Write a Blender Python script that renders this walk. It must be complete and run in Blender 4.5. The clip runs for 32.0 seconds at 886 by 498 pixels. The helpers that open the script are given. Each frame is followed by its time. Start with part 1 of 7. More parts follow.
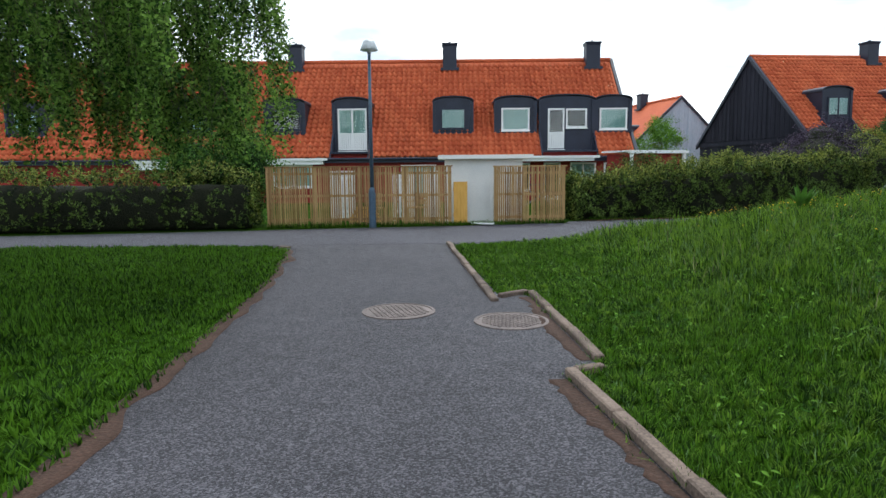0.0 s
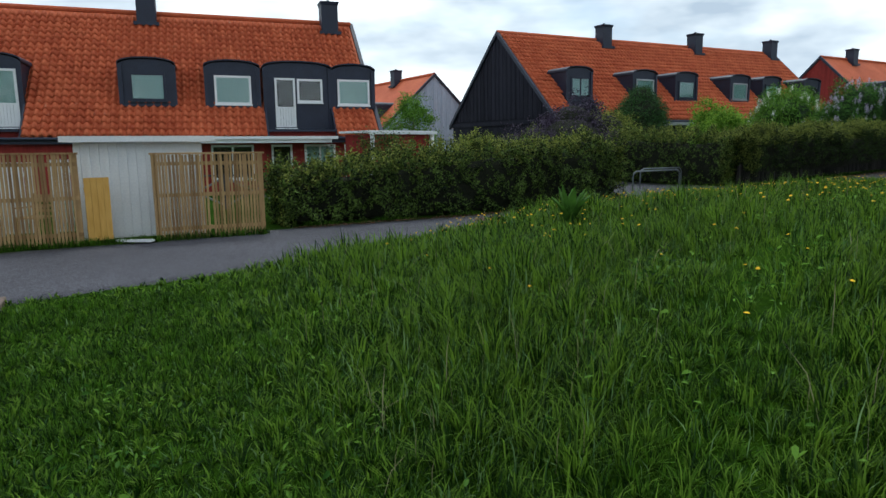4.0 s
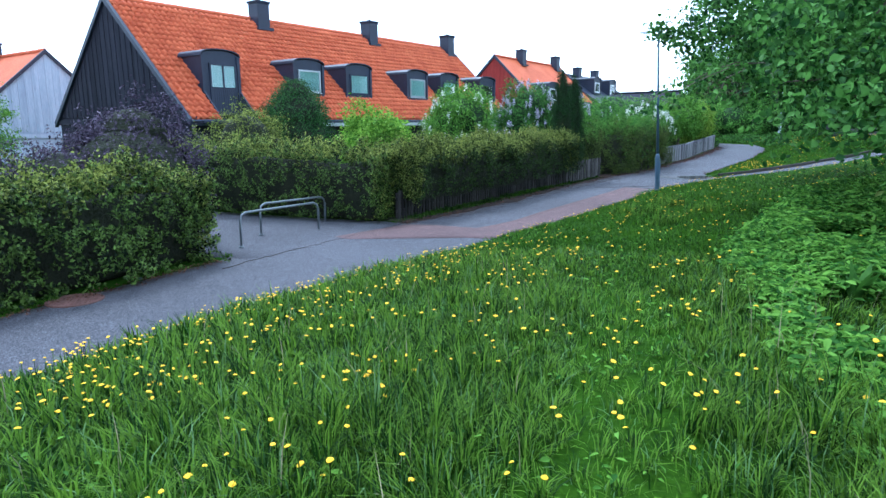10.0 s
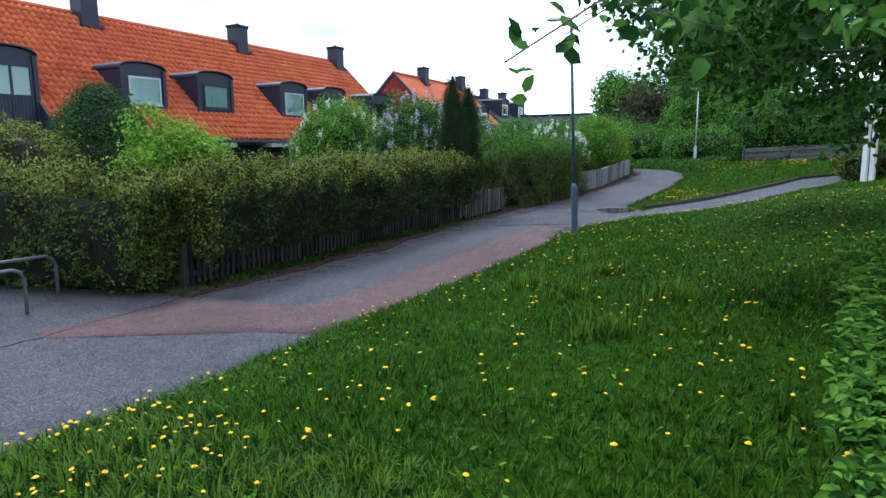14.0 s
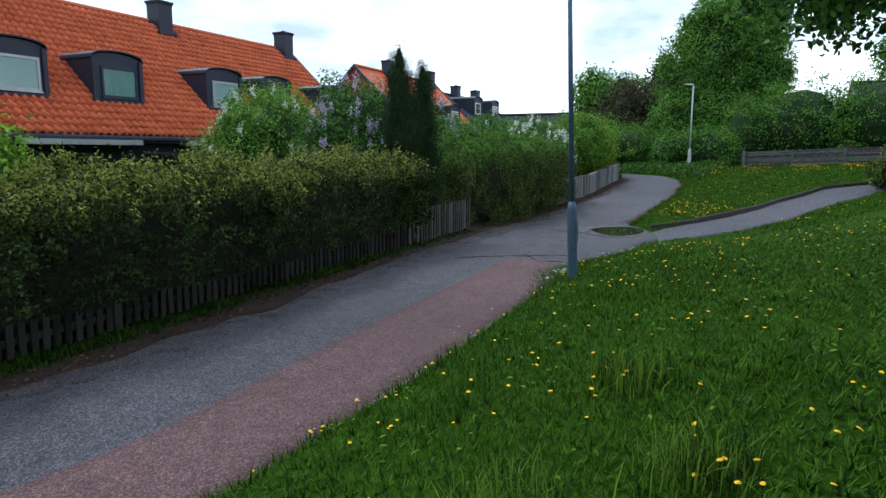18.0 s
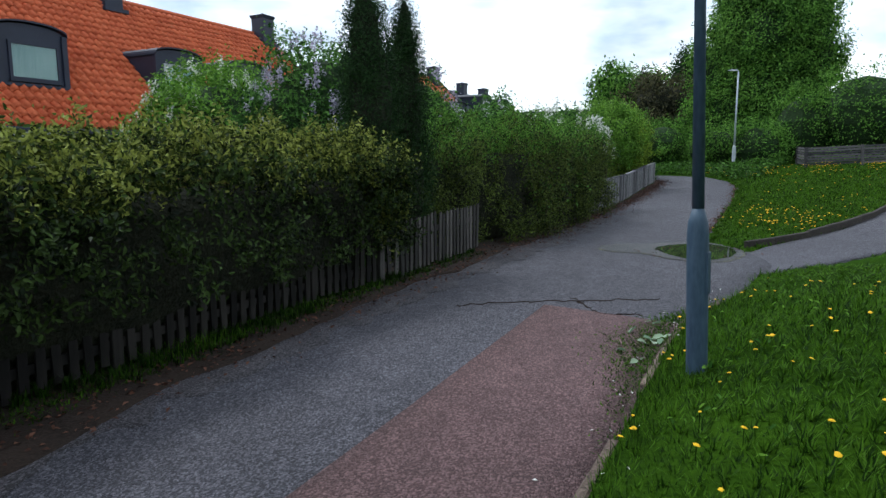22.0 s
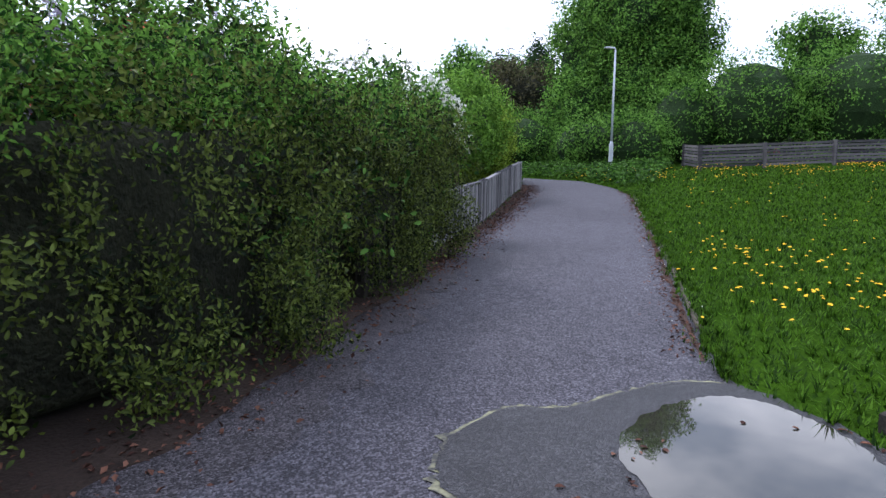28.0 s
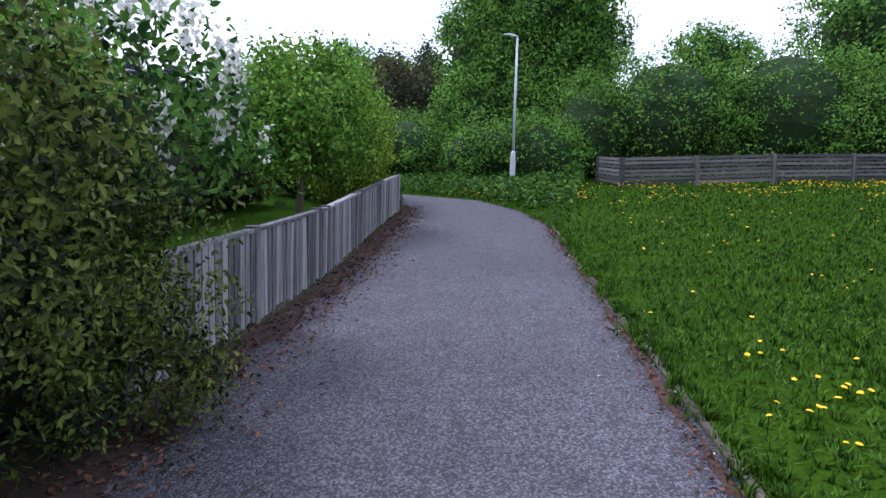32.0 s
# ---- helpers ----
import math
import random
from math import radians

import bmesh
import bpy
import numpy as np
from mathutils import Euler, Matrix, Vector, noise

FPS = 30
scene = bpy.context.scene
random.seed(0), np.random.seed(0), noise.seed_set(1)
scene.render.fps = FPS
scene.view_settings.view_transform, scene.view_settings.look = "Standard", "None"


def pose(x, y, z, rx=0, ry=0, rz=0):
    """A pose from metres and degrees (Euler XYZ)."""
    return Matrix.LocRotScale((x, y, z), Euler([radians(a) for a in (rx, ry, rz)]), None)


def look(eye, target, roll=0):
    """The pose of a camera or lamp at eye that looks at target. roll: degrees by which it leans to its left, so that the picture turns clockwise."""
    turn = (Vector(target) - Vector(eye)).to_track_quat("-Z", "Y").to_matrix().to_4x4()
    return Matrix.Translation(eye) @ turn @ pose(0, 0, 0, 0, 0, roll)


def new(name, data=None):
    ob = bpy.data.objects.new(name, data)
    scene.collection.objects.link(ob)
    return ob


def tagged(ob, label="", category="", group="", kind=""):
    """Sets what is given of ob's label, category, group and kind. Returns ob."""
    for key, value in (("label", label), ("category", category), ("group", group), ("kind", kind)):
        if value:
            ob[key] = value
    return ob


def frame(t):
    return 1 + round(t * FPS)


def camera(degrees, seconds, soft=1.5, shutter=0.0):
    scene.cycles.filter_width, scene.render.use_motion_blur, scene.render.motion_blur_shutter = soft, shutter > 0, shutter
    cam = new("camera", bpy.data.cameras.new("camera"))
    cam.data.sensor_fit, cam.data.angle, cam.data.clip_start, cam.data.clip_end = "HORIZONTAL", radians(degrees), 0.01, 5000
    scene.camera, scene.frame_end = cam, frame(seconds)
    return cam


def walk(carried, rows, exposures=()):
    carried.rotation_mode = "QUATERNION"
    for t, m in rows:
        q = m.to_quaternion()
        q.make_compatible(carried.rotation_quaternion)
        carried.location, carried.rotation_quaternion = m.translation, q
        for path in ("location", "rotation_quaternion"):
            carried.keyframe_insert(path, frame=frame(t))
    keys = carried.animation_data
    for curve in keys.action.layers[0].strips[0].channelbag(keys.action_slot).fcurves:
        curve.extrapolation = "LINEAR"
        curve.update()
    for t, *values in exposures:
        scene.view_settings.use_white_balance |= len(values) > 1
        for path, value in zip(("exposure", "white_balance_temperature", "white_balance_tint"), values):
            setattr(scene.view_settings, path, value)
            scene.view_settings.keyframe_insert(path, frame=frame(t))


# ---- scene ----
cam = camera(69.0, 32.0)
PATH = [
    (0, (-0.699, -1.456, 1.685), (-0.711, 0.529, 1.438), -0.5),
    (0.5, (-0.534, -0.788, 1.691), (-0.476, 1.196, 1.444), -0.4),
    (1, (-0.276, -0.097, 1.688), (-0.121, 1.882, 1.439), -0.2),
    (1.5, (-0.001, 0.612, 1.661), (0.221, 2.583, 1.409), -0.3),
    (2, (0.393, 1.284, 1.646), (0.687, 3.246, 1.391), -0.4),
    (2.5, (0.738, 1.884, 1.657), (1.103, 3.832, 1.391), -0.6),
    (3, (1.012, 2.56, 1.671), (1.498, 4.48, 1.389), -0.9),
    (3.5, (1.388, 3.191, 1.762), (1.979, 5.077, 1.461), -0.6),
    (5.5, (3.063, 5.375, 2.029), (3.888, 7.163, 1.677), -0.9),
    (6, (3.499, 5.886, 2.078), (4.393, 7.639, 1.719), -0.8),
    (6.5, (4.028, 6.368, 2.173), (5.007, 8.071, 1.795), -0.9),
    (7, (4.632, 6.771, 2.268), (5.73, 8.397, 1.878), -0.6),
    (7.5, (5.179, 7.167, 2.359), (6.326, 8.756, 1.965), -0.5),
    (8, (5.684, 7.572, 2.406), (6.884, 9.124, 2.017), -0.3),
    (8.5, (6.295, 7.935, 2.513), (7.552, 9.443, 2.134), -0.3),
    (9, (6.902, 8.287, 2.558), (8.212, 9.752, 2.189), -0.2),
    (9.5, (7.667, 8.566, 2.64), (9.014, 9.998, 2.273), -0.2),
    (10, (8.329, 8.901, 2.627), (9.709, 10.303, 2.271), -0.2),
    (10.5, (9.023, 9.177, 2.616), (10.439, 10.547, 2.272), -0.0),
    (11, (9.68, 9.534, 2.578), (11.123, 10.879, 2.249), -0.2),
    (11.5, (10.318, 9.946, 2.612), (11.785, 11.268, 2.293), 0.2),
    (12, (11.006, 10.302, 2.667), (12.499, 11.596, 2.356), 0.1),
    (12.5, (11.682, 10.717, 2.63), (13.195, 11.989, 2.327), 0.2),
    (13, (12.347, 11.034, 2.616), (13.874, 12.29, 2.318), 0.0),
    (13.5, (13.008, 11.473, 2.568), (14.548, 12.716, 2.278), -0.1),
    (14, (13.652, 11.817, 2.551), (15.212, 13.036, 2.268), -0.0),
    (14.5, (14.186, 12.078, 2.601), (15.767, 13.271, 2.321), -0.2),
    (16.5, (16.533, 13.52, 2.549), (18.123, 14.702, 2.277), 0.0),
    (17, (17.095, 13.846, 2.556), (18.694, 15.015, 2.278), 0.1),
    (17.5, (17.7, 14.183, 2.542), (19.301, 15.349, 2.262), 0.4),
    (18, (18.218, 14.507, 2.576), (19.825, 15.664, 2.299), 0.4),
    (18.5, (18.79, 14.834, 2.541), (20.391, 16.001, 2.267), 0.3),
    (19, (19.343, 15.216, 2.488), (20.94, 16.391, 2.219), 0.4),
    (19.5, (19.88, 15.596, 2.461), (21.465, 16.786, 2.192), 0.2),
    (20, (20.395, 15.964, 2.399), (21.987, 17.147, 2.141), 0.2),
    (20.5, (20.973, 16.289, 2.379), (22.569, 17.467, 2.123), 0.1),
    (21, (21.486, 16.672, 2.351), (23.085, 17.844, 2.095), 0.0),
    (21.5, (22.007, 17.001, 2.359), (23.609, 18.172, 2.102), 0.2),
    (22, (22.584, 17.386, 2.247), (24.178, 18.566, 1.991), 0.0),
    (22.5, (23.197, 17.83, 2.194), (24.807, 18.989, 1.933), -0.1),
    (23, (23.778, 18.158, 2.167), (25.405, 19.288, 1.892), -0.6),
    (23.5, (24.447, 18.604, 2.154), (26.096, 19.7, 1.87), -0.6),
    (24, (25.163, 18.927, 2.197), (26.84, 19.981, 1.918), -0.4),
    (24.5, (25.876, 19.339, 2.227), (27.586, 20.34, 1.951), -0.1),
    (25, (26.645, 19.537, 2.27), (28.38, 20.492, 1.991), 0.1),
    (25.5, (27.415, 19.743, 2.275), (29.17, 20.661, 1.997), 0.4),
    (27.5, (30.005, 20.444, 2.262), (31.809, 21.266, 1.999), 0.4),
    (28, (30.661, 20.675, 2.267), (32.476, 21.472, 2.007), 0.7),
    (28.5, (31.363, 20.848, 2.251), (33.191, 21.62, 2.0), 0.8),
    (29, (32.068, 21.074, 2.274), (33.902, 21.832, 2.023), 0.9),
    (29.5, (32.719, 21.295, 2.286), (34.564, 22.029, 2.04), 1.1),
    (30, (33.412, 21.465, 2.304), (35.273, 22.155, 2.06), 0.9),
    (30.5, (34.099, 21.646, 2.3), (35.978, 22.288, 2.06), 0.9),
    (31, (34.846, 21.741, 2.335), (36.741, 22.334, 2.1), 1.1),
    (31.5, (35.532, 21.903, 2.378), (37.444, 22.441, 2.145), 1.3),
    (32, (36.213, 22.007, 2.385), (38.139, 22.494, 2.16), 1.5),
]

EXPOSURE = [(0.0, 0.04, 6150, 3), (0.8, -0.42, 6050, 4), (1.6, -0.64, 6050, 6), (2.5, -0.82, 6050, 6), (3.5, -0.7, 6000, 3), (6.0, 0.2, 5700, -2), (7.5, 0.62, 5150, -1), (9.0, 0.96, 4880, 1), (11.0, 0.64, 4980, 1), (13.0, 0.38, 5400, 2), (16.5, 0.06, 5700, 3), (20.0, -0.26, 5850, 4), (22.0, -0.20, 5930, 4), (25.0, 0.60, 6000, 11), (28.0, 0.32, 5780, 17), (32.0, 0.34, 5650, 20)]
walk(cam, [(t, look(eye, target, roll)) for t, eye, target, roll in PATH], EXPOSURE)

# ---- light: bright overcast sky with blue gaps, weak soft sun ----
SUN_EL, SUN_AZ = 60.0, 12.0


def make_world():
    w = bpy.data.worlds.new("world")
    scene.world = w
    w.use_nodes = True
    nt = w.node_tree
    nt.nodes.clear()
    out = nt.nodes.new("ShaderNodeOutputWorld")
    bg = nt.nodes.new("ShaderNodeBackground")
    bg.inputs[1].default_value = 1.0
    sky = nt.nodes.new("ShaderNodeTexSky")
    sky.sky_type = "NISHITA"
    sky.sun_disc = False
    sky.sun_elevation = radians(SUN_EL)
    sky.sun_rotation = radians(SUN_AZ)
    gain = nt.nodes.new("ShaderNodeMix")
    gain.data_type, gain.blend_type = "RGBA", "MULTIPLY"
    gain.inputs[0].default_value = 1.0
    gain.inputs[7].default_value = (0.2, 0.2, 0.2, 1)
    nt.links.new(sky.outputs[0], gain.inputs[6])
    tc = nt.nodes.new("ShaderNodeTexCoord")
    mp = nt.nodes.new("ShaderNodeMapping")
    mp.inputs["Scale"].default_value = (1.6, 1.6, 4.5)
    nt.links.new(tc.outputs["Generated"], mp.inputs[0])
    no = nt.nodes.new("ShaderNodeTexNoise")
    no.inputs["Scale"].default_value, no.inputs["Detail"].default_value, no.inputs["Roughness"].default_value = 1.7, 6, 0.55
    nt.links.new(mp.outputs[0], no.inputs[0])
    ramp = nt.nodes.new("ShaderNodeValToRGB")
    ramp.color_ramp.elements[0].position, ramp.color_ramp.elements[0].color = 0.30, (0.45, 0.45, 0.45, 1)
    ramp.color_ramp.elements[1].position, ramp.color_ramp.elements[1].color = 0.47, (1, 1, 1, 1)
    nt.links.new(no.outputs[0], ramp.inputs[0])
    no2 = nt.nodes.new("ShaderNodeTexNoise")
    no2.inputs["Scale"].default_value, no2.inputs["Detail"].default_value = 2.6, 5
    nt.links.new(mp.outputs[0], no2.inputs[0])
    cl = nt.nodes.new("ShaderNodeValToRGB")
    cl.color_ramp.elements[0].position, cl.color_ramp.elements[0].color = 0.36, (0.84, 0.94, 1.10, 1)
    cl.color_ramp.elements[1].position, cl.color_ramp.elements[1].color = 0.60, (1.86, 1.87, 1.90, 1)
    nt.links.new(no2.outputs[0], cl.inputs[0])
    mix = nt.nodes.new("ShaderNodeMix")
    mix.data_type = "RGBA"
    nt.links.new(ramp.outputs[0], mix.inputs[0])
    nt.links.new(gain.outputs[2], mix.inputs[6])
    nt.links.new(cl.outputs[0], mix.inputs[7])
    # an overcast sky is brighter overhead than at the horizon
    sep = nt.nodes.new("ShaderNodeSeparateXYZ")
    nt.links.new(tc.outputs["Generated"], sep.inputs[0])
    up = nt.nodes.new("ShaderNodeMapRange")
    up.inputs["From Min"].default_value, up.inputs["From Max"].default_value = 0.15, 1.0
    up.inputs["To Min"].default_value, up.inputs["To Max"].default_value = 1.0, 0.86
    nt.links.new(sep.outputs["Z"], up.inputs["Value"])
    nt.links.new(up.outputs[0], bg.inputs[1])
    nt.links.new(mix.outputs[2], bg.inputs[0])
    nt.links.new(bg.outputs[0], out.inputs[0])


make_world()
sun = new("sun", bpy.data.lights.new("sun", "SUN"))
sun.data.energy, sun.data.angle, sun.data.color = 2.2, radians(14), (1.0, 0.96, 0.92)
SUN_DIR = Vector((math.sin(radians(SUN_AZ)) * math.cos(radians(SUN_EL)), math.cos(radians(SUN_AZ)) * math.cos(radians(SUN_EL)), math.sin(radians(SUN_EL))))
sun.matrix_world = look(SUN_DIR * 60, (0, 0, 0))

# ---- materials ----
MATS = {}


def material(name, c1, c2, scale=4.0, rough=0.8, bump=0.3, fine=60.0, metal=0.0, island=0.0, objrand=0.0, spec=0.3, stretch=(1, 1, 1), stain=None, stain_scale=0.6, dist=0.01, lo=0.3, hi=0.7):
    """A surface of two colours mixed at two noise scales, with fine relief; stain: a third colour in large patches."""
    m = bpy.data.materials.new(name)
    m.use_nodes = True
    nt = m.node_tree
    b = nt.nodes["Principled BSDF"]
    b.inputs["Roughness"].default_value = rough
    b.inputs["Metallic"].default_value = metal
    b.inputs["Specular IOR Level"].default_value = spec
    tc = nt.nodes.new("ShaderNodeTexCoord")
    mp = nt.nodes.new("ShaderNodeMapping")
    mp.inputs["Scale"].default_value = stretch
    nt.links.new(tc.outputs["Object"], mp.inputs[0])

    def tex(s, d=4):
        n = nt.nodes.new("ShaderNodeTexNoise")
        n.inputs["Scale"].default_value, n.inputs["Detail"].default_value = s, d
        nt.links.new(mp.outputs[0], n.inputs[0])
        return n.outputs[0]

    big, small = tex(scale), tex(fine, 3)
    add = nt.nodes.new("ShaderNodeMath")
    add.operation = "MULTIPLY_ADD"
    add.inputs[1].default_value = 0.55
    nt.links.new(small, add.inputs[0])
    half = nt.nodes.new("ShaderNodeMath")
    half.operation = "MULTIPLY"
    half.inputs[1].default_value = 0.45
    nt.links.new(big, half.inputs[0])
    nt.links.new(half.outputs[0], add.inputs[2])
    val = add.outputs[0]
    for amount, node, sock in ((island, "ShaderNodeNewGeometry", "Random Per Island"), (objrand, "ShaderNodeObjectInfo", "Random")):
        if amount:
            r = nt.nodes.new(node)
            q = nt.nodes.new("ShaderNodeMath")
            q.operation = "MULTIPLY_ADD"
            q.inputs[1].default_value = amount
            nt.links.new(r.outputs[sock], q.inputs[0])
            shift = nt.nodes.new("ShaderNodeMath")
            shift.operation = "SUBTRACT"
            shift.inputs[1].default_value = amount / 2
            nt.links.new(val, shift.inputs[0])
            nt.links.new(shift.outputs[0], q.inputs[2])
            val = q.outputs[0]
    ramp = nt.nodes.new("ShaderNodeValToRGB")
    ramp.color_ramp.elements[0].position, ramp.color_ramp.elements[0].color = lo, (*c1, 1)
    ramp.color_ramp.elements[1].position, ramp.color_ramp.elements[1].color = hi, (*c2, 1)
    nt.links.new(val, ramp.inputs[0])
    col = ramp.outputs[0]
    if stain:
        sr = nt.nodes.new("ShaderNodeValToRGB")
        sr.color_ramp.elements[0].position, sr.color_ramp.elements[1].position = 0.5, 0.68
        nt.links.new(tex(stain_scale, 5), sr.inputs[0])
        mx = nt.nodes.new("ShaderNodeMix")
        mx.data_type = "RGBA"
        nt.links.new(sr.outputs[0], mx.inputs[0])
        nt.links.new(col, mx.inputs[6])
        mx.inputs[7].default_value = (*stain, 1)
        col = mx.outputs[2]
    nt.links.new(col, b.inputs["Base Color"])
    if bump:
        bp = nt.nodes.new("ShaderNodeBump")
        bp.inputs["Strength"].default_value, bp.inputs["Distance"].default_value = bump, dist
        nt.links.new(small, bp.inputs["Height"])
        nt.links.new(bp.outputs[0], b.inputs["Normal"])
    MATS[name] = m
    return m


def leafy(name, c1, c2, rough=0.6, trans=0.25, spec=0.15, each=0.6):
    """Leaves: colour by leaf and by clump, some light through the blade."""
    m = material(name, c1, c2, scale=1.3, fine=9.0, rough=rough, bump=0, island=each, spec=spec)
    nt = m.node_tree
    b = nt.nodes["Principled BSDF"]
    tr = nt.nodes.new("ShaderNodeBsdfTranslucent")
    mix = nt.nodes.new("ShaderNodeMixShader")
    mix.inputs[0].default_value = trans
    src = b.inputs["Base Color"].links[0].from_socket
    nt.links.new(src, tr.inputs[0])
    nt.links.new(b.outputs[0], mix.inputs[1])
    nt.links.new(tr.outputs[0], mix.inputs[2])
    nt.links.new(mix.outputs[0], nt.nodes["Material Output"].inputs[0])
    return m


def chippings(name, binder, chip_a, chip_b, patch, wet=0.0):
    """Worn asphalt: stones of mixed grey in a dark binder, faint scuffs and dust, fine relief."""
    m = material(name, binder, chip_a, scale=0.45, fine=130, rough=0.75 - 0.4 * wet, bump=0, stain=patch, stain_scale=0.3, lo=0.42, hi=0.6)
    nt = m.node_tree
    b = nt.nodes["Principled BSDF"]
    base = b.inputs["Base Color"].links[0].from_socket
    mp = next(n for n in nt.nodes if n.bl_idname == "ShaderNodeMapping")
    last = base
    # coarse stones first, then the finer ones between them
    for size, share, low in ((170, 0.5, 0.15), (82, 0.56, 0.45)):
        vo = nt.nodes.new("ShaderNodeTexVoronoi")
        vo.inputs["Scale"].default_value = size
        nt.links.new(mp.outputs[0], vo.inputs["Vector"])
        sep = nt.nodes.new("ShaderNodeSeparateColor")
        nt.links.new(vo.outputs["Color"], sep.inputs[0])
        rp = nt.nodes.new("ShaderNodeValToRGB")
        rp.color_ramp.elements[0].position, rp.color_ramp.elements[0].color = low, (*binder, 1)
        rp.color_ramp.elements[1].position, rp.color_ramp.elements[1].color = 0.97, (*chip_b, 1)
        nt.links.new(sep.outputs[0], rp.inputs[0])
        mx = nt.nodes.new("ShaderNodeMix")
        mx.data_type = "RGBA"
        mx.inputs[0].default_value = share
        nt.links.new(last, mx.inputs[6])
        nt.links.new(rp.outputs[0], mx.inputs[7])
        last = mx.outputs[2]
    # old mends, scuffs and dust at two larger scales
    for size, low, high in ((0.35, 0.90, 1.12), (4.5, 0.90, 1.10)):
        no = nt.nodes.new("ShaderNodeTexNoise")
        no.inputs["Scale"].default_value = size
        no.inputs["Detail"].default_value = 4
        nt.links.new(mp.outputs[0], no.inputs["Vector"])
        mr = nt.nodes.new("ShaderNodeMapRange")
        mr.inputs[1].default_value, mr.inputs[2].default_value = 0.36, 0.64
        mr.inputs[3].default_value, mr.inputs[4].default_value = low, high
        nt.links.new(no.outputs[0], mr.inputs[0])
        vm = nt.nodes.new("ShaderNodeVectorMath")
        vm.operation = "SCALE"
        nt.links.new(last, vm.inputs[0])
        nt.links.new(mr.outputs[0], vm.inputs["Scale"])
        last = vm.outputs[0]
    nt.links.new(last, b.inputs["Base Color"])
    bp = nt.nodes.new("ShaderNodeBump")
    bp.invert = True
    bp.inputs["Strength"].default_value, bp.inputs["Distance"].default_value = 1.0 - 0.7 * wet, 0.012
    nt.links.new(vo.outputs["Distance"], bp.inputs["Height"])
    nt.links.new(bp.outputs[0], b.inputs["Normal"])
    return m


ASPHALT = chippings("asphalt", (0.016, 0.015, 0.022), (0.058, 0.056, 0.073), (0.215, 0.210, 0.250), (0.048, 0.046, 0.061))
LANE_ASPHALT = chippings("lane_asphalt", (0.013, 0.012, 0.017), (0.046, 0.044, 0.055), (0.175, 0.168, 0.195), (0.038, 0.036, 0.046))
# darker asphalt copy: leaf dirt together with the hedge's shade, in colour
GRIME_SHADE = chippings("grimy_shaded_asphalt", (0.015, 0.013, 0.017), (0.052, 0.048, 0.058), (0.185, 0.174, 0.198), (0.042, 0.037, 0.044))
RED_ASPHALT = chippings("red_asphalt", (0.045, 0.022, 0.025), (0.120, 0.064, 0.069), (0.27, 0.170, 0.172), (0.094, 0.056, 0.062))
GROUND = material("grass_ground", (0.008, 0.024, 0.002), (0.036, 0.082, 0.005), scale=0.9, fine=30, rough=1.0, bump=0.6, dist=0.03, spec=0.02)
SOIL = material("soil", (0.012, 0.008, 0.007), (0.042, 0.028, 0.022), scale=2, fine=40, rough=0.95, bump=0.8, dist=0.02)
KERB = material("kerb_stone", (0.050, 0.036, 0.030), (0.22, 0.165, 0.135), scale=6, fine=45, rough=0.9, bump=0.6, objrand=0.2)
TILE = material("clay_tile", (0.35, 0.062, 0.022), (0.57, 0.142, 0.058), scale=0.7, fine=9, rough=0.75, bump=0.2, island=0.2, objrand=0.2)
DARK = material("dark_metal_cladding", (0.010, 0.013, 0.028), (0.022, 0.028, 0.055), scale=2, fine=30, rough=0.5, bump=0.15, spec=0.4)
BOARD = material("dark_painted_board", (0.009, 0.009, 0.016), (0.026, 0.026, 0.040), scale=3, fine=20, rough=0.8, spec=0.15, bump=0.3, objrand=0.25, stretch=(1, 1, 0.12))
RED_BOARD = material("red_painted_board", (0.19, 0.014, 0.012), (0.30, 0.030, 0.024), scale=3, fine=20, rough=0.7, bump=0.3, objrand=0.25, stretch=(1, 1, 0.12))
BLUE_BOARD = material("pale_blue_board", (0.26, 0.32, 0.42), (0.40, 0.47, 0.58), scale=3, fine=20, rough=0.7, bump=0.3, objrand=0.25, stretch=(1, 1, 0.12))
WHITE = material("white_paint", (0.66, 0.68, 0.70), (0.82, 0.83, 0.84), scale=2, fine=25, rough=0.5, bump=0.1)
BAMBOO = material("fence_batten", (0.21, 0.120, 0.050), (0.46, 0.30, 0.140), scale=2.5, fine=22, rough=0.75, bump=0.4, objrand=0.35, stretch=(1, 1, 0.15))
YELLOW_WOOD = material("yellow_new_wood", (0.55, 0.30, 0.06), (0.72, 0.43, 0.12), scale=2.5, fine=22, rough=0.7, bump=0.3, stretch=(1, 1, 0.15))
SLAT_WOOD = material("dark_grey_slat", (0.04, 0.04, 0.044), (0.13, 0.127, 0.127), scale=3, fine=26, rough=0.85, bump=0.6, objrand=0.5, stretch=(0.12, 0.12, 1))
GREY_WOOD = material("weathered_grey_wood", (0.055, 0.056, 0.062), (0.235, 0.235, 0.245), scale=3, fine=26, rough=0.85, bump=0.6, objrand=0.5, stretch=(1, 1, 0.12))
# the hedge's shade over the pickets is put into this brown
SHADED_WOOD = material("shaded_brown_wood", (0.009, 0.008, 0.008), (0.040, 0.036, 0.033), scale=3, fine=26, rough=0.85, bump=0.6, objrand=0.5, stretch=(1, 1, 0.12))
STEEL = material("galvanised_steel", (0.30, 0.32, 0.34), (0.50, 0.53, 0.56), scale=5, fine=40, rough=0.45, bump=0.1, metal=0.6)
POLE = material("blue_grey_pole_paint", (0.036, 0.066, 0.105), (0.082, 0.128, 0.185), scale=2, fine=35, rough=0.5, bump=0.15, stretch=(1, 1, 0.3))
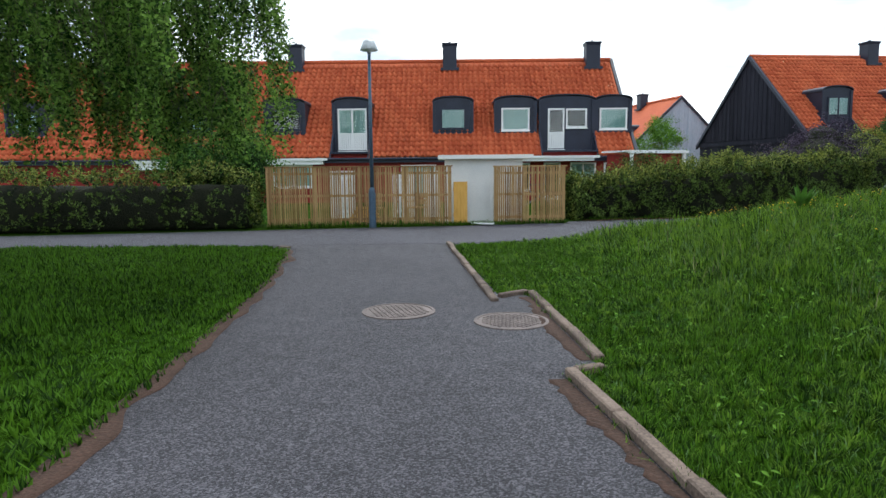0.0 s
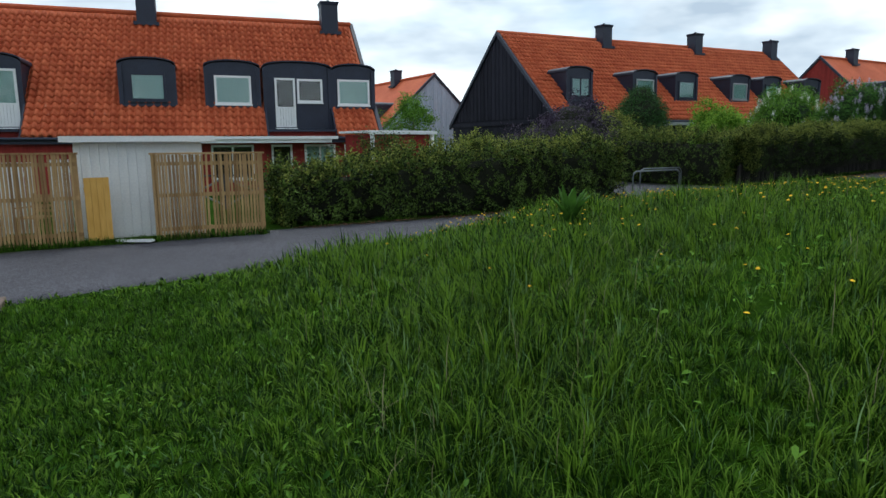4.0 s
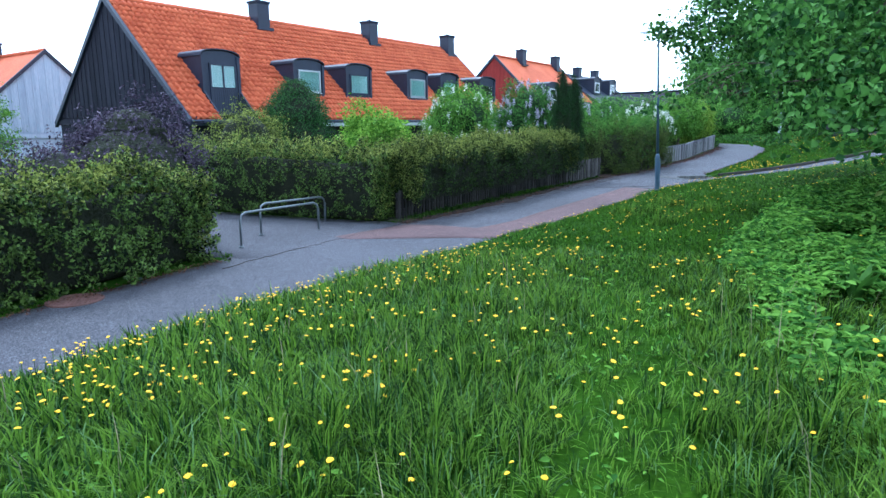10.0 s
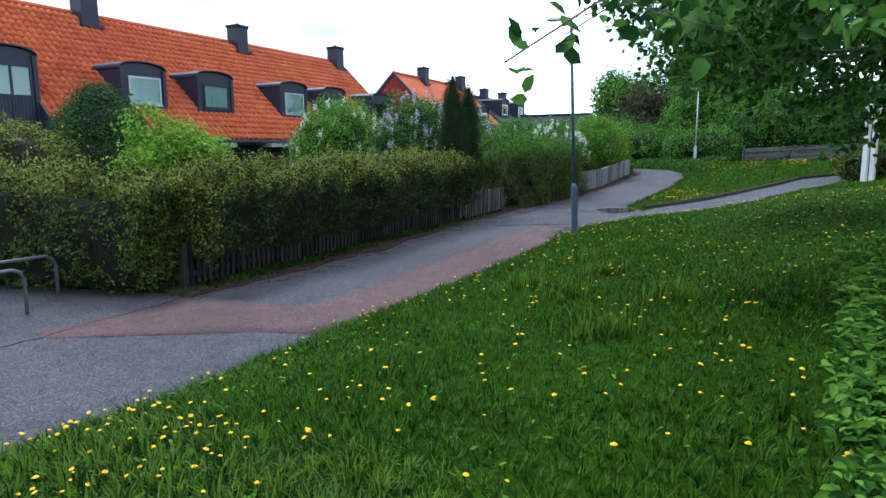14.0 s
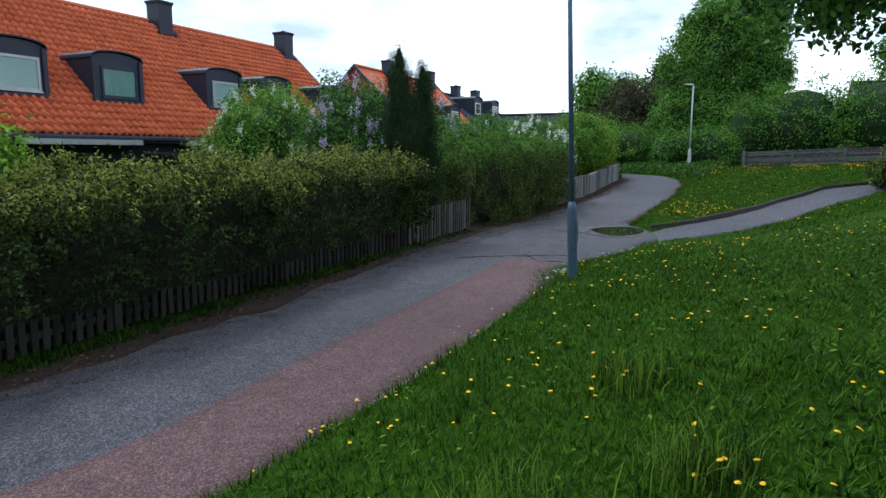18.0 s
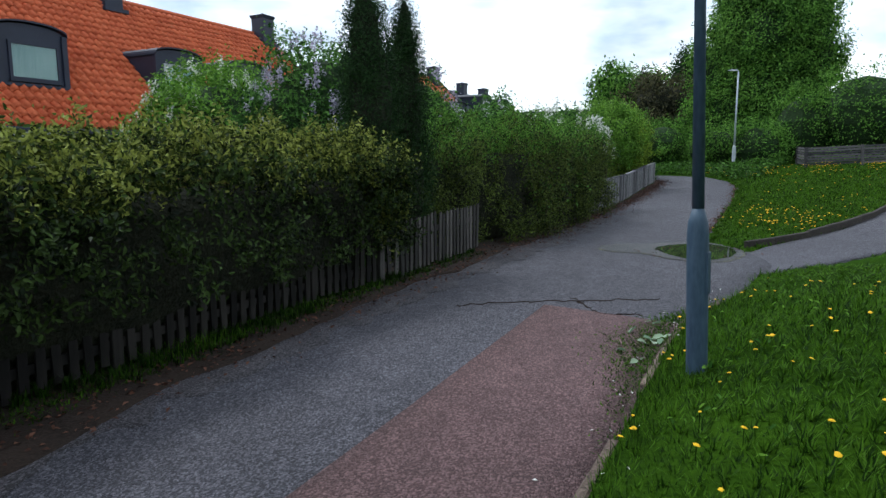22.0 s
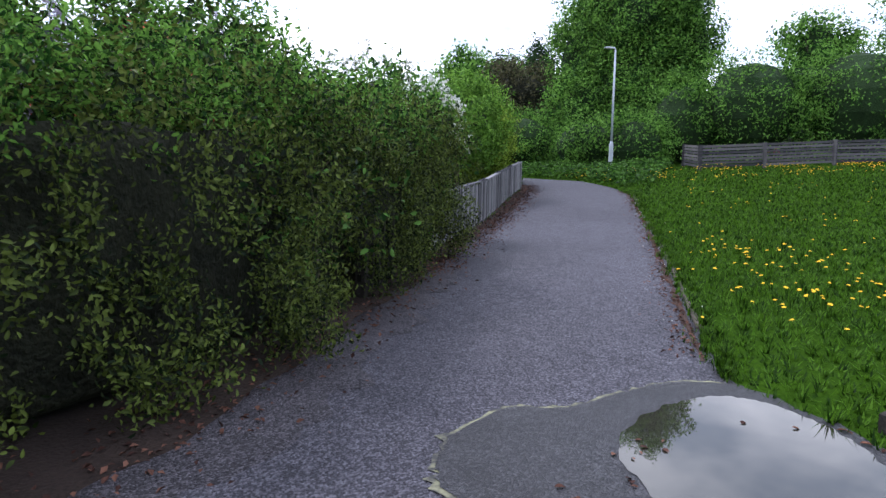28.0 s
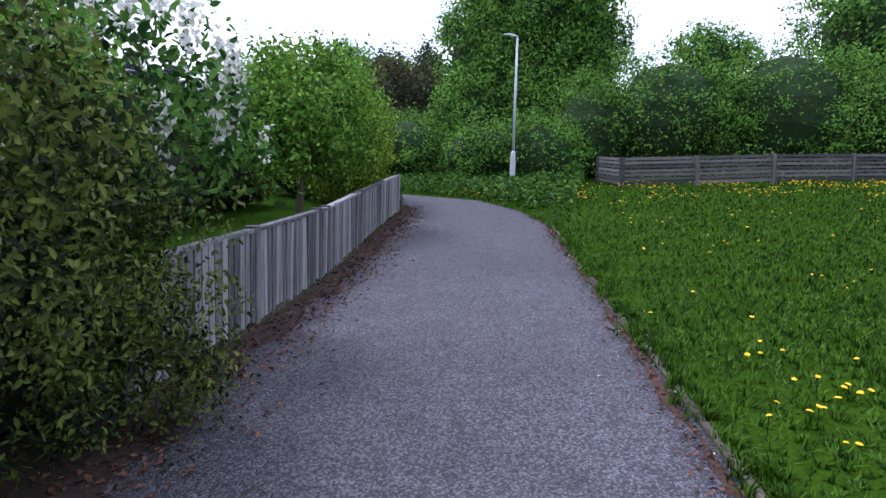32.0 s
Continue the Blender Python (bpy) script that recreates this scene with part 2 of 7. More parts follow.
IRON = material("cast_iron", (0.075, 0.060, 0.060), (0.23, 0.19, 0.18), scale=4, fine=50, rough=0.7, bump=0.4, metal=0.2)
RUST = material("rusty_iron", (0.075, 0.036, 0.030), (0.20, 0.105, 0.090), scale=4, fine=50, rough=0.8, bump=0.4)
TUBE = material("dull_steel_tube", (0.10, 0.115, 0.13), (0.21, 0.23, 0.25), scale=5, fine=40, rough=0.45, bump=0.1, metal=0.4)
BARK = material("bark", (0.05, 0.04, 0.03), (0.16, 0.13, 0.10), scale=3, fine=22, rough=0.95, bump=1.0, stretch=(1, 1, 0.25), dist=0.03)
# near-black fillers: the shade deep in foliage, put into a colour
CORE = material("hedge_inner_shade", (0.008, 0.010, 0.006), (0.030, 0.033, 0.018), scale=4, fine=25, rough=0.95, bump=1.0, dist=0.05)
CORE_GREEN = material("thicket_inner_shade", (0.008, 0.020, 0.005), (0.024, 0.055, 0.014), scale=3, fine=14, rough=0.95, bump=1.0, dist=0.05)
CURTAIN = material("curtain", (0.20, 0.38, 0.36), (0.42, 0.60, 0.56), scale=3, fine=12, rough=0.9, bump=0.1, stretch=(6, 1, 0.2))
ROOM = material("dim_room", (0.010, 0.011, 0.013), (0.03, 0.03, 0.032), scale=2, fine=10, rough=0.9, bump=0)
LITTER = material("leaf_litter", (0.04, 0.016, 0.012), (0.16, 0.075, 0.05), scale=3, fine=35, rough=0.95, bump=0.8, island=0.6, dist=0.02)
YELLOW = material("dandelion_yellow", (0.74, 0.40, 0.006), (0.88, 0.57, 0.02), scale=5, fine=60, rough=0.8, bump=0)
BLOSSOM = leafy("white_blossom", (0.62, 0.62, 0.58), (0.85, 0.85, 0.82), trans=0.3)
LILAC = leafy("lilac_blossom", (0.34, 0.29, 0.44), (0.60, 0.56, 0.68), trans=0.3)
# near-black leaf: the shade on the hedge's face is in its colour
LEAF_HEDGE_SHADED = leafy("shaded_hedge_leaf", (0.003, 0.009, 0.002), (0.055, 0.095, 0.018), spec=0.2)
LEAF_PRIVET = leafy("privet_leaf", (0.004, 0.012, 0.003), (0.13, 0.20, 0.036), spec=0.2)
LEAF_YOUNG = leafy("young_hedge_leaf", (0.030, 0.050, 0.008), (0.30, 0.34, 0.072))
LEAF_MIX = leafy("shrub_leaf", (0.006, 0.017, 0.004), (0.135, 0.182, 0.032), spec=0.2)
LEAF_BRIGHT = leafy("bright_leaf", (0.050, 0.130, 0.012), (0.20, 0.38, 0.050))
LEAF_TREE = leafy("tree_leaf", (0.016, 0.054, 0.010), (0.125, 0.265, 0.050), trans=0.35)
LEAF_WOOD = leafy("woodland_leaf", (0.016, 0.058, 0.010), (0.19, 0.38, 0.062), trans=0.42, spec=0.1)
LEAF_BIRCH = leafy("birch_leaf", (0.018, 0.055, 0.008), (0.20, 0.34, 0.060), trans=0.5)
LEAF_CYPRESS = leafy("cypress_leaf", (0.010, 0.030, 0.008), (0.036, 0.085, 0.022), trans=0.1)
LEAF_PURPLE = leafy("purple_leaf", (0.022, 0.016, 0.030), (0.10, 0.075, 0.12), trans=0.15)
LEAF_CONIFER = leafy("conifer_leaf", (0.012, 0.040, 0.012), (0.065, 0.150, 0.036), trans=0.15)
DIRT = material("reddish_dirt", (0.026, 0.015, 0.011), (0.085, 0.048, 0.036), scale=3, fine=40, rough=0.95, bump=0.8, dist=0.02)
GRASS = leafy("grass_blade", (0.010, 0.032, 0.003), (0.086, 0.186, 0.014), trans=0.4, rough=0.65, spec=0.1, each=0.75)
# darker copy of the grass blade, with the hedge's shade in its colour
GRASS_SHADED = leafy("shaded_grass_blade", (0.004, 0.016, 0.002), (0.040, 0.095, 0.008), trans=0.3, rough=0.65, spec=0.1, each=0.7)
GRASS_LONG = leafy("long_grass_blade", (0.011, 0.036, 0.004), (0.152, 0.268, 0.026), trans=0.42, rough=0.6, spec=0.12, each=0.78)
# the sheen on the meadow is painted as a paler blade colour
GRASS_SHEEN = leafy("sheen_grass_blade", (0.06, 0.13, 0.035), (0.19, 0.30, 0.12), trans=0.3, rough=0.7, spec=0.1)
STALK = material("dry_stalk", (0.12, 0.13, 0.06), (0.30, 0.27, 0.15), scale=4, fine=30, rough=0.9, bump=0, island=0.4)
DOCK_DARK = leafy("dock_leaf", (0.010, 0.040, 0.006), (0.085, 0.19, 0.026), trans=0.3)
DOCK = leafy("broad_weed_leaf", (0.040, 0.115, 0.016), (0.200, 0.38, 0.055), trans=0.45, rough=0.65, spec=0.1)


def glass():
    m = bpy.data.materials.new("window_glass")
    m.use_nodes = True
    b = m.node_tree.nodes["Principled BSDF"]
    b.inputs["Base Color"].default_value = (0.9, 0.95, 0.95, 1)
    b.inputs["Roughness"].default_value = 0.03
    b.inputs["Transmission Weight"].default_value = 1.0
    b.inputs["IOR"].default_value = 1.5
    return m


GLASS = glass()


def water():
    m = material("puddle_water", (0.016, 0.016, 0.012), (0.035, 0.034, 0.026), scale=2, fine=9, rough=0.02, bump=0.02, spec=0.9, dist=0.002)
    return m


WATER = water()
WET = chippings("wet_asphalt", (0.010, 0.010, 0.013), (0.040, 0.040, 0.047), (0.085, 0.085, 0.095), (0.030, 0.030, 0.036), 0.7)

# ---- mesh helpers ----


class Mesh:
    """Collects boxes, tubes and prisms into one mesh."""

    def __init__(self):
        self.v, self.f = [], []

    def add(self, verts, faces, m=None):
        k = len(self.v)
        self.v += [tuple(m @ Vector(p)) if m else tuple(p) for p in verts]
        self.f += [tuple(k + i for i in f) for f in faces]
        return self

    def box(self, x0, x1, y0, y1, z0, z1, m=None, ch=0.0):
        if ch:
            c = min(ch, (x1 - x0) / 3, (y1 - y0) / 3)
            ring = [(x0 + c, y0), (x1 - c, y0), (x1, y0 + c), (x1, y1 - c), (x1 - c, y1), (x0 + c, y1), (x0, y1 - c), (x0, y0 + c)]
            return self.prism(ring, z0, z1, m)
        p = [(x0, y0, z0), (x1, y0, z0), (x1, y1, z0), (x0, y1, z0), (x0, y0, z1), (x1, y0, z1), (x1, y1, z1), (x0, y1, z1)]
        return self.add(p, [(3, 2, 1, 0), (4, 5, 6, 7), (0, 1, 5, 4), (1, 2, 6, 5), (2, 3, 7, 6), (3, 0, 4, 7)], m)

    def prism(self, ring, z0, z1, m=None):
        n = len(ring)
        p = [(x, y, z0) for x, y in ring] + [(x, y, z1) for x, y in ring]
        return self.add(p, [tuple(range(n - 1, -1, -1)), tuple(range(n, 2 * n))] + [(i, (i + 1) % n, n + (i + 1) % n, n + i) for i in range(n)], m)

    def lathe(self, prof, n=14, m=None):
        """prof: (radius, z) from bottom to top."""
        p = [(r * math.cos(2 * math.pi * i / n), r * math.sin(2 * math.pi * i / n), z) for r, z in prof for i in range(n)]
        f = [(k * n + i, k * n + (i + 1) % n, (k + 1) * n + (i + 1) % n, (k + 1) * n + i) for k in range(len(prof) - 1) for i in range(n)]
        f += [tuple(range(n - 1, -1, -1)), tuple((len(prof) - 1) * n + i for i in range(n))]
        return self.add(p, f, m)

    def tube(self, pts, r, n=8):
        """A round bar along points; r: one radius or one for each point."""
        pts = [Vector(p) for p in pts]
        rs = r if isinstance(r, (list, tuple)) else [r] * len(pts)
        k = len(self.v)
        for i, p in enumerate(pts):
            d = (pts[min(i + 1, len(pts) - 1)] - pts[max(i - 1, 0)]).normalized()
            a = d.orthogonal().normalized() if abs(d.z) < 0.99 else Vector((1, 0, 0))
            if abs(d.z) < 0.99:
                a = d.cross(Vector((0, 0, 1))).normalized()
            b = d.cross(a)
            self.v += [tuple(p + rs[i] * (math.cos(2 * math.pi * j / n) * a + math.sin(2 * math.pi * j / n) * b)) for j in range(n)]
        for i in range(len(pts) - 1):
            self.f += [(k + i * n + j, k + i * n + (j + 1) % n, k + (i + 1) * n + (j + 1) % n, k + (i + 1) * n + j) for j in range(n)]
        self.f += [tuple(k + j for j in range(n - 1, -1, -1)), tuple(k + (len(pts) - 1) * n + j for j in range(n))]
        return self

    def data(self, name, smooth=False):
        me = bpy.data.meshes.new(name)
        me.from_pydata(self.v, [], self.f)
        if smooth:
            me.polygons.foreach_set("use_smooth", [True] * len(me.polygons))
        return me


def raw_mesh(name, verts, faces):
    """A mesh from numpy arrays: verts (n, 3), faces (m, k)."""
    me = bpy.data.meshes.new(name)
    faces = np.ascontiguousarray(faces, dtype=np.int32)
    m, k = faces.shape
    me.vertices.add(len(verts))
    me.vertices.foreach_set("co", np.ascontiguousarray(verts, dtype=np.float32).ravel())
    me.loops.add(m * k)
    me.loops.foreach_set("vertex_index", faces.ravel())
    me.polygons.add(m)
    me.polygons.foreach_set("loop_start", np.arange(0, m * k, k, dtype=np.int32))
    me.update(calc_edges=True)
    return me


def part(name, mesh, mat, parent=None, label="", m=None, smooth=False):
    """Links a mesh as ONE object under a thing or a part; m: its pose in the parent."""
    me = mesh.data(name, smooth) if isinstance(mesh, Mesh) else mesh
    if not me.materials:
        me.materials.append(mat)
    ob = new(name, me)
    ob.parent = parent
    if m is not None:
        ob.matrix_basis = m
    if label:
        ob["label"] = label
    return ob


def thing(name, label, category, m=None, group="", kind=""):
    ob = new(name)
    ob.empty_display_size = 0.2
    if m is not None:
        ob.matrix_basis = m
    return tagged(ob, label, category, group, kind)


def solid(name, mesh, mat, label, category, m=None, group="", kind="", smooth=False):
    """A thing of one mesh."""
    return tagged(part(name, mesh, mat, None, "", m, smooth), label, category, group, kind)


# ---- the lie of the land ----
XN = [-300, -12, -5.7, -0.5, 3, 8, 10.5, 14.5, 18, 19.5, 22, 24.2, 26.9, 31.4, 33.5, 38.9, 45, 50.6, 54.6, 57, 59.5, 62, 75, 300]
YN = [15.2, 15.3, 16.4, 17.3, 18.2, 18.7, 19.4, 20.7, 21.1, 21.25, 21.6, 22.0, 22.5, 23.2, 23.4, 24.3, 25.4, 26.5, 27.9, 30.5, 34, 38, 50, 60]
XS = [-300, -4.3, -0.6, 3, 7.7, 12.4, 15.5, 19.7, 21.9, 23.2, 25.3, 29, 31, 33.2, 34.7, 35.5, 41.1, 44.1, 49.7, 51.9, 54.4, 56.5, 58.5, 62, 75, 300]
YS = [12.6, 12.7, 12.7, 14.0, 15.8, 16.9, 17.4, 17.9, 18.1, 18.27, 18.65, 19.25, 19.05, 19.2, 19.95, 20.7, 21.6, 22.1, 23.2, 24.1, 25.8, 28.2, 31, 36.5, 48, 58]


def north_edge(x):
    return np.interp(x, XN, YN)


def south_edge(x):
    return np.interp(x, XS, YS)


def path_z(x):
    return np.interp(x, [-300, 0, 10, 16, 22, 28, 32.3, 35.4, 39, 44, 49, 54, 60, 75, 300], [0, 0.02, 0.12, 0.25, 0.45, 0.64, 0.785, 0.79, 0.92, 1.08, 1.4, 1.72, 1.76, 1.9, 4.0])


def smooth01(a):
    a = np.clip(a, 0, 1)
    return a * a * (3 - 2 * a)


def road_left(y):
    return np.interp(y, [-40, 1.9, 5.3, 7.7, 10.6, 12.0, 12.7], [-2.9, -2.9, -3.1, -3.3, -3.7, -4.0, -4.6])


def road_right(y):
    return np.interp(y, [-40, -3.5, 1.7, 3.6, 3.75, 3.9, 6.8, 6.9, 7.0, 12.0, 12.7], [1.6, 1.3, 0.5, 0.22, 0.55, 0.55, 0.37, 0.28, -0.05, -0.55, -0.75])


def land_z(x, y):
    """Height of the ground: level road and gardens, a grassy bank south of the path."""
    x, y = np.asarray(x, float), np.asarray(y, float)
    d = south_edge(x) - y
    rise = np.interp(d, [0, 0.3, 0.7, 1.5, 3.6, 6, 12, 30, 80], [0, 0.13, 0.26, 0.44, 0.74, 0.93, 1.2, 2.0, 3.5])
    rise = rise + np.interp(d, [3.6, 6, 12, 30], [0, 0.16, 0.38, 0.5]) * smooth01((x - 17) / 6)
    low = np.interp(x, [22, 28, 31, 34, 46, 55], [1, 1.0, 0.4, 0.27, 0.3, 0.42])
    high = np.interp(x, [28, 34, 40, 46], [1, 0.92, 0.6, 0.35])
    south = smooth01((np.interp(x, [28, 32.3, 35.3, 42, 56], [19.5, 19.0, 18.3, 17.1, 15.7]) - 1.0 - y) / 3.0)
    rise = rise * smooth01((x - 0.55) / 7.5) * (low + np.clip(high - low, 0, 1) * south)
    up = np.interp(y - north_edge(x), [0, 3, 12, 60], [0, 0.05, 0.4, 0.8]) * smooth01((x - 12) / 6)
    return path_z(x) + np.where(d > 0, rise, 0) + np.where(y > north_edge(x), up, 0)


BRANCH = np.array([(32.3, 19.8), (33.6, 19.1), (35.3, 18.35), (37.3, 17.75), (42.0, 17.1), (46.0, 16.2), (50.0, 12.5)])
BRANCH_HALF = np.array([0.7, 0.88, 0.85, 0.8, 0.85, 0.95, 0.95])


def side_path(x, y):
    """Distance inside the branch that leaves the path past the puddle."""
    x, y = np.asarray(x, float), np.asarray(y, float)
    best = np.full(x.shape, -9.0)
    for a, b, wa, wb in zip(BRANCH[:-1], BRANCH[1:], BRANCH_HALF[:-1], BRANCH_HALF[1:]):
        d = b - a
        t = np.clip(((x - a[0]) * d[0] + (y - a[1]) * d[1]) / (d @ d), 0, 1)
        best = np.maximum(best, wa + (wb - wa) * t - np.hypot(x - a[0] - t * d[0], y - a[1] - t * d[1]))
    return best


def north_lane(x, y):
    c = 16.3 + (y - 21) * -0.47
    return np.where((y > 20) & (y < 50), 2.3 - np.abs(x - c), -9)


def paved(x, y):
    """How far inside the paving a place is, in metres; negative on the grass."""
    x, y = np.asarray(x, float), np.asarray(y, float)
    a = np.minimum(north_edge(x) - y, y - south_edge(x))
    b = np.where(y < 13, np.minimum(x - road_left(y), road_right(y) - x), -9)
    return np.maximum(np.maximum(a, b), np.maximum(side_path(x, y), north_lane(x, y)))


def grid_mesh(name, xs, ys, zf):
    X, Y = np.meshgrid(xs, ys)
    v = np.stack([X.ravel(), Y.ravel(), zf(X.ravel(), Y.ravel())], 1)
    n = len(xs)
    i = (np.arange(len(ys) - 1)[:, None] * n + np.arange(n - 1)[None, :]).ravel()
    return raw_mesh(name, v, np.stack([i, i + 1, i + n + 1, i + n], 1))


def build_ground():
    far = np.array([-2500, -1200, -500, -250, -120, -60, -40, -30])
    xs = np.concatenate([far, np.arange(-20, 75, 0.35), -far[::-1] + 60])
    ys = np.concatenate([far, np.arange(-12, 12, 0.35), np.arange(12, 26, 0.16), np.arange(26, 36, 0.35), -far[::-1] + 20])

    def z(x, y):
        sink = np.clip((paved(x, y) + 0.03) / 0.15, 0, 1) * 0.09
        w = 0.012 * (np.sin(x * 1.3 + 0.7 * y) * np.sin(y * 1.1) - 1) * (paved(x, y) < -0.4)
        far_up = np.clip((np.hypot(x - 25, y - 15) - 120) / 400, 0, 1) * 6
        return land_z(x, y) - sink + w + far_up

    me = grid_mesh("ground", xs, ys, z)
    me.polygons.foreach_set("use_smooth", [True] * len(me.polygons))
    solid("ground", me, GROUND, "green lawn soil rising in a bank beside the path", "ground", kind="structure")


def strip(name, mat, left, right, label, lift=0.0, cat="path", n=8):
    """A paved sheet between two lines of (x, y) places of equal count, with a skirt."""
    left, right = np.array(left, float), np.array(right, float)
    k = len(left)
    w = np.linspace(0, 1, n)[None, :, None]
    p = left[:, None, :] * (1 - w) + right[:, None, :] * w
    x, y = p[..., 0].ravel(), p[..., 1].ravel()
    z = land_flat(x, y) + lift
    top = np.stack([x, y, z], 1)
    low = top.reshape(k, n, 3)[:, [0, n - 1]].reshape(-1, 3) - np.array([0, 0, 0.16])
    a = np.arange(k - 1)
    skirt = np.concatenate([np.stack([a * n, (a + 1) * n, k * n + 2 * a + 2, k * n + 2 * a], 1), np.stack([(a + 1) * n + n - 1, a * n + n - 1, k * n + 2 * a + 1, k * n + 2 * a + 3], 1)])
    i = (np.arange(k - 1)[:, None] * n + np.arange(n - 1)[None, :]).ravel()
    me = raw_mesh(name, np.concatenate([top, low]), np.concatenate([np.stack([i, i + 1, i + n + 1, i + n], 1), skirt]))
    return solid(name, me, mat, label, cat, kind="structure")


def land_flat(x, y):
    d = south_edge(x) - y
    bank = path_z(x) + (land_z(x, y) - path_z(x)) * np.clip((d - 0.15) / 0.3, 0, 1)
    return np.where(d > 0, bank, path_z(x) + np.where(y > north_edge(x), land_z(x, y) - path_z(x), 0))


build_ground()
xs = np.concatenate([np.arange(-120, -20, 5), np.arange(-20, 64, 0.5)])
strip("path", ASPHALT, np.stack([xs, south_edge(xs) - 0.12], 1), np.stack([xs, north_edge(xs) + 0.15], 1), "worn grey asphalt footpath with loose chippings", 0.0, n=10)
ys = np.arange(-30, 12.9, 0.1)
strip("road", LANE_ASPHALT, np.stack([road_left(ys) - 0.1, ys], 1), np.stack([road_right(ys) + 0.02, ys], 1), "grey asphalt lane between two lawns", 0.004, "road")
ss = np.linspace(0, 1, 60)
kk = np.linspace(0, 1, len(BRANCH))
mid = np.stack([np.interp(ss, kk, BRANCH[:, 0]), np.interp(ss, kk, BRANCH[:, 1])], 1)
way = np.gradient(mid, axis=0)
way /= np.linalg.norm(way, axis=1, keepdims=True)
wid = np.interp(ss, kk, BRANCH_HALF)[:, None] * np.stack([-way[:, 1], way[:, 0]], 1)
strip("branch_path", ASPHALT, mid - wid, mid + wid, "narrow grey asphalt path branching off across the lawn", -0.004)
ys = np.arange(20.3, 40, 0.5)
strip("lane", ASPHALT, np.stack([16.3 - (ys - 21) * 0.47 - 2.35, ys], 1), np.stack([16.3 - (ys - 21) * 0.47 + 2.95, ys], 1), "grey asphalt lane between two hedges", 0.002)
# red strip along the grass side
xs = np.arange(16.8, 29.3, 0.35)
in_edge = np.interp(xs, [16.8, 17.5, 19.1, 19.6, 20.2, 21, 22.6, 24.8, 26.2, 29.4], [21.05, 21.05, 21.0, 19.2, 19.15, 19.2, 19.55, 19.95, 20.2, 20.8])
out_edge = np.interp(xs, [16.8, 18.5, 19.0, 29.4], [20.6, 18.6, 18.1, 19.6])
out_edge = np.where(xs > 18.9, south_edge(xs) - 0.05, out_edge)
strip("red_path", RED_ASPHALT, np.stack([xs, out_edge], 1), np.stack([xs, in_edge], 1), "faded red asphalt strip along the footpath's edge", 0.008, n=5)

# ---- foliage helpers ----


def leaf_mesh(name, pts, nrm, size, seed=0, spread=0.8, aspect=0.5, fine=False):
    """Many folded leaves at pts, each facing roughly along nrm."""
    r = np.random.default_rng(seed)
    n = len(pts)
    nn = nrm + r.normal(0, spread, (n, 3))
    nn /= np.linalg.norm(nn, axis=1, keepdims=True) + 1e-9
    a = np.cross(nn, r.normal(0, 1, (n, 3)))
    a /= np.linalg.norm(a, axis=1, keepdims=True) + 1e-9
    b = np.cross(nn, a)
    s = (np.asarray(size) * r.uniform(0.6, 1.3, n))[:, None]
    if fine:
        w = b * s * aspect * 0.5
        v = np.stack([pts - a * s * 0.5, pts - a * s * 0.22 + w * 0.85 + nn * s * 0.10, pts + a * s * 0.18 + w * 0.8 + nn * s * 0.08, pts + a * s * 0.55 - nn * s * 0.14, pts + a * s * 0.18 - w * 0.8 + nn * s * 0.08, pts - a * s * 0.22 - w * 0.85 + nn * s * 0.10], 1).reshape(-1, 3)
        i = np.arange(n) * 6
        return raw_mesh(name, v, np.concatenate([np.stack([i + p, i + q, i + t], 1) for p, q, t in ((0, 1, 3), (1, 2, 3), (0, 3, 5), (3, 4, 5))]))
    v = np.stack([pts - a * s * 0.5, pts + b * s * aspect * 0.5 + nn * s * 0.12, pts + a * s * 0.5 - nn * s * 0.1, pts - b * s * aspect * 0.5 + nn * s * 0.12], 1).reshape(-1, 3)
    i = np.arange(n) * 4
    f = np.concatenate([np.stack([i, i + 1, i + 2], 1), np.stack([i, i + 2, i + 3], 1)])
    return raw_mesh(name, v, f)


def wobble(p, seed, scale=1.1, amount=0.18):
    k = seed * 1.7
    return amount * (np.sin(p[:, 0] * 2.1 * scale + k) * np.cos(p[:, 1] * 1.7 * scale + k * 2) + 0.6 * np.sin(p[:, 2] * 3.3 * scale + p[:, 0] * 3.1 * scale + k) + 0.5 * np.sin(p[:, 1] * 4.7 * scale + p[:, 2] * 2.2 + k))


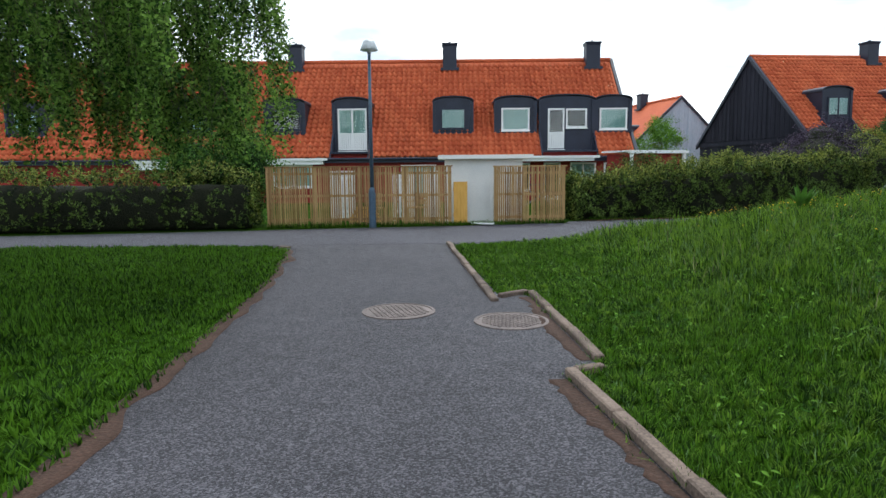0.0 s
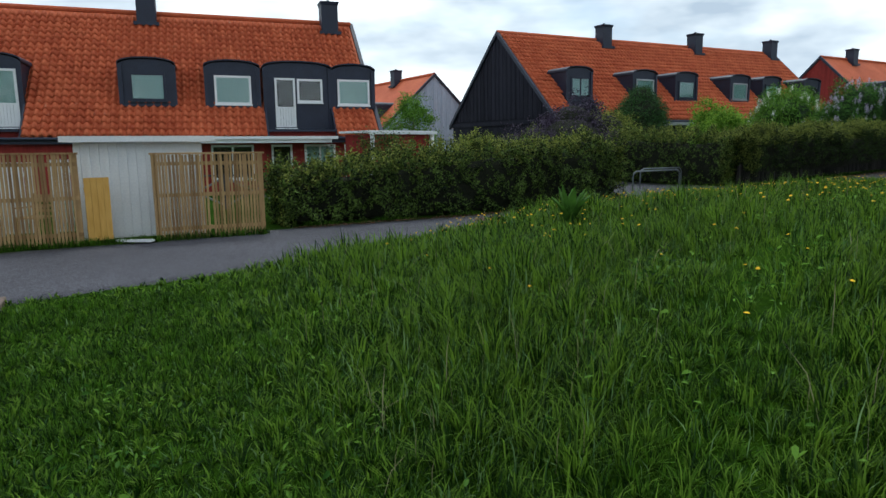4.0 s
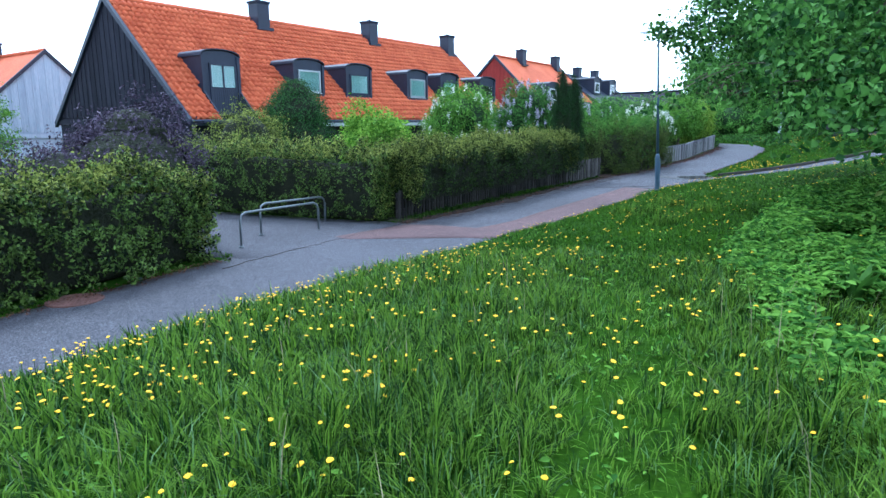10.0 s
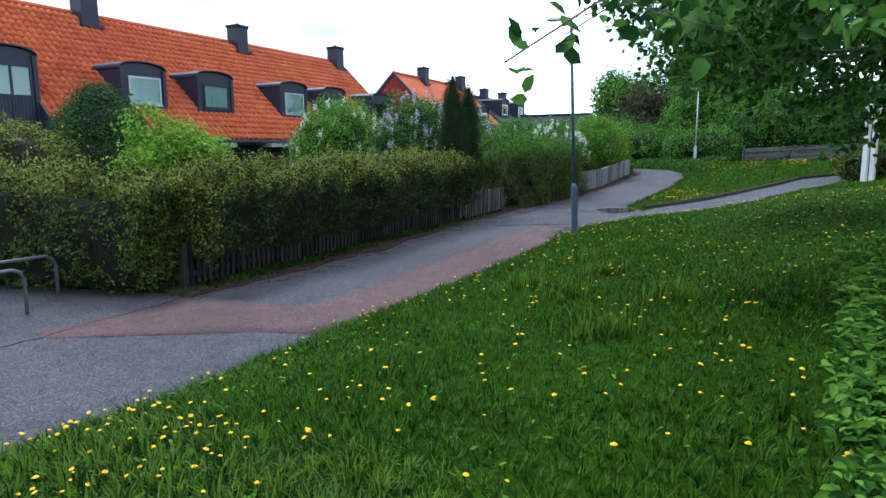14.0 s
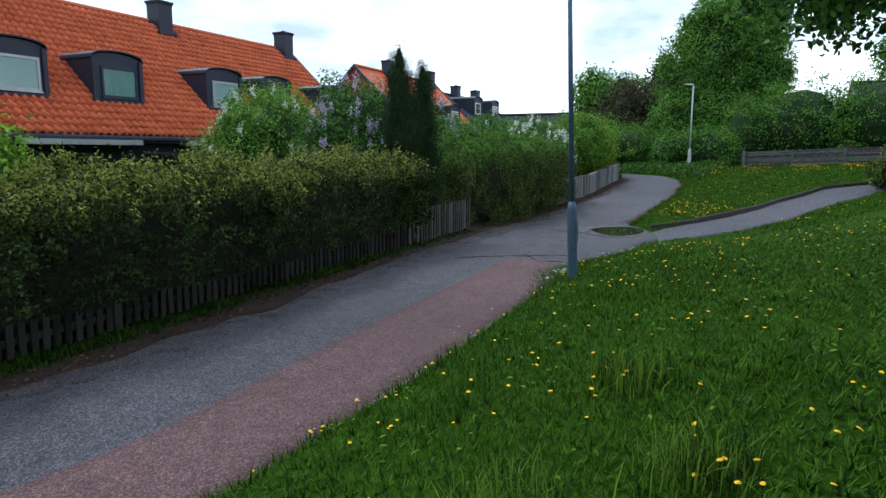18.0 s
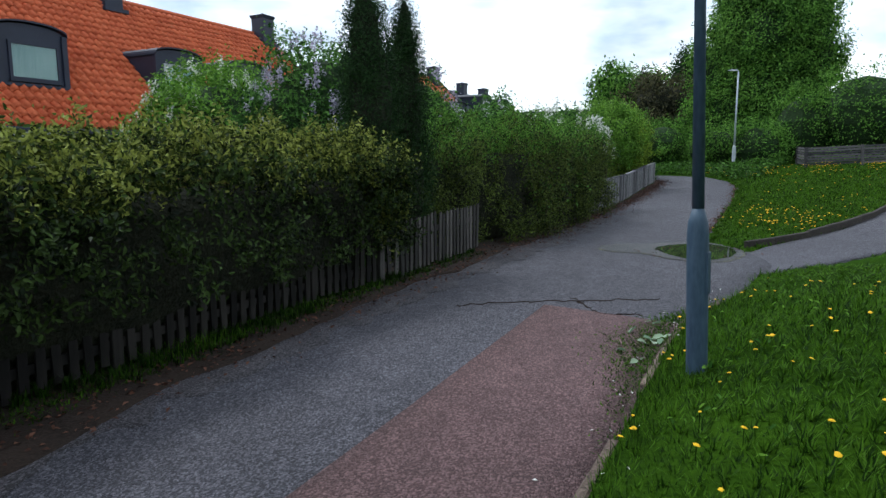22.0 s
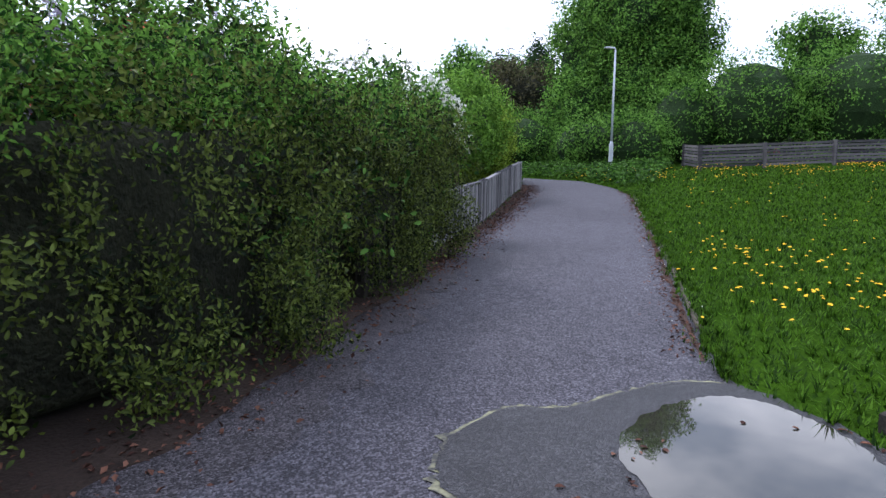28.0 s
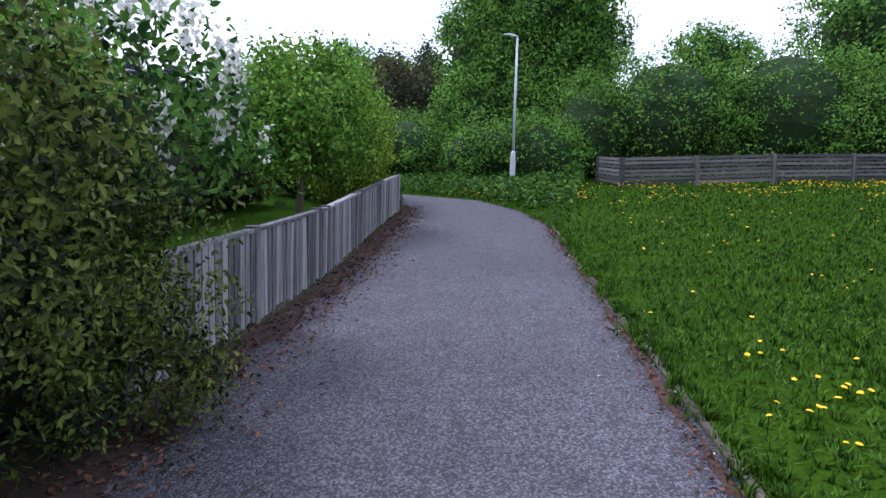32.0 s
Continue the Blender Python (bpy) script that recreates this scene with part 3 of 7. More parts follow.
def hedge(label, line, width, height, n, size=0.07, seed=1, mat=None, top_mat=None, low=0.1, category="hedge", rough=0.15, top_n=0.25, taper=0.26, fine=False, bare=0.0, young_share=0.65, spray=0.16, bunch=16, voids=0.0):
    """A clipped hedge along a line of (x, y): dark core in place of inner shade, leafy sprays with gaps between, paler
    young shoots on top.
    """
    r = np.random.default_rng(seed)
    n = n // bunch
    line = np.array(line, float)
    seg = np.linalg.norm(np.diff(line, axis=0), axis=1)
    cum = np.concatenate([[0], np.cumsum(seg)])
    L = cum[-1]
    hs = height if isinstance(height, (list, tuple)) else [height] * len(line)

    def at(s):
        x, y, h = np.interp(s, cum, line[:, 0]), np.interp(s, cum, line[:, 1]), np.interp(s, cum, hs)
        k = np.clip(np.searchsorted(cum, s) - 1, 0, len(seg) - 1)
        d = (np.diff(line, axis=0) / seg[:, None])[k]
        return x, y, h, d

    base = at(np.array([0.0]))
    root = thing("hedge", label, category, pose(float(base[0][0]), float(base[1][0]), float(land_z(base[0], base[1])[0])))
    o = np.array([base[0][0], base[1][0], land_z(base[0], base[1])[0]])
    # core: a near-black body in place of the shade inside the hedge
    ns = max(3, int(L / 0.6))
    s = np.linspace(0.15, L - 0.15, ns)
    x, y, h, d = at(s)
    g = land_z(x, y)
    side = np.stack([-d[:, 1], d[:, 0]], 1)
    w = width * 0.5 * (1 - taper * 0.5) - (0.30 if fine else 0.16) - rough * 0.9
    ring = []
    t0 = max(0.08, (low - 0.02) / (float(np.mean(h)) - 0.16))
    for q, t in ((-w * 0.2, 0.0), (-w, t0), (-w, 0.8), (-w * 0.7, 0.93), (w * 0.7, 0.93), (w, 0.8), (w, t0), (w * 0.4, 0.0)):
        j = r.normal(0, 0.03, (ns, 2))
        ring.append(np.stack([x + side[:, 0] * (q + j[:, 0]), y + side[:, 1] * (q + j[:, 0]), g + (h - 0.16) * t + j[:, 1] * (t > 0.5)], 1))
    v = (np.stack(ring, 1) - o).reshape(-1, 3)
    f = [[k * 8 + i, k * 8 + i + 1, k * 8 + 9 + i, k * 8 + 8 + i] for k in range(ns - 1) for i in range(7)]
    f += [[0, 1, 6, 7], [1, 2, 5, 6], [2, 3, 4, 5]]
    e = (ns - 1) * 8
    f += [[e + 7, e + 6, e + 1, e], [e + 6, e + 5, e + 2, e + 1], [e + 5, e + 4, e + 3, e + 2]]
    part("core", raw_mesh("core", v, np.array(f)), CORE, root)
    # skin
    kinds = r.random(n)
    s = r.random(n) * L
    x, y, h, d = at(s)
    side = np.stack([-d[:, 1], d[:, 0]], 1)
    per = 2 * (h - low) + width
    q = r.random(n) * per
    lat = np.where(q < h - low, -width / 2, np.where(q < h - low + width, q - (h - low) - width / 2, width / 2))
    zz = np.where(q < h - low, low + q, np.where(q < h - low + width, h, low + per - q))
    nx = np.where(q < h - low, -1.0, np.where(q < h - low + width, 0, 1))
    nz = np.where((q >= h - low) & (q < h - low + width), 1.0, 0.25)
    ends = kinds < (width * 1.2 / L)
    s2 = np.where(r.random(n) < 0.5, 0, L)
    xe, ye, he, de = at(s2)
    lat = np.where(ends, (r.random(n) - 0.5) * width, lat)
    zz = np.where(ends, low + r.random(n) * (he - low), zz)
    x, y = np.where(ends, xe, x), np.where(ends, ye, y)
    # rounded shoulders
    sh = np.clip((zz - (h - 0.3)) / 0.3, 0, 1)
    lat = lat * (1 - 0.12 * sh) * (1 - taper * (1 - np.clip(zz / (h * 0.8), 0, 1)))
    px = np.stack([x + side[:, 0] * lat, y + side[:, 1] * lat, zz], 1)
    nr = np.stack([side[:, 0] * nx, side[:, 1] * nx, nz], 1)
    depth = wobble(px, seed, 1.0, rough * 0.75) + wobble(px, seed + 3, 3.1, 0.05) + wobble(px, seed + 7, 4.5, 0.12) + wobble(px, seed + 11, 9.0, 0.04) - np.abs(r.normal(0, 0.10, n)) + 0.06
    px += nr * depth[:, None]
    px[:, 2] += land_z(px[:, 0], px[:, 1])
    # paler top leaves: young growth, with the light from above in their colour
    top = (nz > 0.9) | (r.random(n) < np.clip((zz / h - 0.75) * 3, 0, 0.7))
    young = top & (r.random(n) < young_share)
    # the shaded face keeps few leaves, in clumps, so the dark core shows as shade
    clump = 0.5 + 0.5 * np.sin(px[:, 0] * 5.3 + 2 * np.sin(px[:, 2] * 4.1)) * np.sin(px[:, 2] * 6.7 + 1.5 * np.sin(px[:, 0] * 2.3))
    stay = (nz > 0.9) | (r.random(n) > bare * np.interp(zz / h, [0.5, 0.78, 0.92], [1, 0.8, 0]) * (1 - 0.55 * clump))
    # dark hollows between the boughs
    k = seed * 2.3
    hollow = np.sin(px[:, 0] * 4.3 + 1.8 * np.sin(px[:, 2] * 2.9 + k)) * np.sin(px[:, 2] * 5.2 + 1.6 * np.sin(px[:, 0] * 2.2 + k)) + 0.5 * np.sin(px[:, 0] * 9.1 + px[:, 2] * 7.3 + k)
    push = np.clip((voids * 1.4 - 0.7 - hollow) / 0.5, 0, 1) * 0.34 * ((nz < 0.9) & (zz < h * 0.92))
    px -= nr * push[:, None]
    stay &= r.random(n) > push * 1.3
    px, nr, young = px[stay], nr[stay], young[stay]
    # each place carries one twig with its leaves
    way = nr * 0.8 + r.normal(0, 0.55, nr.shape) + np.array([0, 0, 0.45])
    way /= np.linalg.norm(way, axis=1, keepdims=True)
    t = r.random((len(px), bunch, 1))
    px = (px[:, None, :] + way[:, None, :] * (t - 0.35) * spray * r.uniform(0.6, 1.5, (len(px), 1, 1)) + r.normal(0, 0.22 * spray, (len(px), bunch, 3))).reshape(-1, 3)
    nr, young = np.repeat(nr, bunch, 0), np.repeat(young, bunch)
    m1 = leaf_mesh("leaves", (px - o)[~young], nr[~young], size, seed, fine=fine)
    part("leaves", m1, mat or LEAF_HEDGE_SHADED, root)
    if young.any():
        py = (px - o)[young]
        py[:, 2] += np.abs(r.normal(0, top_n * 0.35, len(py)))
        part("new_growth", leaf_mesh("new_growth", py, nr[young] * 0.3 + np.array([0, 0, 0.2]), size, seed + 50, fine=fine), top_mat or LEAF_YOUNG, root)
    return root


def crown_points(blobs, n, r, shell=0.45, clump=0.0, bunch=1):
    """Places and outward ways of leaves in a crown made of ellipsoids (x, y, z, rx, ry, rz); clump: the spread of each bunch of leaves."""
    b = np.array(blobs, float)
    wgt = (b[:, 3] * b[:, 4] * b[:, 5]) ** 0.75
    n = max(1, n // bunch)
    k = r.choice(len(b), n, p=wgt / wgt.sum())
    d = r.normal(0, 1, (n, 3))
    d /= np.linalg.norm(d, axis=1, keepdims=True)
    rad = 1 - shell * r.random(n) ** 1.6
    p = b[k, :3] + d * b[k, 3:6] * rad[:, None]
    if bunch > 1:
        p, d = np.repeat(p, bunch, 0), np.repeat(d, bunch, 0)
        p = p + r.normal(0, clump, p.shape) * np.array([1, 1, 0.7]) + d * (r.random((len(p), 1)) - 0.3) * clump * 1.5
    return p, d


def bush(name, label, x, y, blobs, n, size, mat, seed=1, category="shrub", trunk=None, flowers=None, z0=None, drop=0.0, group="", spread=0.8, aspect=0.5, shell=0.45, rough=0.25, core=0.0, fine=False, lump=1.0, bunch=14):
    """A shrub or tree: trunk and limbs, leafy crown with an uneven outline, flower heads where it blooms."""
    r = np.random.default_rng(seed)
    z0 = float(land_z(x, y)) if z0 is None else z0
    root = thing(name, label, category, pose(x, y, z0), group)
    bl = np.array(blobs, float)
    # small clumps on the big shapes break up the outline
    extra = []
    for q in bl:
        vol = (q[3] * q[4] * q[5]) ** (1 / 3)
        for _ in range(int(10 + 6 * vol)):
            d = r.normal(0, 1, 3)
            d /= np.linalg.norm(d)
            f = r.uniform(0.16, 0.34) * lump
            extra.append([*(q[:3] + d * q[3:6] * r.uniform(0.75, 0.98 + 0.1 * lump)), *(q[3:6] * f + 0.05)])
    allb = np.concatenate([bl, np.array(extra)])
    p, d = crown_points(allb, n, r, shell, size * 1.25, bunch)
    n = len(p)
    p += d * wobble(p, seed, 1.2, rough)[:, None] * 0.6
    if drop:
        p[:, 2] -= drop * r.random(n) ** 2 * np.linalg.norm(p[:, :2] - bl[:, :2].mean(0), axis=1)
    # dark bodies fill the crown to stand for its inner shade
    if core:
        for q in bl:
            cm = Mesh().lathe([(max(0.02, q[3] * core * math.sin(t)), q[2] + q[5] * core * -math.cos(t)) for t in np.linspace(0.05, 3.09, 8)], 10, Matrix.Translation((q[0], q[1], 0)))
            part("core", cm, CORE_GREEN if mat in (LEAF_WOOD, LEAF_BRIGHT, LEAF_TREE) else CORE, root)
    keep = p[:, 2] > 0.03
    p, d = p[keep], d[keep]
    part("crown", leaf_mesh("crown", p, d + np.array([0, 0, 0.4]), size, seed, spread, aspect, fine), mat, root)
    if trunk:
        h, rad = trunk
        tm = Mesh()
        lean = r.normal(0, 0.05, 2)
        tm.tube([(lean[0] * t * h, lean[1] * t * h, t * h - 0.05) for t in (0, 0.04, 0.3, 0.7, 1)], [rad * 1.5, rad * 1.1, rad, rad * 0.8, rad * 0.45], 10)
        part("trunk", tm, BARK, root, smooth=True)
        for q in allb[: min(len(allb), 14)]:
            s = r.uniform(0.35, 0.95)
            a = Vector((lean[0] * s * h, lean[1] * s * h, s * h))
            e = Vector(q[:3]) * 0.9
            if e.z > a.z * 0.6:
                part("limb", Mesh().tube([a, a.lerp(e, 0.4) + Vector((0, 0, 0.15)), e], [rad * 0.4, rad * 0.26, rad * 0.08], 6), BARK, root, smooth=True)
    if flowers:
        fm, count, fs = flowers
        c, dd = crown_points(bl, count, r, 0.05)
        keep = (dd[:, 2] > -0.45) & (c[:, 2] > 0.4)
        c, dd = c[keep] + dd[keep] * (0.04 + 0.5 * fs), dd[keep]
        m = 42
        off = r.normal(0, 1, (len(c), m, 3)) * np.array([0.30, 0.30, 0.62]) * fs
        pts = (c[:, None, :] + off).reshape(-1, 3)
        part("blossom", leaf_mesh("blossom", pts, np.repeat(dd, m, 0), fs * 0.42, seed + 9, 1.0, 0.8), fm, root)
    return root

# ---- houses ----
TILE_W, TILE_C = 0.29, 0.37


def tile_shape():
    prof = [(0.0, 0.0), (0.12, 0.065), (0.36, 0.120), (0.60, 0.060), (0.76, -0.030), (1.0, 0.0)]
    lo = [(f * TILE_W, 0.0, h + 0.085) for f, h in prof]
    hi = [(f * TILE_W, TILE_C + 0.04, h) for f, h in prof]
    lip = [(f * TILE_W, 0.0, h + 0.004) for f, h in prof]
    f = [(i, i + 1, 7 + i, 6 + i) for i in range(5)] + [(12 + i, 13 + i, i + 1, i) for i in range(5)]
    return np.array(lo + hi + lip), np.array(f)


TV, TF = tile_shape()


def roof_tiles(root, L, hd, eave, ridge, holes, near):
    """Pantiles on the front slope; the stretch named by near is laid tile by tile."""
    ang = math.atan2(ridge - eave, hd)
    slope = math.hypot(ridge - eave, hd)
    base = pose(0, -hd - 0.25, eave - 0.25 * math.tan(ang), math.degrees(ang), 0, 0)
    courses = int((slope + 0.3) / TILE_C)
    spots = []
    single = []
    r = np.random.default_rng(3)
    for j in range(courses):
        for i in range(int(L / TILE_W)):
            u, s = i * TILE_W, j * TILE_C
            z = eave - 0.25 * math.tan(ang) + s * math.sin(ang)
            if any(a < u + TILE_W / 2 < b and lo <= z + 0.15 < hi for a, b, lo, hi in holes):
                continue
            (single if near[0] <= u < near[1] and near[2] <= j < near[3] else spots).append((u, s))
    sp = np.array(spots)
    k = len(sp)
    jit = r.normal(0, 0.004, (k, 3))
    v = TV[None] + np.concatenate([sp, np.zeros((k, 1))], 1)[:, None, :] + jit[:, None, :]
    f = TF[None] + (np.arange(k) * len(TV))[:, None, None]
    me = raw_mesh("roof_tiles", v.reshape(-1, 3), f.reshape(-1, 4))
    tagged(part("roof_tiles", me, TILE, root, "", base), kind="stuff")
    one = raw_mesh("roof_tile", TV, TF)
    for u, s in single[:300]:
        part("roof_tile", one, TILE, root, "", base @ Matrix.Translation((u, s, random.gauss(0, 0.003))))


def window(root, u0, u1, v, z0, z1, frame_mat=None, back=None, mullions=(), panel=0.0, bars=(), name="window"):
    """A window facing -v, proud of its wall: frame, pane, what shows behind; panel: height of a boarded lower part."""
    fm = frame_mat or WHITE
    w = 0.085
    o = [(u0, z0), (u1, z0), (u1, z1), (u0, z1)]
    q = [(u0 + w, z0 + w), (u1 - w, z0 + w), (u1 - w, z1 - w), (u0 + w, z1 - w)]
    v4 = [(u, v - 0.05, z) for u, z in o] + [(u, v - 0.05, z) for u, z in q] + [(u, v, z) for u, z in o] + [(u, v, z) for u, z in q]
    f4 = []
    for i in range(4):
        j = (i + 1) % 4
        f4 += [(i, j, 4 + j, 4 + i), (8 + j, 8 + i, 12 + i, 12 + j), (j, i, 8 + i, 8 + j), (4 + i, 4 + j, 12 + j, 12 + i)]
    win = part("window" if name == "window" else name, Mesh().add(v4, f4), fm, root)
    part("sill", Mesh().box(u0 - 0.03, u1 + 0.03, v - 0.10, v - 0.002, z0 - 0.05, z0 - 0.004), fm, win)
    for m in mullions:
        c = u0 + (u1 - u0) * m
        part("mullion", Mesh().box(c - 0.04, c + 0.04, v - 0.048, v - 0.003, z0 + w, z1 - w), fm, win)
    for b in bars:
        c = z0 + (z1 - z0) * b
        part("glazing_bar", Mesh().box(u0 + w, u1 - w, v - 0.035, v - 0.003, c - 0.018, c + 0.018), fm, win)
    zb = z0 + w
    if panel:
        nb = max(3, int((u1 - u0 - 2 * w) / 0.11))
        for i in range(nb):
            a = u0 + w + (u1 - u0 - 2 * w) * i / nb
            part("panel_board", Mesh().box(a + 0.006, a + (u1 - u0 - 2 * w) / nb - 0.006, v - 0.035, v, zb, z0 + panel), fm, win)
        part("panel_rail", Mesh().box(u0 + w, u1 - w, v - 0.045, v, z0 + panel, z0 + panel + 0.06), fm, win)
        zb = z0 + panel + 0.06
    part("pane", Mesh().box(u0 + w, u1 - w, v - 0.024, v - 0.016, zb, z1 - w), GLASS, win)
    # where no curtain hangs, a near-black sheet stands for the unlit room
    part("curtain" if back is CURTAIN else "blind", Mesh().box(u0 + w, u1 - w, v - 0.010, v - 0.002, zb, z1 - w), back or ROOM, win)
    return win


def dormer(root, c, w, hd, eave, ridge, zb, zt, wins):
    """A dark metal dormer with an arched lid. wins: (offset, width, z0, z1, back, frame, mullions, panel)."""
    k = (ridge - eave) / hd
    vf = -hd + 1.0 / k - 0.06
    arch = [(c - w / 2, zb), (c + w / 2, zb)]
    zs = zt - 0.26
    arch += [(c + w / 2 * math.cos(a), zs + 0.26 * math.sin(a) ** 0.8) for a in np.linspace(0, math.pi, 11)]
    vb = -hd + (zt - eave) / k + 0.25
    n = len(arch)
    m = Mesh()
    m.add([(u, vf, z) for u, z in arch] + [(u, vb, z) for u, z in arch], [tuple(range(n))] + [(i, n + i, n + (i + 1) % n, (i + 1) % n) for i in range(n)])
    d = part("dormer", m, DARK, root)
    lid = Mesh()
    top = [(c + (w / 2 + 0.07) * math.cos(a), zs + 0.02 + 0.28 * math.sin(a) ** 0.8) for a in np.linspace(0, math.pi, 15)]
    q = len(top)
    lo = [(u, vf - 0.10, z) for u, z in top] + [(u, vb, z) for u, z in top]
    hi = [(u, vf - 0.10, z + 0.05) for u, z in top] + [(u, vb, z + 0.05) for u, z in top]
    lid.add(lo + hi, [(i, i + 1, q + i + 1, q + i) for i in range(q - 1)] + [(2 * q + i + 1, 2 * q + i, 3 * q + i, 3 * q + i + 1) for i in range(q - 1)] + [(i + 1, i, 2 * q + i, 2 * q + i + 1) for i in range(q - 1)])
    part("lid", lid, DARK, d)
    jam = Mesh()
    jam.box(c - w / 2 - 0.06, c - w / 2 + 0.10, vf - 0.07, vf + 0.02, zb, zs + 0.05).box(c + w / 2 - 0.10, c + w / 2 + 0.06, vf - 0.07, vf + 0.02, zb, zs + 0.05)
    jam.box(c - w / 2 + 0.10, c + w / 2 - 0.10, vf - 0.09, vf + 0.02, zb, zb + 0.09)
    part("trim", jam, DARK, d)
    for off, ww, z0, z1, back, fm, mul, pan in wins:
        window(d, c + off - ww / 2, c + off + ww / 2, vf, z0, z1, fm, back, mul, pan)
    return d


def chimney(root, u, v, zr, w=0.8, h=1.0):
    m = Mesh().box(u - w / 2, u + w / 2, v - w / 2, v + w / 2, zr - 0.9, zr + h - 0.25, ch=0.02)
    ch = part("chimney", m, DARK, root)
    cap = Mesh().lathe([(w * 0.72, zr + h - 0.25), (w * 0.80, zr + h - 0.12), (w * 0.80, zr + h - 0.08)], 4, Matrix.Translation((u, v, 0)) @ pose(0, 0, 0, 0, 0, 45))
    cap.box(u - 0.06, u + 0.06, v - 0.06, v + 0.06, zr + h - 0.1, zr + h + 0.05)
    part("cap", cap, DARK, ch)
    fl = Mesh().box(u - w / 2 - 0.12, u + w / 2 + 0.12, v - w / 2 - 0.16, v - w / 2 + 0.02, zr - 0.62, zr - 0.47)
    part("flashing", fl, DARK, ch)


def gable(root, u, hd, eave, ridge, mat, out, low_mat=None):
    """Vertical boards on an end wall, with battens, a band at eave height and dark verge boards."""
    g = Mesh()
    n = int(2 * hd / 0.21)
    for i in range(n):
        v0 = -hd + 2 * hd * i / n
        v1 = v0 + 2 * hd / n
        t0, t1 = (eave + (ridge - eave) * (1 - abs(v) / hd) for v in (v0, v1))
        a, b = (u, u + out * 0.03) if i % 2 else (u, u + out * 0.055)
        x0, x1 = min(a, b), max(a, b)
        p = [(x0, v0, eave), (x1, v0, eave), (x1, v1, eave), (x0, v1, eave), (x0, v0, t0), (x1, v0, t0), (x1, v1, t1), (x0, v1, t1)]
        part("board", Mesh().add(p, [(3, 2, 1, 0), (4, 5, 6, 7), (0, 1, 5, 4), (1, 2, 6, 5), (2, 3, 7, 6), (3, 0, 4, 7)]), mat, root)
    x0, x1 = sorted((u, u + out * 0.08))
    g.box(x0, x1, -hd - 0.02, hd + 0.02, eave - 0.35, eave - 0.10)
    part("band", g, low_mat or mat, root)
    for sgn in (-1, 1):
        p0, p1 = Vector((u + out * 0.14, sgn * (hd + 0.28), eave - 0.28 * (ridge - eave) / hd)), Vector((u + out * 0.14, 0, ridge + 0.02))
        q = []
        for p in (p0, p1):
            for dx, dz in ((-0.13, -0.20), (0.03, -0.20), (0.03, 0.07), (-0.13, 0.07)):
                q.append((p.x + dx * (1 if out > 0 else -1), p.y, p.z + dz))
        part("verge_board", Mesh().add(q, [(0, 1, 5, 4), (1, 2, 6, 5), (2, 3, 7, 6), (3, 0, 4, 7), (3, 2, 1, 0), (4, 5, 6, 7)]), DARK, root)


def house_shell(root, L, hd, eave, ridge, wall_mat, tiles=True, holes=(), near=(0, 0, 0, 0), roof_mat=None):
    k = (ridge - eave) / hd
    w = Mesh()
    w.add([(0, -hd, 0), (L, -hd, 0), (L, hd, 0), (0, hd, 0), (0, -hd, eave), (L, -hd, eave), (L, hd, eave), (0, hd, eave), (0, 0, ridge - 0.12), (L, 0, ridge - 0.12)],
          [(0, 1, 5, 4), (2, 3, 7, 6), (3, 0, 4, 8, 7), (1, 2, 6, 9, 5)])
    part("wall", w, wall_mat, root)
    o, t = 0.25, 0.10
    r = Mesh()
    def sheet(ua, ub, za, zb, sg):
        ya, yb = sg * (hd - (za - eave) / k), sg * (hd - (zb - eave) / k)
        pts = [(ua, ya, za - 0.03), (ub, ya, za - 0.03), (ub, yb, zb - 0.03), (ua, yb, zb - 0.03)]
        pts += [(x, y, z - t) for x, y, z in pts]
        r.add(pts, [(0, 1, 2, 3), (7, 6, 5, 4), (0, 4, 5, 1), (1, 5, 6, 2), (3, 2, 6, 7), (0, 3, 7, 4)])
    low = eave - o * k
    sheet(-0.1, L + 0.1, low, ridge, 1)
    edge = -0.1
    for a, b, _, top in sorted(holes):
        sheet(edge, a, low, ridge, -1)
        sheet(a, b, top, ridge, -1)
        v1 = -hd + (top - 0.25 - eave) / k
        slot = Mesh().box(a, b, -hd - o, v1, eave - 0.02, eave + 0.06)
        for c0, c1 in ((a - 0.05, a + 0.02), (b - 0.02, b + 0.05)):
            ring = [(-hd - o, low + 0.02), (v1, eave), (v1, top - 0.08)]
            slot.add([(c0, y, z) for y, z in ring] + [(c1, y, z) for y, z in ring], [(0, 1, 2), (5, 4, 3), (0, 3, 4, 1), (1, 4, 5, 2), (2, 5, 3, 0)])
        part("balcony_recess", slot, DARK, root)
        edge = b
    sheet(edge, L + 0.1, low, ridge, -1)
    part("roof", r, roof_mat or TILE, root)
    part("ridge_tiles", Mesh().tube([(x, 0, ridge + 0.02) for x in np.arange(-0.1, L + 0.2, 0.4)], 0.12, 8), roof_mat or TILE, root)
    f = Mesh().box(-0.1, L + 0.1, -hd - o - 0.03, -hd - o + 0.02, eave - o * k - 0.24, eave - o * k - 0.02)
    part("fascia", f, DARK, root)
    part("gutter", Mesh().tube([(-0.1, -hd - o - 0.09, eave - o * k - 0.05), (L + 0.1, -hd - o - 0.09, eave - o * k - 0.05)], 0.065, 8), DARK, root)
    if tiles:
        roof_tiles(root, L, hd, eave, ridge, holes, near)


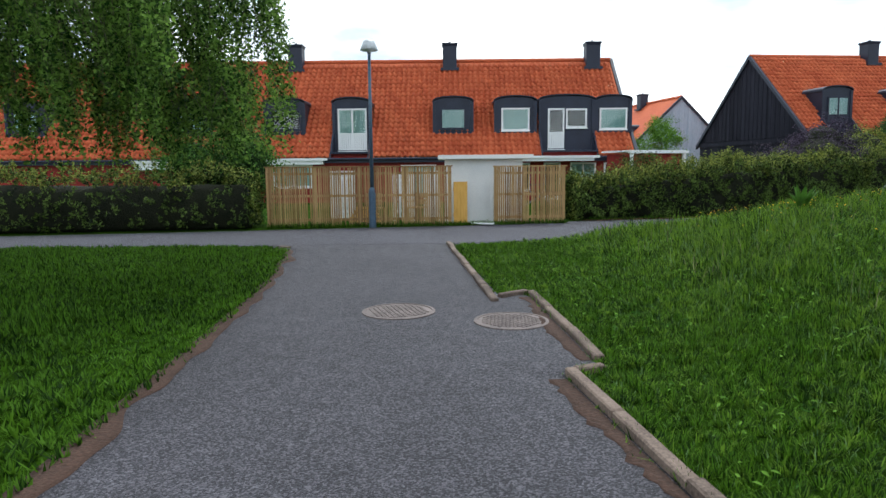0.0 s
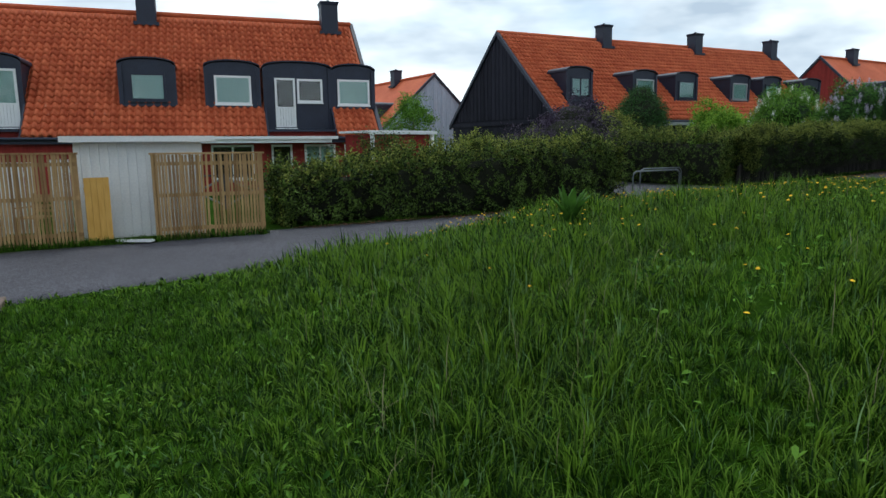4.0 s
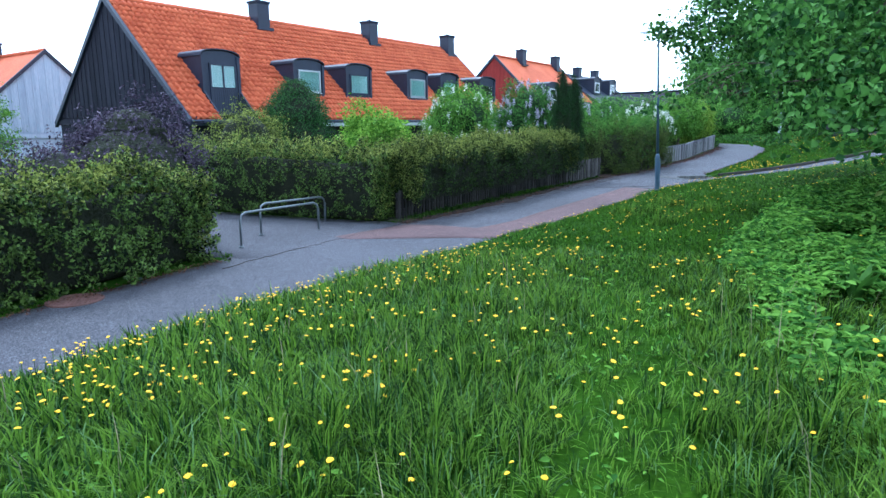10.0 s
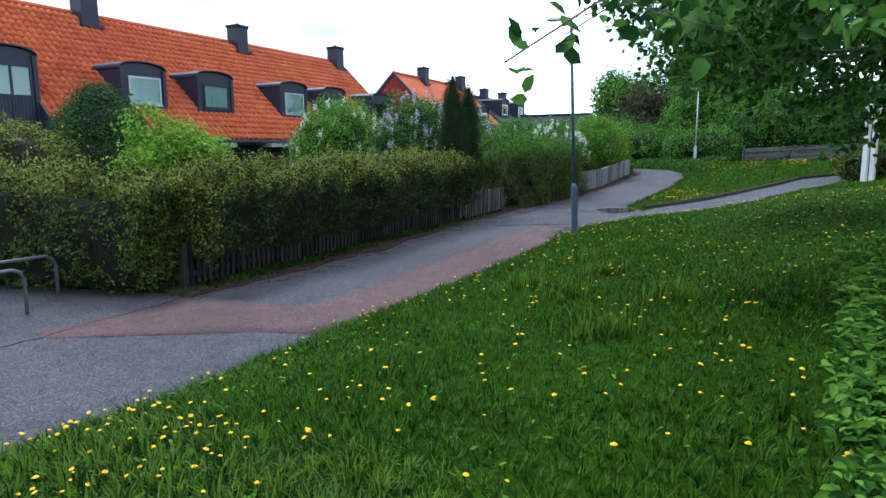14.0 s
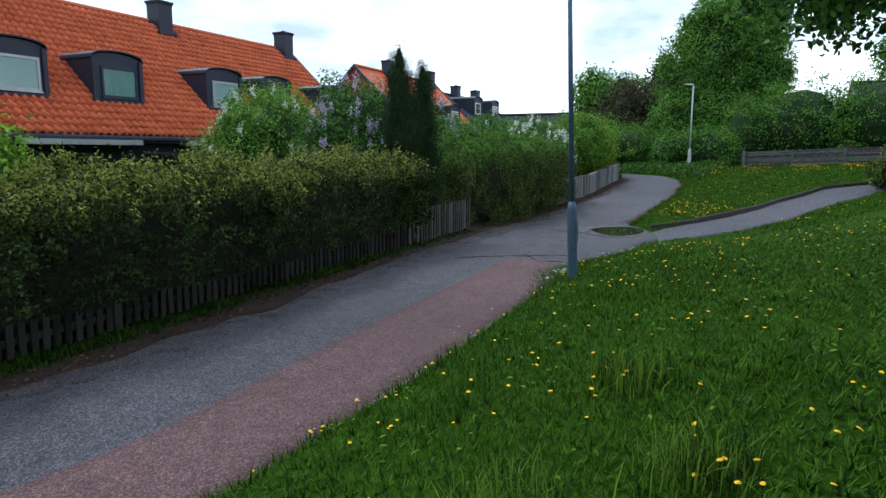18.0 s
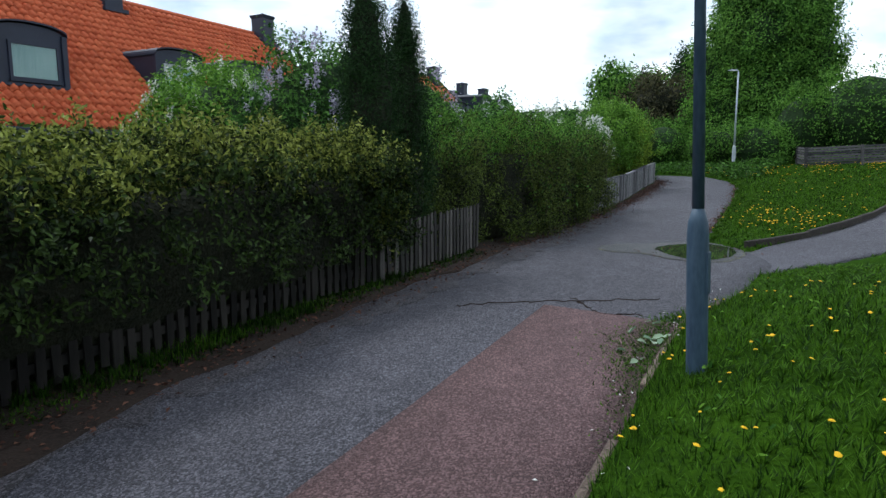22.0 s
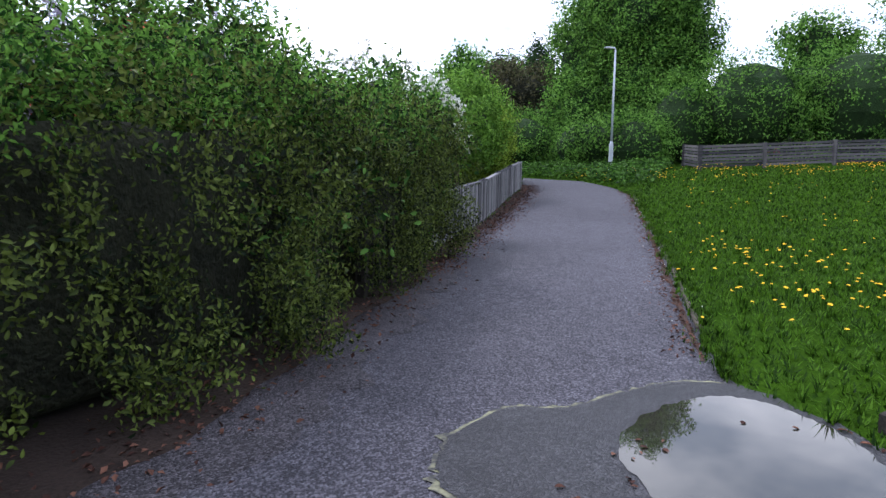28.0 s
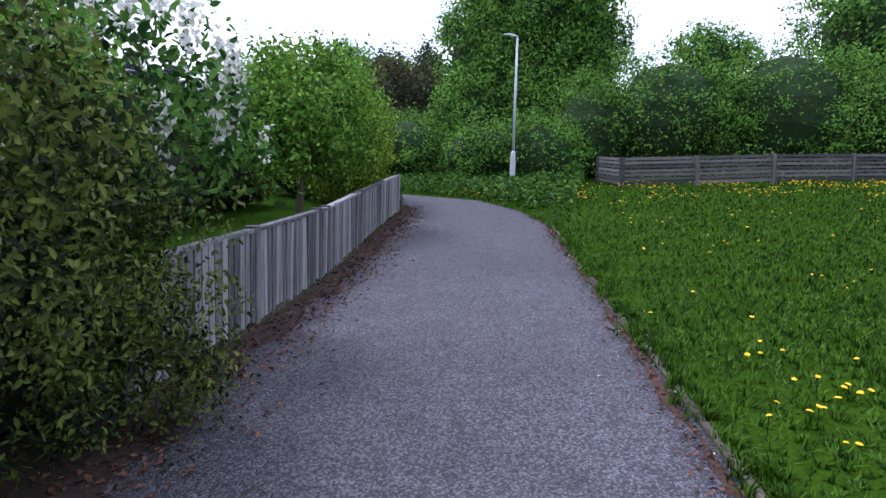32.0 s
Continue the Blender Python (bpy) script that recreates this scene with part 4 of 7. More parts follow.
def house_a():
    x0, L, hd, ev, rg = -31.0, 39.85, 5.6, 2.50, 7.88
    root = thing("row_house", "terraced house with orange pantile roof and dark dormers", "house", pose(x0, 37.2, 0))
    c = lambda x: x - x0
    holes = [(c(-6.56), c(-4.66), 0, 3.75), (c(4.18), c(6.97), 0, 3.75)]
    house_shell(root, L, hd, ev, rg, RED_BOARD, True, holes, (c(-2.0), c(1.2), 4, 23))
    gable(root, L, hd, ev, rg, BOARD, 1)
    for x in (-26.5, -17.9, -9.3, -0.45, 7.75):
        chimney(root, c(x), -0.35, rg)
    for x in (-22.6, -13.9):
        dormer(root, c(x), 2.0, hd, ev, rg, 3.5, 5.32, [(0, 1.35, 3.72, 4.80, CURTAIN, DARK, (), 0)])
    dormer(root, c(-9.07), 2.05, hd, ev, rg, 3.5, 5.34, [(0.05, 1.55, 3.72, 4.80, ROOM, DARK, (), 0)])
    dormer(root, c(-5.61), 1.86, hd, ev, rg, 2.60, 5.34, [(0.05, 1.5, 2.66, 4.82, CURTAIN, WHITE, (0.5,), 0.85)])
    dormer(root, c(-0.32), 2.0, hd, ev, rg, 3.5, 5.34, [(0, 1.3, 3.72, 4.80, CURTAIN, DARK, (), 0)])
    dormer(root, c(2.91), 2.1, hd, ev, rg, 3.5, 5.34, [(0, 1.45, 3.62, 4.78, CURTAIN, WHITE, (), 0)])
    dormer(root, c(5.57), 2.78, hd, ev, rg, 2.60, 5.38, [(-0.55, 0.85, 2.66, 4.74, ROOM, WHITE, (), 0.82), (0.5, 1.08, 3.74, 4.72, ROOM, WHITE, (), 0)])
    dormer(root, c(7.98), 1.8, hd, ev, rg, 3.5, 5.34, [(0, 1.42, 3.64, 4.74, CURTAIN, WHITE, (), 0)])
    # ground floor front
    y = -hd
    for a, b, z0, z1, bk, mu in ((1.9, 3.55, 0.55, 1.95, ROOM, (0.5,)), (-3.0, -1.2, 0.4, 1.9, CURTAIN, (0.5,)), (5.6, 6.9, 0.75, 1.95, CURTAIN, (0.5,)), (7.3, 8.5, 0.5, 1.95, ROOM, (0.5,)), (-9.5, -7.5, 0.8, 1.95, CURTAIN, (0.5,)), (-12.6, -10.8, 0.9, 1.8, CURTAIN, (0.5,))):
        window(root, c(a), c(b), y - 0.02, z0, z1, WHITE, bk, mu)
    d = window(root, c(4.25), c(5.1), y - 0.02, 0.1, 1.95, WHITE, ROOM, (), 0.25, name="terrace_door")
    # boards of the red front
    for i in range(70):
        u = c(-5.0) + i * 0.2
        if u < L - 0.1:
            part("board", Mesh().box(u + 0.004, u + 0.17, y - 0.018, y - 0.001, 0.1, 2.2), RED_BOARD, root)
    # white fascias and awning boxes over the terraces
    for a, b, z0, z1, dep in ((0.6, 6.6, 2.02, 2.22, 1.0), (-16.4, -11.0, 1.75, 2.15, 0.5), (-10.2, -6.9, 1.95, 2.2, 0.5)):
        ob = part("awning_box", Mesh().box(c(a), c(b), y - dep, y - 0.03, z0, z1, ch=0.03), WHITE, root)
        part("rail", Mesh().box(c(a) - 0.05, c(b) + 0.25, y - dep - 0.08, y - dep, z1 - 0.06, z1 + 0.06), WHITE, ob)
    return root


def house_b():
    L, hd, ev, rg, base = 27.0, 5.6, 2.50, 7.76, 0.88
    root = thing("row_house", "long dark boarded house with orange pantile roof", "house", pose(19.05, 41.32, base + 0.03, 0, -0.7, 9.9))
    holes = [(1.52, 3.42, 0, 3.75)]
    house_shell(root, L, hd, ev, rg, BOARD, True, holes, (8.9, 12.1, 4, 23))
    gable(root, 0, hd, ev, rg, BOARD, -1)
    gable(root, L, hd, ev, rg, BOARD, 1)
    for u in (8.3, 17.3, 26.2):
        chimney(root, u, -0.35, rg)
    dormer(root, 2.47, 1.9, hd, ev, rg, 2.60, 5.3, [(0.1, 1.42, 2.66, 4.75, CURTAIN, DARK, (0.5,), 1.0)])
    for u, bk in ((7.75, CURTAIN), (11.5, CURTAIN), (16.85, CURTAIN), (20.35, CURTAIN), (25.2, ROOM)):
        dormer(root, u, 2.0, hd, ev, rg, 3.5, 5.3, [(0.05, 1.5, 3.68, 4.78, bk, STEEL if u in (7.75, 16.85) else DARK, (), 0)])
    for a, b in ((7.2, 9.6), (11.5, 14.5), (17.5, 19.5), (21, 24)):
        window(root, a, b, -hd - 0.02, 0.4, 1.7, DARK, ROOM, (0.5,))
    for a, b in ((6.8, 11.0), (13.2, 18.5)):
        part("awning_box", Mesh().box(a, b, -hd - 0.75, -hd - 0.03, 1.95, 2.12, ch=0.03), STEEL, root)
    part("low_roof", Mesh().box(0.4, L - 0.2, -hd - 0.5, -hd - 0.03, 2.14, 2.22), DARK, root)
    return root


def house_far(name, label, x, y, z, ang, L, hd, ev, rg, wall, gmat, chims=(), dorms=(), roof_mat=None):
    root = thing(name, label, "house", pose(x, y, z, 0, 0, ang))
    house_shell(root, L, hd, ev, rg, wall, False, roof_mat=roof_mat)
    gable(root, 0, hd, ev, rg, gmat, -1)
    gable(root, L, hd, ev, rg, gmat, 1)
    for u in chims:
        chimney(root, u, -0.3, rg)
    for u in dorms:
        dormer(root, u, 1.9, hd, ev, rg, 3.5 - 2.5 + ev, 5.3 - 2.5 + ev, [(0, 1.3, ev + 1.2, ev + 2.25, ROOM, WHITE, (), 0)])
    return root


house_a()
house_b()
house_far("blue_gable_house", "pale blue boarded house with an orange tile roof", 15.3, 81.2, 0.2, -79, 25, 5.6, 2.5, 7.6, BLUE_BOARD, BLUE_BOARD, (2.5, 11, 18.5), (9.5, 12.0, 18.0, 21.5))
house_far("red_gable_house", "red boarded house with an orange tile roof", 55.9, 50.2, 1.9, 9.5, 13.5, 5.6, 2.5, 7.8, RED_BOARD, RED_BOARD, (4.5, 12), (3, 8.5))
house_far("grey_roof_house", "far house with a grey roof", 72, 39.5, 1.9, 100, 7, 4.0, 2.8, 4.7, BOARD, BOARD, roof_mat=BOARD)
house_far("white_gable_house", "far white house with a dark roof and dormers", 69.5, 52.5, 2.4, 9.5, 12, 4.6, 3.4, 6.6, WHITE, WHITE, (4, 9), (3, 7.5), roof_mat=DARK)
house_far("dark_roof_house", "red boarded house with a dark roof behind the thicket", 82, 19, 3.3, -80, 12, 4.5, 3.2, 5.7, RED_BOARD, RED_BOARD, roof_mat=BOARD)


def porch():
    root = thing("porch", "white-posted porch of a red house beside the lawn", "porch", pose(44.2, 14.5, float(land_z(44.2, 14.5)), 0, 0, -20))
    for u, v in ((0, 0), (0.75, 0.05)):
        part("post", Mesh().box(u - 0.09, u + 0.09, v - 0.09, v + 0.09, -0.2, 2.9, ch=0.01), WHITE, root)
    part("beam", Mesh().box(-0.3, 6.0, -0.12, 0.12, 2.9, 3.1), WHITE, root)
    k = Mesh().add([(-0.6, -0.5, 3.1), (6.5, -0.5, 3.1), (6.5, -4.5, 4.6), (-0.6, -4.5, 4.6), (-0.6, -0.5, 3.2), (6.5, -0.5, 3.2), (6.5, -4.5, 4.7), (-0.6, -4.5, 4.7)], [(3, 2, 1, 0), (4, 5, 6, 7), (0, 1, 5, 4), (1, 2, 6, 5), (2, 3, 7, 6), (3, 0, 4, 7)])
    part("roof", k, DARK, root)
    part("wall", Mesh().box(1.2, 6.2, -4.4, -0.6, -0.2, 3.1), RED_BOARD, root)


porch()

# ---- fences, lamps, rails ----


def batten_fence(x0, y0, x1, y1, h, label):
    """Standing battens on two rails and posts."""
    L = math.hypot(x1 - x0, y1 - y0)
    root = thing("batten_fence", label, "fence", pose(x0, y0, float(land_z(x0, y0)), 0, 0, math.degrees(math.atan2(y1 - y0, x1 - x0))), "garden fence panels")
    r = random.Random(int(x0 * 100))
    slat = Mesh().box(-0.022, 0.022, -0.012, 0.012, 0, h - 0.06, ch=0.004).data("slat")
    n = int(L / 0.062)
    for i in range(n):
        u = 0.03 + i * (L - 0.06) / n
        if r.random() < 0.02:
            continue
        part("slat", slat, BAMBOO, root, "", pose(u, -0.035, 0.04 + r.uniform(-0.012, 0.012), r.uniform(-0.3, 0.3), r.uniform(-0.6, 0.6), 0))
    for z in (0.22, h * 0.52, h - 0.2):
        part("rail", Mesh().box(0, L, -0.02, 0.03, z - 0.035, z + 0.035), BAMBOO, root)
    part("top_rail", Mesh().box(-0.03, L + 0.03, -0.07, 0.05, h - 0.02, h + 0.015), BAMBOO, root)
    for u in np.linspace(0.04, L - 0.04, max(2, int(L / 1.25) + 1)):
        part("post", Mesh().box(u - 0.04, u + 0.04, 0.03, 0.11, 0, h - 0.02), BAMBOO, root)
    return root


def picket_fence(pts, h, gap, wid, mat, label, round_top=False, posts=2.0, post_mat=None, lean=1.0, name="picket_fence", cap=False):
    root = thing(name, label, "fence", pose(pts[0][0], pts[0][1], float(land_z(*pts[0]))))
    r = random.Random(5)
    o = Vector(root.matrix_basis.translation)
    ring = [(-wid / 2, 0), (wid / 2, 0), (wid / 2, h - 0.05), (wid * 0.2, h), (-wid * 0.2, h), (-wid / 2, h - 0.05)] if round_top else [(-wid / 2, 0), (wid / 2, 0), (wid / 2, h), (-wid / 2, h)]
    n = len(ring)
    me = Mesh().add([(x, -0.011, z) for x, z in ring] + [(x, 0.011, z) for x, z in ring], [tuple(range(n)), tuple(range(2 * n - 1, n - 1, -1))] + [((i + 1) % n, i, n + i, n + (i + 1) % n) for i in range(n)]).data("picket")
    for (xa, ya), (xb, yb) in zip(pts[:-1], pts[1:]):
        L = math.hypot(xb - xa, yb - ya)
        a = math.degrees(math.atan2(yb - ya, xb - xa))
        za, zb = float(land_z(xa, ya)), float(land_z(xb, yb))
        k = int(L / gap)
        for i in range(k):
            t = (i + 0.5) / k
            x, y, z = xa + (xb - xa) * t, ya + (yb - ya) * t, za + (zb - za) * t
            part("picket", me, mat, root, "", Matrix.Translation((x - o.x, y - o.y, z - o.z + 0.04 + r.gauss(0, 0.012))) @ pose(0, 0, 0, r.gauss(0, 0.8 * lean), r.gauss(0, 1.1 * lean), a) @ Matrix.Translation((0, -0.03, 0)))
        m = Matrix.Translation((xa - o.x, ya - o.y, za - o.z)) @ pose(0, 0, 0, 0, -math.degrees(math.atan2(zb - za, L)), a)
        for z in (0.22, h - 0.2):
            part("rail", Mesh().box(0, L, -0.018, 0.03, z - 0.04, z + 0.04), mat, root, "", m)
        if cap:
            part("cap_rail", Mesh().box(0, L, -0.05, 0.035, h + 0.03, h + 0.06), mat, root, "", m)
        for u in np.arange(0.05, L + 0.01, posts):
            t = u / L
            x, y, z = xa + (xb - xa) * t, ya + (yb - ya) * t, za + (zb - za) * t
            part("post", Mesh().box(-0.05, 0.05, -0.055, 0.06, -0.1, h + (0.08 if cap else -0.05), ch=0.008), post_mat or mat, root, "", Matrix.Translation((x - o.x, y - o.y, z - o.z)) @ pose(0, 0, 0, 0, 0, a))
    return root


def street_lamp(x, y, h, label, head, arm_ang=0.0, lean=(0, 0), mat=None, base_r=0.085, up=0.0):
    z = float(land_z(x, y)) + up
    root = thing("street_lamp", label, "lamp post", pose(x, y, z, lean[0], lean[1], 0), "path lamps")
    part("base", Mesh().lathe([(base_r * 1.0, -0.35), (base_r, 0.02), (base_r, 0.98), (base_r * 0.9, 1.06), (base_r * 0.55, 1.16)], 16), mat or POLE, root, smooth=True)
    part("pole", Mesh().lathe([(base_r * 0.56, 1.14), (base_r * 0.42, h)], 14), mat or POLE, root, smooth=True)
    part("hatch", Mesh().box(-0.035, 0.035, -base_r - 0.006, -base_r + 0.02, 0.55, 0.85), mat or POLE, root)
    if head == "hood":
        part("neck", Mesh().lathe([(0.05, h - 0.02), (0.07, h + 0.04), (0.03, h + 0.06), (0.03, h + 0.14)], 12), STEEL, root, smooth=True)
        hood = part("hood", Mesh().lathe([(0.24, h + 0.06), (0.25, h + 0.075), (0.16, h + 0.30), (0.10, h + 0.34), (0.02, h + 0.35)], 20), STEEL, root, "grey bell-shaped hood", smooth=True)
        part("lens", Mesh().lathe([(0.05, h + 0.02), (0.21, h + 0.05), (0.22, h + 0.062)], 18), WHITE, hood, smooth=True)
    else:
        m = pose(0, 0, 0, 0, 0, arm_ang)
        arm = Mesh()
        arm.tube([m @ Vector(p) for p in ((0, 0, h - 0.03), (0, 0, h + 0.03), (0.06, 0, h + 0.06), (0.16, 0, h + 0.065))], 0.03, 8)
        part("arm", arm, mat or POLE, root, smooth=True)
        hm = Mesh()
        prof = [(0.10, -0.05, 0.03), (0.16, -0.085, 0.05), (0.45, -0.09, 0.05), (0.55, -0.05, 0.03)]
        v, f = [], []
        for q, w, t in prof:
            v += [(q, w, h + 0.03), (q, -w, h + 0.03), (q, -w * 0.7, h + 0.03 + t), (q, w * 0.7, h + 0.03 + t)]
        for i in range(3):
            f += [(4 * i + j, 4 * i + (j + 1) % 4, 4 * i + 4 + (j + 1) % 4, 4 * i + 4 + j) for j in range(4)]
        f += [(3, 2, 1, 0), (12, 13, 14, 15)]
        head_ob = part("lamp_head", Mesh().add(v, f, m), STEEL, root)
        part("lens", Mesh().box(0.18, 0.44, -0.06, 0.06, h + 0.015, h + 0.031, m), WHITE, head_ob)
    return root


def path_barrier(x0, y0, x1, y1, h=0.74):
    L = math.hypot(x1 - x0, y1 - y0)
    root = thing("path_barrier", "bent galvanised steel tube barrier across the lane", "barrier", pose(x0, y0, float(land_z(x0, y0)), 0, 0, math.degrees(math.atan2(y1 - y0, x1 - x0))), "lane barriers")
    pts = [(0, 0, -0.2), (0, 0, h - 0.16), (0.05, 0, h - 0.05), (0.16, 0, h), (L - 0.16, 0, h), (L - 0.05, 0, h - 0.05), (L, 0, h - 0.16), (L, 0, -0.2)]
    part("tube", Mesh().tube(pts, 0.026, 10), TUBE, root, smooth=True)
    for u in (0, L):
        part("foot_collar", Mesh().lathe([(0.055, 0.0), (0.055, 0.03), (0.035, 0.05)], 12, Matrix.Translation((u, 0, 0))), TUBE, root)
    return root


def manhole(x, y, r, a, mat=IRON):
    root = thing("manhole_cover", "round rusty manhole cover at the path's side" if mat is RUST else "round cast iron manhole cover with a raised grid", "manhole cover", pose(x, y, float(path_z(x)) + 0.006, 0, 0, a), "manhole covers")
    part("rim", Mesh().lathe([(r, -0.03), (r, 0.010), (r - 0.035, 0.014), (r - 0.04, 0.004)], 36), mat, root, smooth=False)
    part("disc", Mesh().lathe([(r - 0.045, -0.02), (r - 0.045, 0.006)], 36), mat, root)
    g = Mesh()
    s = 0.058
    k = int(r / s)
    for i in range(-k, k + 1):
        for j in range(-k, k + 1):
            if math.hypot(i, j) * s < r - 0.09:
                g.box(i * s - 0.02, i * s + 0.02, j * s - 0.02, j * s + 0.02, 0.005, 0.014)
    part("studs", g, mat, root)
    return root


fx = lambda x: 17.2 + 0.075 * (x + 5.9)
batten_fence(-5.9, fx(-5.9), -0.55, fx(-0.55), 1.75, "tall tan batten fence along the garden")
batten_fence(0.72, fx(0.72), 2.85, fx(2.85), 1.72, "tall tan batten fence beside the gate opening")
street_lamp(-2.83, 17.08, 4.9, "grey-blue lamp post with a bell hood beside the fence", "hood", base_r=0.10)
street_lamp(27.35, 18.61, 4.75, "blue-grey lamp post with a side-arm head on the lawn's edge", "arm", 127, (-1.5, -2.7), base_r=0.075, up=0.02)
street_lamp(57.5, 25.1, 4.75, "pale grey lamp post standing in weeds", "arm", 140, mat=material("pale_pole_paint", (0.34, 0.38, 0.43), (0.50, 0.54, 0.58), scale=2, fine=35, rough=0.5, bump=0.1))
path_barrier(14.73, 21.5, 17.12, 22.16)
path_barrier(15.75, 22.5, 17.85, 22.95)
manhole(-1.27, 5.97, 0.43, 20)
manhole(0.0, 5.45, 0.41, 40)
manhole(8.03, 17.75, 0.40, 15, RUST)
manhole(11.0, 19.55, 0.40, 65, RUST)
picket_fence([(19.3, 21.75), (22.05, 22.18), (25.1, 22.68), (27.65, 23.1), (28.9, 23.19)], 0.74, 0.125, 0.072, SHADED_WOOD, "old brown picket fence under an overgrown hedge", True, posts=4.5)
# lighter copy of the picket wood: light at the hedge's gap, in colour
picket_fence([(28.95, 23.2), (29.4, 23.22), (32.0, 23.62)], 0.76, 0.125, 0.072, material("lit_brown_wood", (0.028, 0.026, 0.025), (0.115, 0.106, 0.100), scale=3, fine=26, rough=0.85, bump=0.6, objrand=0.5, stretch=(1, 1, 0.12)), "grey-brown picket fence beside the cypresses, in the lit wood tone", True, posts=2.6)
picket_fence([(39.35, 24.79), (41.3, 25.05), (43.7, 25.45), (46.1, 25.95), (48.4, 26.4), (50.7, 26.8)], 0.82, 0.105, 0.085, GREY_WOOD, "weathered grey board fence with square posts", False, cap=True, posts=2.05, lean=0.4, name="board_fence")

picket_fence([(36.5, 24.2), (37.6, 24.42)], 0.78, 0.12, 0.07, SHADED_WOOD, "few old brown pickets standing in the loose hedge", True, posts=1.0, lean=3.0)


def slat_fence():
    pts = [(58.23, 22.37), (55.67, 21.66), (56.15, 19.55), (57.2, 17.3), (58.2, 14.9), (60.2, 9.5)]
    root = thing("slat_fence", "low grey fence of lying slats at the lawn's end", "fence", pose(pts[0][0], pts[0][1], float(land_z(*pts[0]))))
    o = root.matrix_basis.translation
    for (xa, ya), (xb, yb) in zip(pts[:-1], pts[1:]):
        L, za, zb = math.hypot(xb - xa, yb - ya), float(land_z(xa, ya)), float(land_z(xb, yb))
        m = Matrix.Translation((xa - o.x, ya - o.y, za - o.z)) @ pose(0, 0, 0, 0, -math.degrees(math.atan2(zb - za, L)), math.degrees(math.atan2(yb - ya, xb - xa)))
        for k in range(7):
            part("slat", Mesh().box(0, L, -0.012, 0.012, 0.1 + k * 0.115, 0.185 + k * 0.115), SLAT_WOOD, root, "", m)
        for u in np.linspace(0, L, max(2, int(L / 2.3) + 1)):
            part("post", Mesh().box(u - 0.05, u + 0.05, -0.06, 0.06, -0.2, 0.90), SLAT_WOOD, root, "", m)


slat_fence()

# ---- hedges, shrubs, trees ----
hedge("clipped dark green hedge along the path", [(3.3, 19.35), (6, 19.6), (8.5, 19.8), (11, 20.4), (13.6, 21.25)], 1.3, [1.1, 1.35, 1.6, 1.65, 1.6], 95000, 0.075, 1, mat=LEAF_PRIVET, rough=0.24, taper=0.1, low=0.03, bare=0.35, young_share=0.55, voids=0.5)
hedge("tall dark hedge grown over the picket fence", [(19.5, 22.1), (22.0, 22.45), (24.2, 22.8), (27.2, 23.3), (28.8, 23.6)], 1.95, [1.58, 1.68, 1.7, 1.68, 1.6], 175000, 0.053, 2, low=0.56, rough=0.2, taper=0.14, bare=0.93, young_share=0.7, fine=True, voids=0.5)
# its brighter top leaves hold the light on the hedge's top
hedge("loose leafy hedge spilling over the path's edge", [(30.7, 24.85), (31.8, 24.75), (32.9, 24.25), (33.8, 24.25), (35.2, 24.55), (37.4, 24.85), (38.6, 25.1), (39.15, 25.25)], 1.75, [1.6, 1.8, 1.95, 2.0, 1.95, 2.05, 2.0, 1.5], 235000, 0.044, 3, mat=LEAF_MIX, top_mat=LEAF_WOOD, rough=0.34, low=0.02, taper=0.12, fine=True, bare=0.1, spray=0.24, bunch=22, voids=0.62, young_share=0.6)
hedge("dense dark hedge beside the crossing", [(-18, 16.4), (-11, 16.6), (-6.3, 17.4)], 1.7, [1.7, 1.5, 1.5], 30000, 0.09, 4, mat=LEAF_PRIVET, bare=0.3)
hedge("tall dark hedge along the lane", [(19.0, 21.95), (18.5, 23.2), (17.3, 26.0), (15.4, 30.2)], 1.3, [1.7, 1.75, 1.8, 1.85], 70000, 0.068, 6, mat=LEAF_PRIVET, low=0.03, bare=0.3, young_share=0.6, voids=0.4)
hedge("low clipped garden hedge", [(9.6, 27.0), (12.6, 27.9), (15.5, 29.0)], 1.4, 1.75, 14000, 0.09, 7, mat=LEAF_PRIVET)
hedge("dark garden hedge beyond the board fence", [(42.5, 29.6), (46, 30.0), (50.5, 30.6)], 1.2, 1.5, 14000, 0.09, 9, mat=LEAF_PRIVET)
hedge("small clipped hedge at the branch path", [(45.6, 15.1), (48.0, 14.4), (51, 13)], 1.4, 1.1, 9000, 0.085, 8, mat=LEAF_MIX)
bush("cypress", "slim dark green columnar cypress behind the hedge", 29.3, 23.6, [(0, 0, 1.2, 0.48, 0.48, 1.2), (0, 0, 2.4, 0.42, 0.42, 1.3), (-0.06, 0.02, 3.1, 0.28, 0.28, 1.0), (-0.08, 0.02, 3.7, 0.14, 0.14, 0.7)], 56000, 0.042, LEAF_CYPRESS, 5, "tree", (3.5, 0.06), rough=0.03, aspect=0.3, core=0.74, lump=0.28, bunch=3)
bush("cypress", "slim dark green columnar cypress behind the hedge", 30.2, 23.75, [(0, 0, 1.2, 0.42, 0.42, 1.2), (0, 0, 2.3, 0.36, 0.36, 1.3), (0.03, 0.02, 2.95, 0.24, 0.24, 0.95), (0.04, 0.02, 3.5, 0.12, 0.12, 0.6)], 48000, 0.042, LEAF_CYPRESS, 15, "tree", (3.3, 0.06), rough=0.03, aspect=0.3, core=0.74, lump=0.28, bunch=3)
